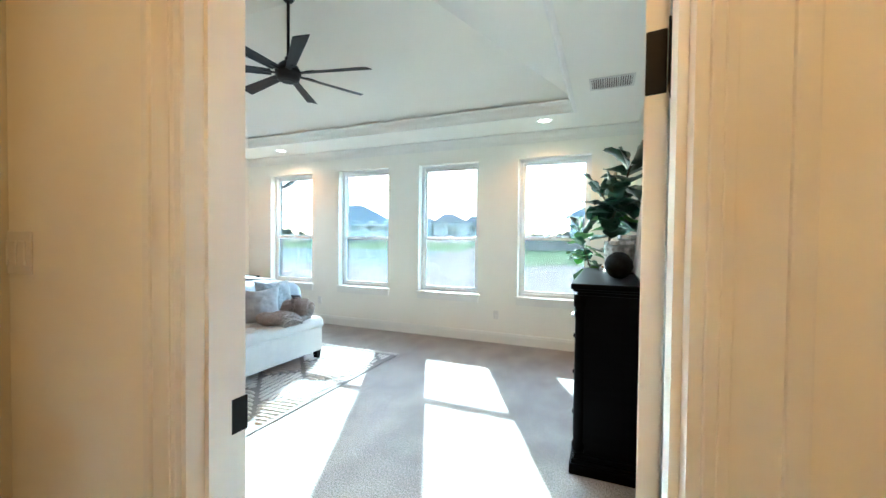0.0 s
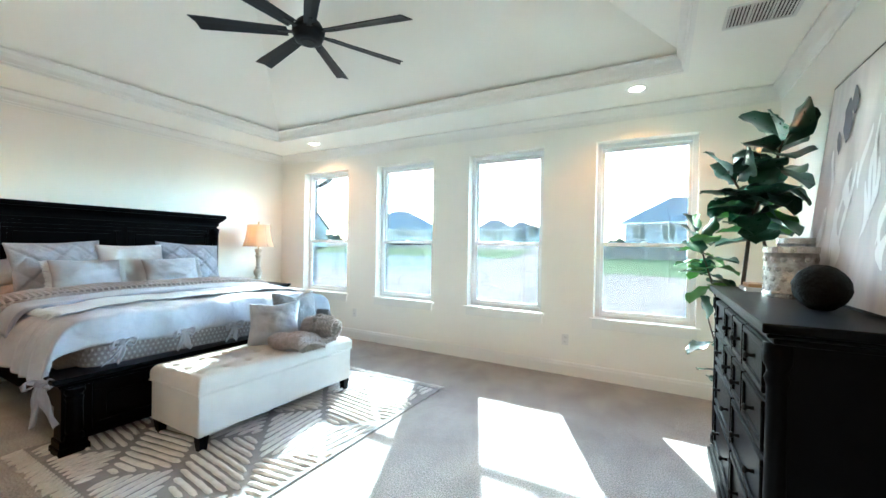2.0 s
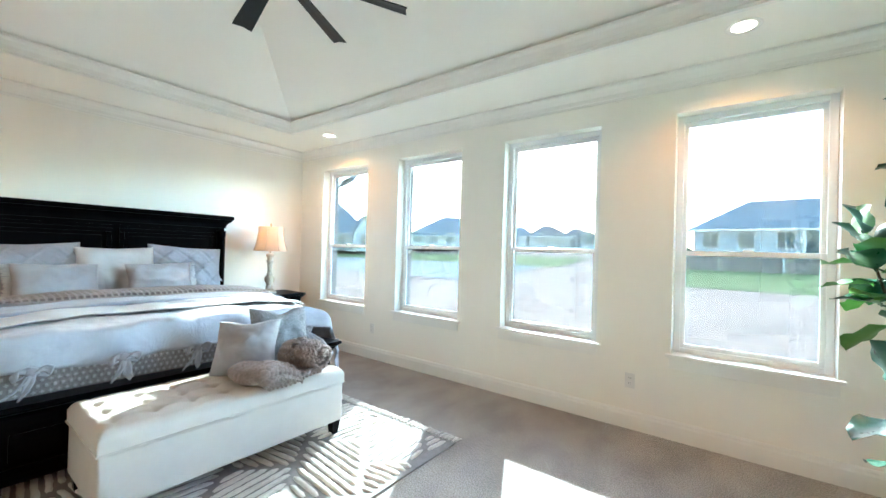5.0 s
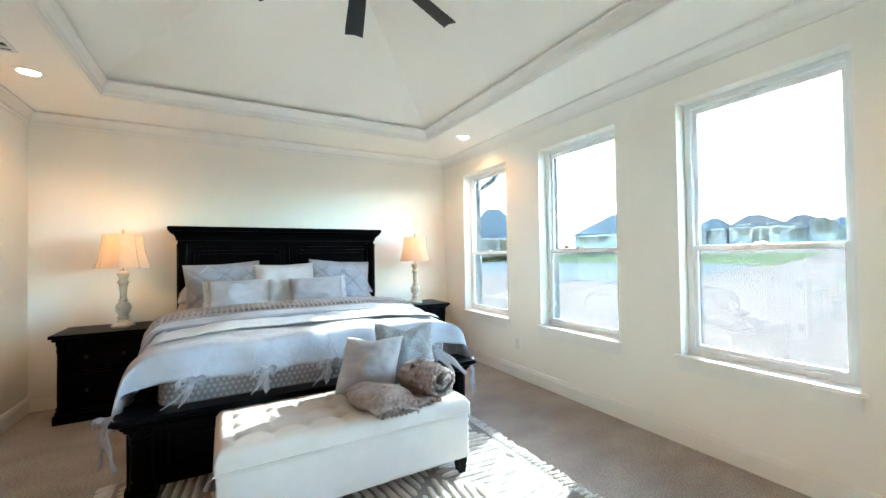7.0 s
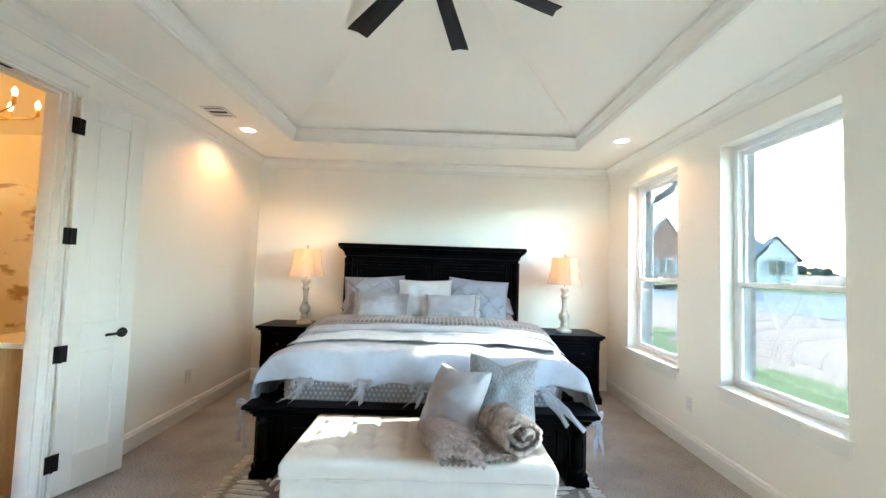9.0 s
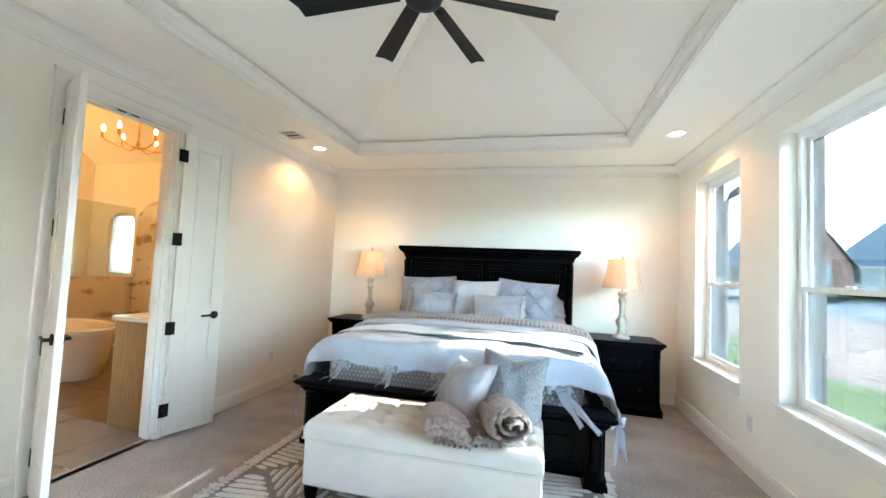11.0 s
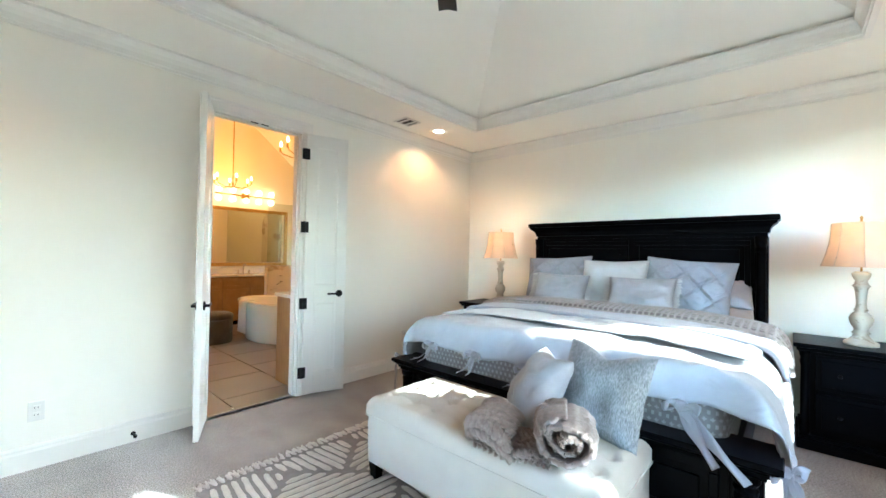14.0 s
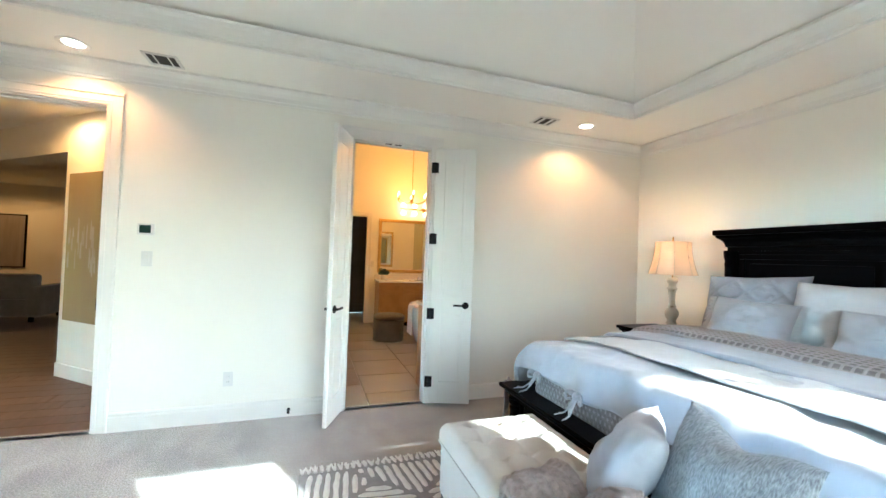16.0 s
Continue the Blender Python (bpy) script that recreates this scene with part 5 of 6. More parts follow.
# ---------- ceiling fan ----------
FX, FY, FZ = -3.14, 4.22, 2.90
fan = thing("ceiling_fan", Matrix.Translation((FX, FY, FZ)), "charcoal seven-blade ceiling fan hanging on a long rod", "ceiling fan")
part("motor_housing", lathe([(0, -0.062), (0.075, -0.062), (0.098, -0.05), (0.104, -0.03), (0.104, -0.012), (0.115, -0.008), (0.118, 0.03), (0.105, 0.05), (0.085, 0.085), (0.06, 0.11), (0.03, 0.12), (0, 0.122)], 34), M_FAN, fan, smooth=True)
part("hub_cap", lathe([(0, -0.068), (0.05, -0.068), (0.066, -0.062)], 28), M_FAN, fan)
part("down_rod", lathe([(0, 0.11), (0.0135, 0.11), (0.0135, Z_HI - FZ - 0.04), (0, Z_HI - FZ - 0.04)], 14), M_FAN, fan)
part("rod_collar", lathe([(0.014, 0.115), (0.03, 0.12), (0.03, 0.155), (0.02, 0.17), (0.014, 0.17)], 18), M_FAN, fan)
part("ceiling_canopy", lathe([(0.015, Z_HI - FZ - 0.085), (0.04, Z_HI - FZ - 0.08), (0.066, Z_HI - FZ - 0.03), (0.068, Z_HI - FZ + 0.002), (0, Z_HI - FZ + 0.002)], 24), M_FAN, fan, smooth=True)
FAN_R, FAN_W, FAN_PHASE = 0.785, 0.062, 12.5
for k in range(7):
    m = Matrix.Rotation(radians(FAN_PHASE + k * 360 / 7), 4, "Z")
    bm = bmesh.new()
    prev = None
    for i in range(11):
        q = i / 10
        r = 0.15 + (FAN_R - 0.15) * q
        hw = 0.043 + (FAN_W - 0.043) * min(1, q * 1.1)
        tw = radians(14)
        row = []
        for s, zt in ((-1, 0.0), (-0.4, 0.006), (0.4, 0.006), (1, 0.0), (1, -0.006), (0, -0.003), (-1, -0.006)):
            rr = r + (0.012 * (1 - s * s) * -1 if i == 10 else 0) + (0.02 * s if i == 10 else 0)
            y, z = s * hw, zt
            row.append(bm.verts.new((rr, y * math.cos(tw) - z * math.sin(tw), 0.012 + y * math.sin(tw) + z * math.cos(tw))))
        if prev:
            for j in range(7):
                bm.faces.new((prev[j], prev[(j + 1) % 7], row[(j + 1) % 7], row[j]))
        else:
            bm.faces.new(row)
        prev = row
    bm.faces.new(prev)
    bmesh.ops.recalc_face_normals(bm, faces=bm.faces)
    bm.transform(m)
    bl = part("blade", bm, M_FAN, fan)
    ir = boxes((0.09, 0.22, -0.017, 0.017, 0.004, 0.014), (0.17, 0.27, -0.012, 0.012, 0.012, 0.022), bevel=0.003)
    ir.transform(m)
    part("blade_iron", ir, M_FAN, bl)


# ---------- downlights, vents, plates ----------
for x, y in ((-1.03, 5.965), (-5.085, 6.055), (-5.165, 2.37), (-1.03, 2.285)):
    ob = thing("recessed_downlight", Matrix.Translation((x, y, H)), "lit recessed ceiling downlight with a white ring", "downlight", "ceiling downlights")
    part("trim_ring", lathe([(0.062, -0.002), (0.085, -0.006), (0.092, -0.004), (0.094, -0.0005), (0.06, -0.0005)], 30), M_TRIM, ob)
    part("lens", lathe([(0, -0.0025), (0.062, -0.0022), (0.062, -0.0012), (0, -0.0012)], 26), M_CAN, ob, "glowing warm lens")
    ld = bpy.data.lights.new("downlight_beam", "SPOT")
    ld.energy, ld.color, ld.spot_size, ld.spot_blend, ld.shadow_soft_size = CAN_W, (1.0, 0.40, 0.15), radians(140), 0.55, 0.05
    lo_ = new("downlight_beam", ld)
    lo_.matrix_world = Matrix.Translation((x, y, H - 0.012))


def vent(x, y, w, d, n, label, along_x=True, banks=1, slat=0.0042):
    ob = thing("ceiling_vent", Matrix.Translation((x, y, H)), label, "air vent")
    part("vent_frame", boxes((-w / 2, w / 2, -d / 2, -d / 2 + 0.02, -0.009, -0.0005), (-w / 2, w / 2, d / 2 - 0.02, d / 2, -0.009, -0.0005), (-w / 2, -w / 2 + 0.02, -d / 2 + 0.02, d / 2 - 0.02, -0.009, -0.0005), (w / 2 - 0.02, w / 2, -d / 2 + 0.02, d / 2 - 0.02, -0.009, -0.0005), bevel=0.002), M_GRILLE, ob)
    # thin dark sheet on the closed ceiling gives the duct's shade
    part("vent_backing", boxes((-w / 2 + 0.015, w / 2 - 0.015, -d / 2 + 0.015, d / 2 - 0.015, -0.0018, -0.0006)), M_SLOT, ob, "dark sheet standing in for the shaded duct")
    for b in range(1, banks):
        xx = -w / 2 + w * b / banks
        part("vent_bar", boxes((xx - 0.006, xx + 0.006, -d / 2 + 0.02, d / 2 - 0.02, -0.009, -0.002)), M_GRILLE, ob)
    for k in range(n):
        if along_x:
            yy = -d / 2 + 0.02 + (d - 0.04) * (k + 0.5) / n
            bm = boxes((-w / 2 + 0.02, w / 2 - 0.02, -0.0042, 0.0042, -0.001, 0.001))
            bm.transform(Matrix.Translation((0, yy, -0.0055)) @ Matrix.Rotation(radians(35), 4, "X"))
        else:
            xx = -w / 2 + 0.02 + (w - 0.04) * (k + 0.5) / n
            bm = boxes((-slat, slat, -d / 2 + 0.02, d / 2 - 0.02, -0.001, 0.001))
            bm.transform(Matrix.Translation((xx, 0, -0.0055)) @ Matrix.Rotation(radians(-30), 4, "Y"))
        part("vent_slat", bm, M_GRILLE, ob)
    return ob


vent(-0.33, 5.06, 0.36, 0.27, 18, "white return-air grille in the ceiling border", False, 3, 0.0065)
vent(-4.71, 2.33, 0.22, 0.20, 2, "white supply vent with dark slots near the bathroom", False, 1, 0.011)
vent(-1.54, 2.26, 0.22, 0.20, 2, "white supply vent with dark slots near the bedroom door", False, 1, 0.011)


def plate(x, y, z, side, kind):
    """A wall plate on a wall that faces +y (side 1) or -y (side -1)."""
    ob = thing("wall_outlet" if kind == "outlet" else "light_switch", Matrix.Translation((x, y, z)) @ Matrix.Rotation(0 if side < 0 else math.pi, 4, "Z"), "white duplex wall outlet" if kind == "outlet" else "white rocker light switch plate", "outlet" if kind == "outlet" else "switch")
    hw = 0.036 if kind != "triple" else 0.085
    part("plate", boxes((-hw, hw, -0.006, -0.0005, -0.058, 0.058), bevel=0.002), M_PLASTIC, ob)
    if kind == "outlet":
        for dz in (-0.021, 0.021):
            s = part("socket", boxes((-0.017, 0.017, -0.0085, -0.0055, dz - 0.014, dz + 0.014), bevel=0.002), M_PLASTIC, ob)
            for dx in (-0.007, 0.007):
                part("slot", boxes((dx - 0.0012, dx + 0.0012, -0.0092, -0.0083, dz - 0.004, dz + 0.006)), M_SLOT, s)
    else:
        for dx in ((0,) if kind == "switch" else (-0.046, 0, 0.046)):
            part("rocker", boxes((dx - 0.0165, dx + 0.0165, -0.011, -0.005, -0.033, 0.033), bevel=0.003), M_PLASTIC, ob)
    return ob


plate(-2.02, YS, 0.34, 1, "outlet")
plate(-4.99, YS, 0.37, 1, "outlet")
plate(-1.69, YN, 0.375, -1, "outlet")
plate(-4.62, YN, 0.375, -1, "outlet")
plate(-1.43, YS, 1.29, 1, "switch")
plate(-1.815, YH, 1.31, -1, "triple")
th = thing("thermostat", Matrix.Translation((-1.42, YS, 1.515)), "white thermostat with a dark green screen", "thermostat")
part("body", boxes((-0.055, 0.055, 0.0005, 0.018, -0.042, 0.042), bevel=0.004), M_PLASTIC, th)
part("screen", boxes((-0.032, 0.042, 0.018, 0.0195, -0.03, 0.03), bevel=0.001), M_THERMO, th, "dark green display")
ds = thing("door_stop", Matrix.Translation((-2.485, YS + 0.016, 0.06)), "black door stop on the baseboard", "door stop")
bm = lathe([(0, 0), (0.014, 0), (0.014, 0.005), (0.006, 0.008), (0.006, 0.055), (0.011, 0.058), (0.011, 0.072), (0, 0.074)], 14)
bm.transform(Matrix.Rotation(-math.pi / 2, 4, "X"))
part("stem_and_tip", bm, M_BLACKM, ds)
# hardware in the jambs
for nm, x0, x1, z0, z1, lab in (("strike_plate", ENTRY[0] + 0.0185, ENTRY[0] + 0.0215, 0.905, 0.985, "black strike plate in the door jamb"),):
    s = thing(nm, Matrix.Translation(((x0 + x1) / 2, YS - 0.03, (z0 + z1) / 2)), lab, "strike plate")
    part("plate", boxes((-0.0015, 0.0025, -0.03, 0.034, -0.04, 0.04), bevel=0.001), M_BLACKM, s)
for z in (0.25, 0.88, 1.64, 2.29):
    s = thing("jamb_hinge", Matrix.Translation((ENTRY[1] - 0.0185, YS - 0.02, z)), "black hinge leaf on the entry door jamb", "hinge", "hinges of the entry door")
    part("leaf", boxes((-0.003, 0.0, -0.03, 0.022, -0.05, 0.05), bevel=0.0012), M_BLACKM, s)
    part("knuckle", lathe([(0, -0.053), (0.0065, -0.053), (0.0065, 0.053), (0, 0.053)], 12, at=(0.006, 0.031, 0)), M_BLACKM, s, smooth=True)
for x in (BATH[0] + 0.34, BATH[0] + 0.43):
    s = thing("ball_catch", Matrix.Translation((x, YS - 0.03, DOOR_H - 0.0185)), "black ball catch in the door head", "catch")
    part("plate", boxes((-0.03, 0.03, -0.012, 0.012, -0.003, 0.0), bevel=0.001), M_BLACKM, s)

# ---------- hall ----------
tagged(part("floor_hall", boxes((-3.0, 5.2, -6.2, YS - 0.062, -0.12, -0.012)), M_GROUT), "dark sub-floor of the hall", "floor", kind="structure")
tagged(part("ceiling_hall", boxes((-2.55, 5.2, -6.2, YH, 2.74, 2.85)), M_CEIL), "flat hall ceiling", "ceiling", kind="structure")
# angled wall with the hall painting
AW = [Vector((-1.86, 1.90, 0)), Vector((-0.136, 0.387, 0))]
ad = (AW[1] - AW[0]).normalized()
an = Vector((-ad.y, ad.x, 0))
LW = (AW[1] - AW[0]).length
MA = Matrix.Translation(AW[0]) @ Matrix.Rotation(math.atan2(ad.y, ad.x), 4, "Z")
bm = boxes((0, LW, -0.13, 0, 0, 2.74))
box(bm, LW, LW + 2.3, -0.30, -0.0, 2.36, 2.74)
bm.transform(MA)
tagged(part("wall_hall_angled", bm, M_WALL), "cream angled hall wall with a cased opening", "wall", kind="structure")
bm = boxes((0, LW, 0, 0.016, 0, 0.14), bevel=0.003)
bm.transform(MA)
tagged(part("baseboard_hall", bm, M_TRIM), "white hall baseboard", "baseboard", kind="structure")
tagged(part("wall_hall_east", boxes((1.6, 1.74, -1.5, YH, 0, 2.74)), M_WALL), "cream hall end wall", "wall", kind="structure")
tagged(part("wall_living_far", boxes((-3.0, 5.2, -6.3, -6.2, -0.12, 2.85)), M_WALL), "far living room wall", "wall", kind="structure")
tagged(part("wall_living_east", boxes((5.2, 5.3, -6.3, YH, -0.12, 2.85)), M_WALL), "living room side wall", "wall", kind="structure")
tagged(part("wall_living_west", boxes((-2.55, -2.45, -6.2, YH, -0.12, 2.85)), M_WALL), "wall between hall and bathroom", "wall", kind="structure")
hp = thing("hall_painting", MA @ Matrix.Translation((LW - 0.72, 0.0, 0.605)), "ochre and brown abstract painting on the hall wall", "painting")
part("canvas", boxes((-0.0, 0.57, 0.003, 0.04, 0, 1.505), bevel=0.003), M_HALLART, hp)
rnd = random.Random(31)
bm = bmesh.new()
for k in range(24):
    x, z, ln, wd = rnd.uniform(0.04, 0.52), rnd.uniform(0.45, 0.85), rnd.uniform(0.1, 0.28), rnd.uniform(0.006, 0.02)
    v = [bm.verts.new(p) for p in ((x - wd, 0.0425, z), (x + wd, 0.0425, z + 0.01), (x + wd * 0.5, 0.0425, z + ln), (x - wd * 0.6, 0.0425, z + ln * 0.9))]
    bm.faces.new(v)
tagged(part("pale_paint", bm, M_ARTMUTE, hp), kind="stuff")
sofa = thing("sofa", Matrix.Translation((2.88, -3.6, -0.008)), "grey upholstered sofa in the living room", "sofa")
part("seat", boxes((-1.0, 1.0, -0.45, 0.40, 0.1, 0.45), bevel=0.06), M_SOFA, sofa)
part("backrest", boxes((-1.0, 1.0, 0.25, 0.50, 0.40, 0.85), bevel=0.07), M_SOFA, sofa)
for s in (-1, 1):
    part("armrest", boxes((s * 0.98 - 0.11, s * 0.98 + 0.11, -0.45, 0.5, 0.1, 0.64), bevel=0.06), M_SOFA, sofa)
for sx in (-1, 1):
    for sy in (-0.38, 0.42):
        part("leg", boxes((sx * 0.95 - 0.03, sx * 0.95 + 0.03, sy - 0.03, sy + 0.03, 0, 0.11), bevel=0.004), M_BLACKWOOD, sofa)
lp_ = thing("living_room_picture", Matrix.Translation((4.27, -6.2, 1.42)), "dark landscape picture in a black frame", "painting")
part("frame", boxes((-0.62, 0.62, 0.003, 0.035, -0.62, 0.62), bevel=0.004), M_BLACKWOOD, lp_)
part("print", boxes((-0.59, 0.59, 0.035, 0.038, -0.59, 0.59)), M_FENCE, lp_)
# unseen lamps added: warm light for the hall, fill for the living room
for x, y, p in ((-0.25, 0.85, HALL_W), (3.6, -4.9, HALL_W * 1.2)):
    hl = thing("unseen_hall_lamp", Matrix.Translation((x, y, 2.74)), "unseen warm ceiling lamp added to brighten the hall and living room", "downlight", "hall downlights")
    part("trim_ring", lathe([(0.075, -0.006), (0.1, -0.006), (0.1, -0.0005), (0.075, -0.0005)], 24), M_TRIM, hl)
    part("lens", lathe([(0, -0.003), (0.075, -0.003), (0.075, -0.001), (0, -0.001)], 24), M_CAN, hl)
    pl = bpy.data.lights.new("unseen_hall_beam", "SPOT")
    pl.energy, pl.color, pl.spot_size, pl.spot_blend, pl.shadow_soft_size = p, (1.0, 0.45, 0.14), radians(165), 0.4, 0.07
    o_ = new("unseen_hall_beam", pl)
    o_.matrix_world = Matrix.Translation((x, y, 2.725))

# ---------- bathroom ----------
for x0, x1 in (BATH, ENTRY):
    tagged(part("trim_threshold", boxes((x0 + 0.018, x1 - 0.018, 1.962, 1.992, -0.011, 0.0055), bevel=0.002), M_CARPET), "carpet edge rolled over the doorway joint", "threshold", kind="structure")
BX0, BX1, BY0 = -6.1, -2.55, -2.42
tagged(part("floor_bath", boxes((BX0 - 0.2, BX1, BY0 - 2.0, YS - 0.062, -0.12, -0.008)), M_GROUT), "grout bed of the bathroom floor", "floor", kind="structure")
panel_wall("wall_bath_south", "y", BY0 - 0.12, BY0, BX0 - 0.1, BX1, 0, 4.4, [(-3.70, -3.0, 0, 2.16)], M_WALL, "warm cream bathroom wall behind the vanity")
panel_wall("wall_bath_west", "x", BX0 - 0.12, BX0, BY0, YH, 0, 4.4, [(-2.02, -1.46, 1.06, 2.1)], M_WALL, "bathroom wall with a window")
tagged(part("wall_bath_east", boxes((BX1 - 0.003, BX1 + 0.1, BY0 - 2.0, YH, 0, 4.4)), M_WALL), "bathroom side wall", "wall", kind="structure")
bm = bmesh.new()
pts = [(BX0, 2.9), (BX0 + 1.5, 4.1), (BX1 - 0.9, 4.1), (BX1, 3.2)]
for (xa, za), (xb, zb) in zip(pts, pts[1:]):
    v = [bm.verts.new(p) for p in ((xa, BY0, za), (xb, BY0, zb), (xb, YH, zb), (xa, YH, za), (xa, BY0, za + 0.1), (xb, BY0, zb + 0.1), (xb, YH, zb + 0.1), (xa, YH, za + 0.1))]
    for f in ((0, 1, 2, 3), (4, 5, 6, 7), (0, 1, 5, 4), (2, 3, 7, 6)):
        bm.faces.new([v[i] for i in f])
tagged(part("ceiling_bath", bm, M_CEIL), "vaulted bathroom ceiling", "ceiling", kind="structure")
# shell coloured dark so that the closet looks unlit
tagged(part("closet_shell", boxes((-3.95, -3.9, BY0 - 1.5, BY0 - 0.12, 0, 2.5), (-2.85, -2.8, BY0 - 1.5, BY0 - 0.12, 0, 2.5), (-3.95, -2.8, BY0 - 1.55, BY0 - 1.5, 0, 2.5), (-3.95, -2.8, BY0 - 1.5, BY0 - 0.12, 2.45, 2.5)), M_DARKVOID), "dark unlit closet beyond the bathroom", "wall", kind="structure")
casing(BY0, 1, -3.70, -3.0, 2.16, "trim_closet")
mull = boxes((BX0 - 0.07, BX0 - 0.03, -2.02, -1.97, 1.06, 2.1), (BX0 - 0.07, BX0 - 0.03, -1.51, -1.46, 1.06, 2.1), (BX0 - 0.07, BX0 - 0.03, -1.97, -1.51, 1.06, 1.11), (BX0 - 0.07, BX0 - 0.03, -1.97, -1.51, 2.05, 2.1))
wb = tagged(new("window_5"), "small white bathroom window", "window", kind="structure")
part("window_frame", mull, M_VINYL, wb)
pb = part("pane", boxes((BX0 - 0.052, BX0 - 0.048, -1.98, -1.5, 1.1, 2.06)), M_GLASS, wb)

bm = bmesh.new()
for side in (-1, 1):
    prev = None
    for k in range(9):
        q = k / 8
        y, z = -1.74 + side * 0.28 * q, 1.90 + 0.20 * math.sqrt(max(0.0, 1 - q * q))
        row = [bm.verts.new((x, y, zz)) for x, zz in ((BX0 - 0.118, z), (BX0 - 0.001, z), (BX0 - 0.001, 2.1), (BX0 - 0.118, 2.1))]
        if prev:
            for j in range(4):
                bm.faces.new((prev[j], prev[(j + 1) % 4], row[(j + 1) % 4], row[j]))
        prev = row
bmesh.ops.recalc_face_normals(bm, faces=bm.faces)
tagged(part("window_arch", bm, M_WALL), "arched head of the bathroom window", "wall", kind="structure")
bm = bmesh.new()
prev = None
for k in range(17):
    a = math.pi * k / 16
    y, z = -0.92 - 0.46 * math.cos(a), 1.95 + 0.34 * math.sin(a)
    row = [bm.verts.new((x, y, zz)) for x, zz in ((BX0 + 0.001, 0.0), (BX0 + 0.03, 0.0), (BX0 + 0.03, z), (BX0 + 0.001, z))]
    if prev:
        for j in range(4):
            bm.faces.new((prev[j], prev[(j + 1) % 4], row[(j + 1) % 4], row[j]))
    else:
        bm.faces.new(row)
    prev = row
bm.faces.new(prev)
bmesh.ops.recalc_face_normals(bm, faces=bm.faces)
tagged(part("wall_bath_marble", bm, M_MARBLE), "arched veined marble panel beside the bathroom window", "wall", kind="structure")

van = thing("vanity_cabinet", Matrix.Translation((-4.6, BY0, -0.006)), "honey oak vanity cabinet with shaker doors", "vanity")
part("carcass", boxes((-0.70, 0.70, 0.004, 0.50, 0.09, 0.86), bevel=0.003), M_OAK, van)
part("toe_kick", boxes((-0.68, 0.68, 0.004, 0.44, 0, 0.09)), M_BLACKWOOD, van)
for k in range(3):
    x0 = -0.69 + 0.46 * k
    for nm, z0, z1 in (("drawer_front", 0.66, 0.84), ("cabinet_door", 0.12, 0.64)):
        bm = boxes((x0 + 0.01, x0 + 0.45, 0.50, 0.515, z0, z1), bevel=0.003)
        e = 0.05
        for r in ((x0 + 0.01, x0 + 0.45, z1 - e, z1), (x0 + 0.01, x0 + 0.45, z0, z0 + e), (x0 + 0.01, x0 + 0.01 + e, z0 + e, z1 - e), (x0 + 0.45 - e, x0 + 0.45, z0 + e, z1 - e)):
            box(bm, r[0], r[1], 0.515, 0.524, r[2], r[3], bevel=0.002)
        part(nm, bm, M_OAK, van)
vt = thing("stone_countertop", Matrix.Translation((-4.6, BY0, 0.855)), "white stone vanity top with a backsplash", "countertop")
part("slab", boxes((-0.72, 0.72, 0.004, 0.53, 0, 0.035), bevel=0.004), M_PORC, vt)
part("backsplash", boxes((-0.72, 0.72, 0.004, 0.02, 0.035, 0.13), bevel=0.002), M_PORC, vt)
fa = thing("vanity_faucet", Matrix.Translation((-4.85, BY0 + 0.16, 0.89)), "brushed nickel widespread faucet", "faucet")
part("spout", tube([(0, 0, 0), (0, 0, 0.12), (0, 0.02, 0.17), (0, 0.07, 0.185), (0, 0.11, 0.16)], 0.012, 10), M_CHROME, fa, smooth=True)
for s in (-1, 1):
    part("handle", lathe([(0, 0), (0.02, 0), (0.016, 0.03), (0.02, 0.06), (0, 0.07)], 14, at=(s * 0.1, 0, 0)), M_CHROME, fa, smooth=True)
mi = thing("vanity_mirror", Matrix.Translation((-4.84, BY0 + 0.004, 1.03)), "wide mirror in a gold frame above the vanity", "mirror")
part("mirror_glass", boxes((-0.86, 0.86, 0.004, 0.012, 0.05, 1.05)), M_MIRROR, mi, "clear mirror glass")
fm = bmesh.new()
for r in ((-0.91, 0.91, 1.04, 1.10), (-0.91, 0.91, 0.0, 0.06), (-0.91, -0.85, 0.06, 1.04), (0.85, 0.91, 0.06, 1.04)):
    box(fm, r[0], r[1], 0.0, 0.03, r[2], r[3], bevel=0.006)
part("frame", fm, M_GOLD, mi, "carved gold frame")
vp = thing("potted_fern", Matrix.Translation((-4.03, BY0 + 0.24, 0.89)), "small green plant in a white pot on the vanity", "houseplant")
part("pot", lathe([(0, 0), (0.05, 0), (0.07, 0.05), (0.066, 0.10), (0.058, 0.10), (0.055, 0.085), (0, 0.085)], 20), M_PORC, vp, smooth=True)
lv = bmesh.new()
rnd = random.Random(12)
for k in range(90):
    a, e = rnd.uniform(0, 6.28), rnd.uniform(0.1, 1.4)
    d = Vector((math.cos(a) * math.cos(e), math.sin(a) * math.cos(e), math.sin(e)))
    leaf_into(lv, Vector((0, 0, 0.10)) + d * rnd.uniform(0.02, 0.07), d, Vector((0.1, 0.2, 1)), rnd.uniform(0.05, 0.09), 0.025, rnd)
part("leaves", lv, M_LEAF, vp, smooth=True)
vb = thing("vanity_light", Matrix.Translation((-4.90, BY0, 2.36)), "gold vanity light bar with paired glowing globes", "wall light")
part("bar", boxes((-0.55, 0.55, 0.07, 0.09, -0.01, 0.01), (-0.06, 0.06, 0.001, 0.07, -0.05, 0.05), bevel=0.003), M_GOLD, vb)
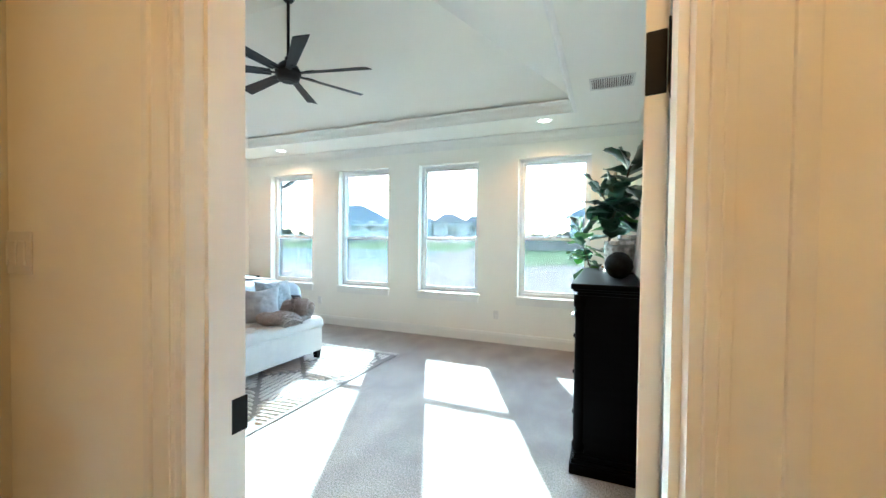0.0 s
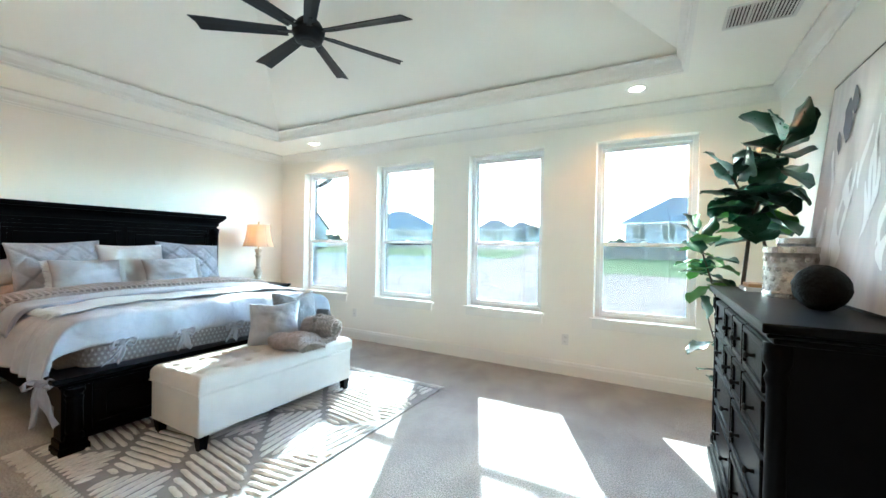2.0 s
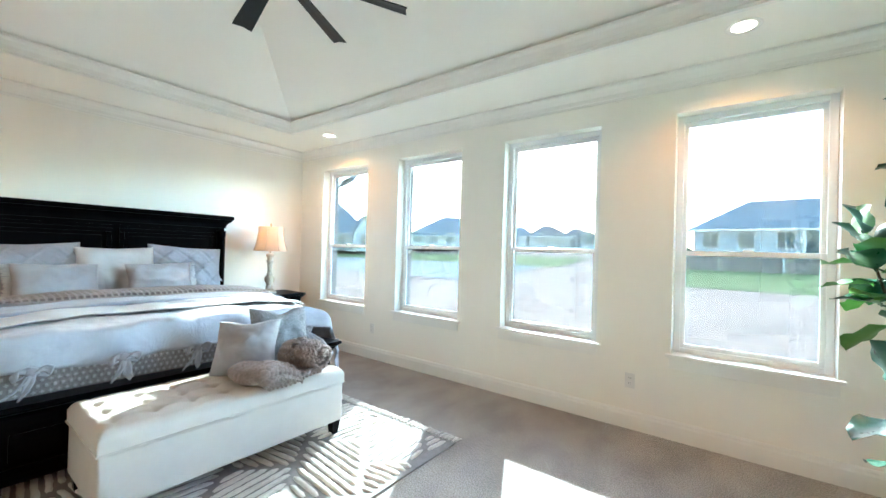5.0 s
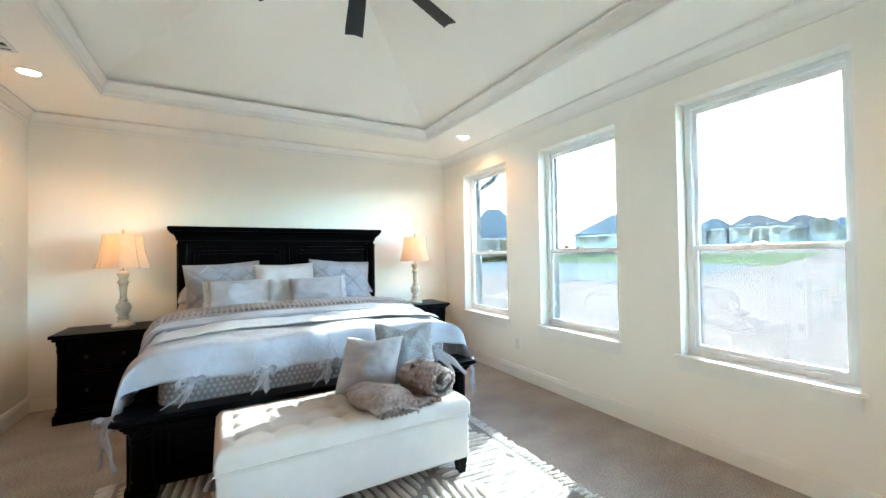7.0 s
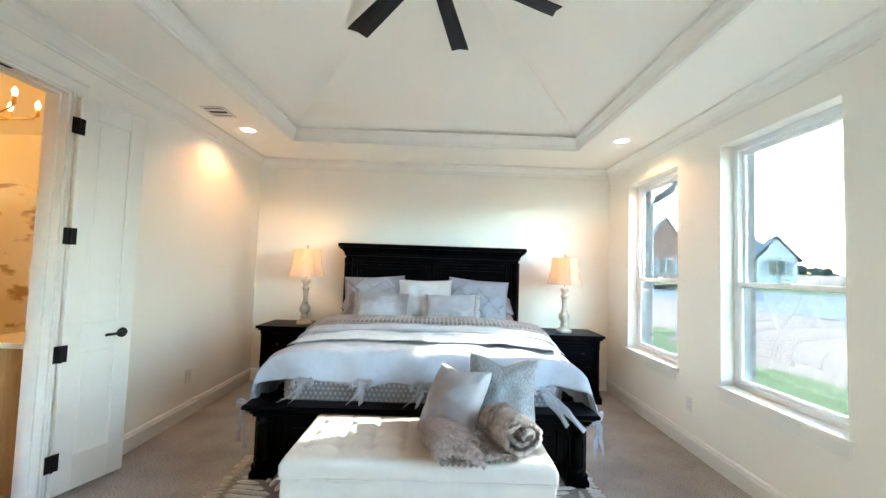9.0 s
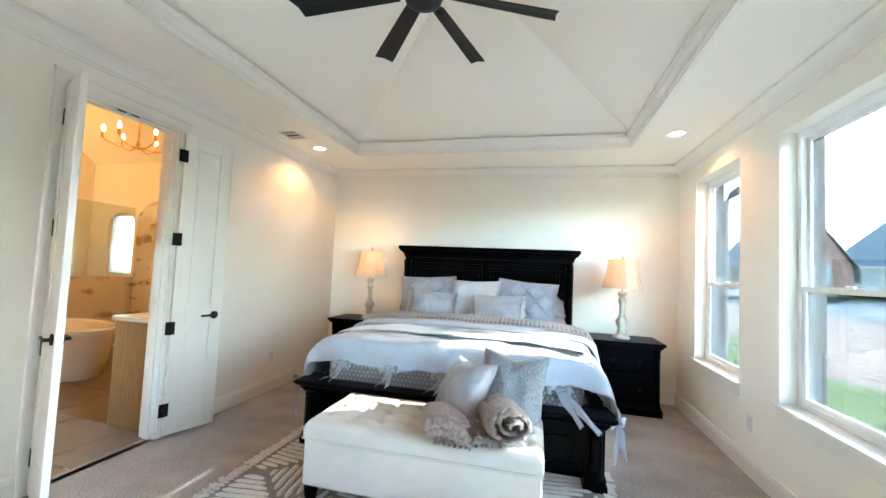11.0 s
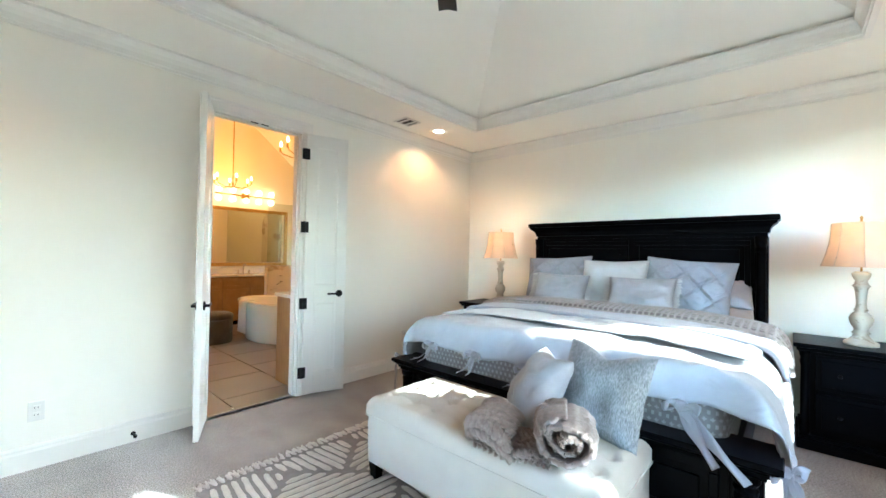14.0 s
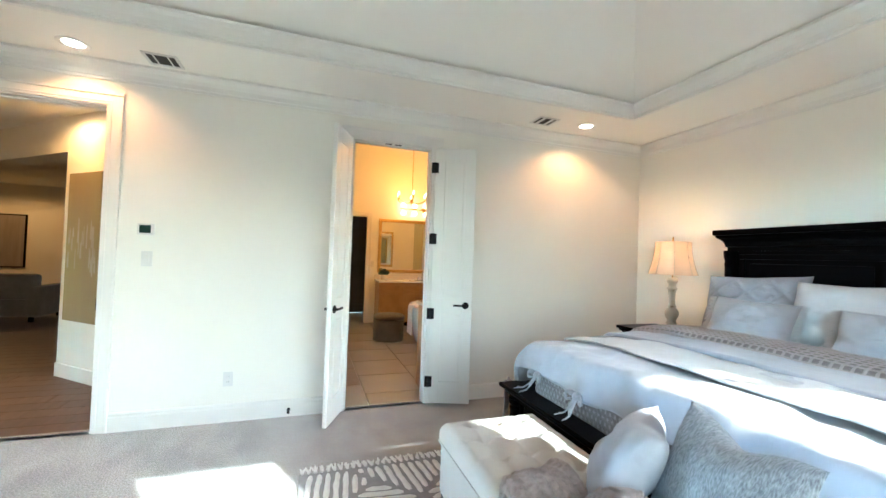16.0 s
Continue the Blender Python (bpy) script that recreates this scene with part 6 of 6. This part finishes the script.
for k in range(5):
    for dz in (-0.085, 0.085):
        bm = bmesh.new()
        bmesh.ops.create_uvsphere(bm, u_segments=16, v_segments=10, radius=0.05, matrix=Matrix.Translation((-0.48 + 0.24 * k, 0.08, dz)))
        part("globe", bm, M_BULB, vb, "glowing glass globe", True)


def chandelier(x, y, z, top, r, label):
    ob = thing("chandelier", Matrix.Translation((x, y, z)), label, "chandelier", "bathroom chandeliers")
    part("stem", lathe([(0, -0.05), (0.015, -0.045), (0.018, 0.02), (0.008, 0.05), (0.008, top - z), (0, top - z)], 12), M_GOLD, ob)
    for k in range(6):
        a = 2 * math.pi * k / 6 + 0.35
        c, s = math.cos(a), math.sin(a)
        arm = part("arm", tube([(0.01 * c, 0.01 * s, -0.03), (0.5 * r * c, 0.5 * r * s, -0.05), (0.92 * r * c, 0.92 * r * s, -0.005), (r * c, r * s, 0.03)], 0.007, 8), M_GOLD, ob, smooth=True)
        part("candle_sleeve", lathe([(0, 0.02), (0.016, 0.02), (0.016, 0.08), (0, 0.08)], 12, at=(r * c, r * s, 0)), M_GOLD, arm)
        part("bulb", lathe([(0, 0.08), (0.012, 0.085), (0.021, 0.115), (0.012, 0.15), (0, 0.165)], 12, at=(r * c, r * s, 0)), M_BULB, arm, "glowing flame bulb", True)
    pl_ = bpy.data.lights.new("chandelier_light", "POINT")
    pl_.energy, pl_.color, pl_.shadow_soft_size = BATH_W, (1.0, 0.37, 0.065), 0.2
    o = new("chandelier_light", pl_)
    o.matrix_world = Matrix.Translation((x, y, z + 0.3))
    return ob


chandelier(-4.448, -1.77, 2.45, 4.1, 0.30, "gold six-arm chandelier with lit flame bulbs")
chandelier(-4.50, 0.55, 2.62, 4.1, 0.30, "gold chandelier with lit flame bulbs near the doorway")

tub = thing("bathtub", Matrix.Translation((-4.58, -0.50, -0.006)), "white freestanding oval bathtub", "bathtub")
bm = lathe([(0, 0.0), (0.34, 0.0), (0.36, 0.03), (0.40, 0.2), (0.455, 0.50), (0.475, 0.575), (0.47, 0.59), (0.44, 0.59), (0.425, 0.56), (0.37, 0.25), (0.33, 0.14), (0, 0.12)], 48, sx=0.84, sy=1.58)
part("basin", bm, M_PORC, tub, smooth=True)
tw = thing("bath_towel", Matrix.Identity(4), "white striped towel hung over the bathtub rim", "towel")


def towel(u, v):
    y = -0.62 + 0.26 * v
    s = u * 0.62
    if s < 0.12:
        return Vector((-4.30 + s, y, 0.603 - 0.006 * noise.noise((v * 4, u, 1))))
    t = s - 0.12
    return Vector((-4.18 + 0.02 * (1 - math.exp(-t / 0.03)) + 0.012 * math.sin(v * 14 + t * 3), y + 0.02 * math.sin(t * 6), 0.603 - t * 0.92))


cloth("towel", towel, 40, 16, M_TOWEL, tw, 0.008, up=False)
ot = thing("round_ottoman", Matrix.Translation((-3.88, -0.78, -0.006)), "charcoal round storage ottoman beside the tub", "ottoman")
part("body", lathe([(0, 0), (0.24, 0), (0.25, 0.02), (0.25, 0.33), (0.24, 0.34), (0, 0.34)], 36), M_OTT, ot, smooth=True)
part("lid", lathe([(0, 0.345), (0.25, 0.345), (0.258, 0.36), (0.255, 0.40), (0.22, 0.425), (0, 0.43)], 36), M_OTT, ot, smooth=True)

tagged(part("knee_wall", boxes((BX0, -4.92, -1.52, -1.40, 0, 1.07), bevel=0.003), M_MARBLE), "veined marble knee wall behind the tub", "wall", kind="structure")
sg = thing("shower_screen", Matrix.Translation((-5.5, -1.46, 1.071)), "clear shower glass on the marble knee wall", "shower screen")
part("glass_panel", boxes((-0.58, 0.57, -0.005, 0.005, 0, 1.1)), M_SHOWER, sg)
fl = thing("tub_filler", Matrix.Translation((-5.15, -1.40, 0.78)), "gold wall-mounted tub filler", "faucet")
part("spout", tube([(0, 0, 0), (0, 0.08, 0.01), (0.08, 0.16, 0.0), (0.16, 0.2, -0.03)], 0.011, 10), M_CHROME, fl, smooth=True)
part("handle", lathe([(0, 0), (0.03, 0), (0.03, 0.012), (0, 0.014)], 18, at=(0, 0, 0.1)), M_CHROME, fl)
v2 = thing("near_vanity", Matrix.Translation((-4.45, YH, -0.006)), "honey oak vanity with a white top beside the doorway", "vanity")
part("carcass", boxes((-0.70, 0.70, -0.44, -0.004, 0.0, 0.87), bevel=0.004), M_OAK, v2)
part("top", boxes((-0.72, 0.72, -0.46, -0.004, 0.87, 0.905), bevel=0.004), M_PORC, v2)
m2 = thing("near_vanity_mirror", Matrix.Translation((-4.45, YH - 0.004, 1.03)), "gold-framed mirror above the vanity beside the doorway", "mirror")
part("mirror_glass", boxes((-0.62, 0.62, -0.012, -0.004, 0.05, 1.05)), M_MIRROR, m2, "clear mirror glass")
fm = bmesh.new()
for r in ((-0.67, 0.67, 1.04, 1.10), (-0.67, 0.67, 0.0, 0.06), (-0.67, -0.61, 0.06, 1.04), (0.61, 0.67, 0.06, 1.04)):
    box(fm, r[0], r[1], -0.03, 0.0, r[2], r[3], bevel=0.006)
part("frame", fm, M_GOLD, m2, "carved gold frame")
bt = thing("bath_switch", Matrix.Translation((-3.82, BY0, 1.2)), "white switch plate by the closet doorway", "switch")
part("plate", boxes((-0.036, 0.036, 0.0005, 0.006, -0.058, 0.058), bevel=0.002), M_PLASTIC, bt)

# ---------- outside ----------
def ground_z(y):
    s = min(1, max(0, (y - 22) / 42))
    return -0.30 + 2.60 * s * s * (3 - 2 * s)


def band(name, y0, y1, x0, x1, material, label, up=0.0, steps=14, slant=0.0, wob=0.0, cat="ground"):
    bm = bmesh.new()
    rows = []
    nx = 60
    for i in range(steps + 1):
        row = []
        for j in range(nx + 1):
            x = x0 + (x1 - x0) * j / nx
            y = y0 + (y1 - y0) * i / steps + slant * (x + 20)
            if wob and i in (0, steps):
                y += wob * noise.noise((x * 0.25, y0, i))
            row.append(bm.verts.new((x, y, ground_z(y) + up)))
        rows.append(row)
    for a, b in zip(rows, rows[1:]):
        for j in range(nx):
            bm.faces.new((a[j], a[j + 1], b[j + 1], b[j]))
    return tagged(part(name, bm, material), label, cat, kind="structure")


band("ground", 6.67, 62, -150, 90, M_EARTH, "bare reddish building plot", steps=44)
bm = bmesh.new()
bm.faces.new([bm.verts.new(p) for p in ((-2500, 61.9, 2.26), (2500, 61.9, 2.26), (2500, 3500, 2.26), (-2500, 3500, 2.26))])
tagged(part("ground_far", bm, M_GRASS), "distant flat grassland", "ground", kind="structure")
bm = bmesh.new()
bm.faces.new([bm.verts.new(p) for p in ((-2500, -60, -1.2), (2500, -60, -1.2), (2500, 62, -1.2), (-2500, 62, -1.2))])
tagged(part("ground_below", bm, M_EARTH), "ground round the house", "ground", kind="structure")
band("grass_strip", 27, 38, -8, 90, M_GRASS, "strip of green grass before the fence", 0.02, slant=0.02, wob=2.5, cat="grass")
band("grass_verge", 35.2, 44, -90, -13, M_GRASS, "green verge along the street", 0.03, wob=0.5, cat="grass")
band("grass_near", 8.6, 10.6, -22, -6.2, M_GRASS, "thin new grass on the bare plot", 0.02, steps=6, wob=1.6, cat="grass")
band("street", 22.0, 35.0, -110, -14, M_ROAD, "pale concrete side street", 0.04, slant=0.01, cat="road")
rnd = random.Random(44)
for k in range(7):
    x, y = rnd.uniform(-5.2, -2.0), rnd.uniform(7.6, 9.2)
    bm = bmesh.new()
    for j in range(60):
        a, r = rnd.uniform(0, 6.28), rnd.uniform(0, 0.22)
        px, py, hgt = r * math.cos(a), r * math.sin(a), rnd.uniform(0.06, 0.2)
        t = rnd.uniform(-0.08, 0.08)
        v = [bm.verts.new(p) for p in ((px - 0.006, py, 0), (px + 0.006, py, 0), (px + t, py + t, hgt))]
        bm.faces.new(v)
    g = part("grass_tuft", bm, M_LEAF2)
    g.location = (x, y, ground_z(y))
    tagged(g, "sparse tuft of green weeds on the bare plot", "grass", "weed tufts", kind="stuff")


def house(yaw, dist, width, depth, wall_h, roof_h, turn, wall, roof, label, gable=False, wins=4, porch=False, z=None, chimney=False, gx_side=-1, wing=None):
    """yaw: degrees to the left of +y from the bedroom; the front faces back along the ray plus turn."""
    a = radians(yaw)
    x, y = -1.3 - dist * math.sin(a), 3.6 + dist * math.cos(a)
    z = ground_z(y) - 0.1 if z is None else z
    ob = thing("house", Matrix.Translation((x, y, z)) @ Matrix.Rotation(a + radians(turn), 4, "Z"), label, "house")
    w, d = width / 2, depth / 2
    part("wall", boxes((-w, w, -d, d, 0, wall_h)), wall, ob)
    e = 0.45
    bm = bmesh.new()
    lo_ = [bm.verts.new(p) for p in ((-w - e, -d - e, wall_h), (w + e, -d - e, wall_h), (w + e, d + e, wall_h), (-w - e, d + e, wall_h))]
    inset = 0.0 if gable == "side" else min(d, w * 0.85)
    hi_ = [bm.verts.new((-w - e + inset + e * 0.5, 0, wall_h + roof_h)), bm.verts.new((w + e - inset - e * 0.5, 0, wall_h + roof_h))]
    for f in ((lo_[0], lo_[1], hi_[1], hi_[0]), (lo_[2], lo_[3], hi_[0], hi_[1]), (lo_[3], lo_[0], hi_[0]), (lo_[1], lo_[2], hi_[1]), tuple(reversed(lo_))):
        bm.faces.new(f)
    bmesh.ops.recalc_face_normals(bm, faces=bm.faces)
    rf = part("roof", bm, roof, ob)
    part("fascia", boxes((-w - e, w + e, -d - e - 0.02, -d - e + 0.06, wall_h - 0.2, wall_h + 0.02)), M_TRIM, ob)
    if chimney:
        part("chimney", boxes((w * 0.3, w * 0.3 + 0.9, -0.4, 0.4, wall_h + roof_h * 0.5, wall_h + roof_h + 0.8)), wall, rf)
    for k in range(wins):
        xx = -w + (k + 0.5) * width / wins
        wn_ = part("window", boxes((xx - 0.62, xx + 0.62, -d - 0.06, -d + 0.02, 0.85, 2.35), bevel=0.02), M_TRIM, ob)
        for s in (-1, 1):
            part("pane", boxes((xx + s * 0.29 - 0.25, xx + s * 0.29 + 0.25, -d - 0.075, -d - 0.055, 0.95, 2.25)), M_PANEPORCH, wn_)
    if porch:
        # flat dark slab on the wall stands in for shade inside the porch
        part("porch_shade", boxes((-w * 0.25, w * 0.35, -d - 0.05, -d + 0.03, 0.0, wall_h - 0.35)), M_PANEPORCH, ob)
        for xx in (-w * 0.27, 0.05 * w, w * 0.37):
            part("porch_post", boxes((xx - 0.15, xx + 0.15, -d - 0.3, -d - 0.06, 0, wall_h - 0.2)), M_TRIM, ob)
    if gable is True:
        gw, gx, gf = (wing[0], gx_side * w * wing[1], wing[2]) if wing else (width * 0.22, gx_side * w * 0.45, 0.5)
        bm = bmesh.new()
        gy0, gy1 = -d - 1.6, 0.0
        gh, gt = wall_h, wall_h + roof_h * gf
        f = [bm.verts.new((gx + sx * gw, gy0, zz)) for sx, zz in ((-1, 0), (1, 0), (1, gh), (0, gt), (-1, gh))]
        b = [bm.verts.new((gx + sx * gw, gy1, zz)) for sx, zz in ((-1, 0), (1, 0), (1, gh), (0, gt), (-1, gh))]
        bm.faces.new(f)
        for i in range(5):
            bm.faces.new((f[i], f[(i + 1) % 5], b[(i + 1) % 5], b[i]))
        bmesh.ops.recalc_face_normals(bm, faces=bm.faces)
        part("gable_wing", bm, wall, ob)
        for s in (-1, 1):
            bm = bmesh.new()
            p = [(gx, gy0 - 0.3, gt + 0.08), (gx + s * (gw + 0.4), gy0 - 0.3, gh - 0.22), (gx + s * (gw + 0.4), gy1, gh - 0.22), (gx, gy1, gt + 0.08)]
            q = [bm.verts.new(c) for c in p] + [bm.verts.new((c[0], c[1], c[2] + 0.16)) for c in p]
            for fc in ((0, 1, 2, 3), (4, 5, 6, 7), (0, 1, 5, 4), (1, 2, 6, 5), (2, 3, 7, 6), (3, 0, 4, 7)):
                bm.faces.new([q[i] for i in fc])
            bmesh.ops.recalc_face_normals(bm, faces=bm.faces)
            part("gable_roof", bm, roof, ob)
        gwin = part("window", boxes((gx - 0.75, gx + 0.75, gy0 - 0.05, gy0 + 0.02, 0.8, 2.5), bevel=0.02), M_TRIM, ob)
        for s in (-1, 1):
            part("pane", boxes((gx + s * 0.36 - 0.3, gx + s * 0.36 + 0.3, gy0 - 0.07, gy0 - 0.045, 0.9, 2.4)), M_PANEPORCH, gwin)
            part("shutter", boxes((gx + s * 1.0 - 0.2, gx + s * 1.0 + 0.2, gy0 - 0.06, gy0 + 0.01, 0.8, 2.5)), M_HOUSEG, ob)
    return ob


house(-9.8, 47, 21, 8, 2.6, 2.9, 4, M_HOUSEG, M_ROOF, "long grey single-storey house with a charcoal hip roof", wins=8, porch=True)
house(21.9, 62, 5.6, 7, 1.9, 1.7, 6, M_HOUSEW, M_ROOFB, "white house with a brown hip roof and a dark carport", wins=2, porch=True)
house(25.7, 60, 3.2, 5, 1.9, 1.5, -18, M_HOUSEW, M_ROOF, "white painted brick house with a charcoal gable", gable=True, wins=1)
house(17.9, 66, 4.6, 6, 1.8, 1.7, 10, M_HOUSEW, M_ROOFB, "white house with paired brown gables", gable=True, wins=2, gx_side=1)
house(14.6, 68, 4.4, 6, 1.7, 1.4, 0, M_HOUSEW, M_ROOF, "white house with a dark roof at the end of the row", wins=2)
house(35.9, 60, 11.5, 11, 1.9, 3.1, 0, M_HOUSEW, M_ROOF, "white house with a charcoal hip roof beyond the street", wins=5)
house(53.2, 60, 9.6, 9, 2.5, 4.7, 4, M_HOUSEW, M_ROOF, "white two-storey gabled house with a shuttered window", gable=True, wins=3, gx_side=1, z=1.05, wing=(1.65, 0.88, 0.5), porch=True)
house(62.5, 56, 9, 9, 2.5, 5.2, 6, M_REDBRICK, M_ROOF, "red brick house with a steep charcoal roof", gable=True, wins=3, gx_side=1, z=0.9, wing=(2.6, 0.55, 0.85))

fence = thing("board_fence", Matrix.Identity(4), "low weathered board fence across the plots", "fence")
bm = bmesh.new()
for k in range(240):
    x = -9 + 46 * k / 240
    y = 38 + 0.02 * x
    box(bm, x, x + 0.17, y, y + 0.03, ground_z(y) - 0.1, ground_z(y) + 1.25 + 0.02 * math.sin(k * 1.7))
tagged(part("fence_boards", bm, M_FENCE, fence), kind="stuff")
for k in range(14):
    x = -9 + 46 * k / 13
    y = 37.9 + 0.02 * x
    part("fence_post", boxes((x - 0.05, x + 0.05, y - 0.06, y + 0.02, ground_z(y) - 0.1, ground_z(y) + 1.4), bevel=0.01), M_TRIM, fence)
bm = bmesh.new()
rnd = random.Random(77)
for k in range(900):
    a = radians(rnd.uniform(-25, 75))
    r = rnd.uniform(150, 210)
    x, y = -1.3 - r * math.sin(a), 3.6 + r * math.cos(a)
    hgt = 3.2 + 2.4 * noise.noise((a * 14, 0, 1))
    bmesh.ops.create_icosphere(bm, subdivisions=1, radius=rnd.uniform(0.7, 1.7), matrix=Matrix.Translation((x, y, 1.4 + rnd.uniform(0, max(0.5, hgt)))))
M_WOODS = surface("hazy_far_woods", (0.10, 0.12, 0.10), (0.06, 0.075, 0.065), scale=0.5, rough=1.0)
tagged(part("far_woods", bm, M_WOODS), "distant hazy line of trees", "trees", kind="stuff")

# eave and downspout outside the first window
eave = thing("roof_eave", Matrix.Identity(4), "dark soffit edge above the windows outside", "roof eave", kind="structure")
part("soffit", boxes((XW - 0.6, XE + 0.6, YN + 0.245, YN + 0.62, 2.78, 2.84)), M_HOUSEG, eave)
dsp = thing("downspout", Matrix.Translation((-5.60, YN + 0.30, 0)), "grey rain downspout with a bent elbow at the outer wall", "downspout")
part("pipe", tube([(0.03, 0.22, 2.76), (0.03, 0.20, 2.50), (0.0, 0.12, 2.38), (-0.10, 0.03, 2.30), (-0.19, 0.0, 2.24), (-0.20, 0.0, 0.0), (-0.20, 0.0, -0.35)], 0.04, 10), M_HOUSEG, dsp, smooth=True)

# ---------- floor pieces ----------
bm = box(bmesh.new(), -0.297, 0.297, -0.297, 0.297, -0.012, 0.0, bevel=0.002, seg=1)
tile_me = bpy.data.meshes.new("floor_tile")
bm.to_mesh(tile_me)
bm.free()
tile_me.materials.append(M_TILE)
fb = bpy.data.objects["floor_bath"]
for i in range(6):
    for j in range(8):
        x, y = BX1 - 0.32 - 0.603 * i, 1.675 - 0.603 * j - 0.3 * (i % 2)
        if y < BY0 - 0.6:
            continue
        t = new("floor_tile", tile_me)
        t.location = (x, y, 0.004)
        t.parent = fb
bm = box(bmesh.new(), -0.297, 0.297, -0.147, 0.147, -0.012, 0.0, bevel=0.002, seg=1)
half_me = bpy.data.meshes.new("floor_tile")
bm.to_mesh(half_me)
bm.free()
half_me.materials.append(M_TILE)
for i in (1, 3, 5):
    t = new("floor_tile", half_me)
    t.location = (BX1 - 0.32 - 0.603 * i, 1.825, 0.004)
    t.parent = fb
bm = box(bmesh.new(), -0.60, 0.60, -0.088, 0.088, -0.012, 0.0, bevel=0.0015, seg=1)
board_me = bpy.data.meshes.new("floor_board")
bm.to_mesh(board_me)
bm.free()
board_me.materials.append(M_WOODFLOOR)
fh = bpy.data.objects["floor_hall"]
rnd = random.Random(9)
for j in range(40):
    off = rnd.uniform(0, 1.2)
    for i in range(5):
        x, y = -2.3 + 1.203 * i + off, YS - 0.16 - 0.178 * j
        if x < -1.85 or x > 4.6:
            continue
        t = new("floor_board", board_me)
        t.location = (x, y, 0.003)
        t.parent = fh
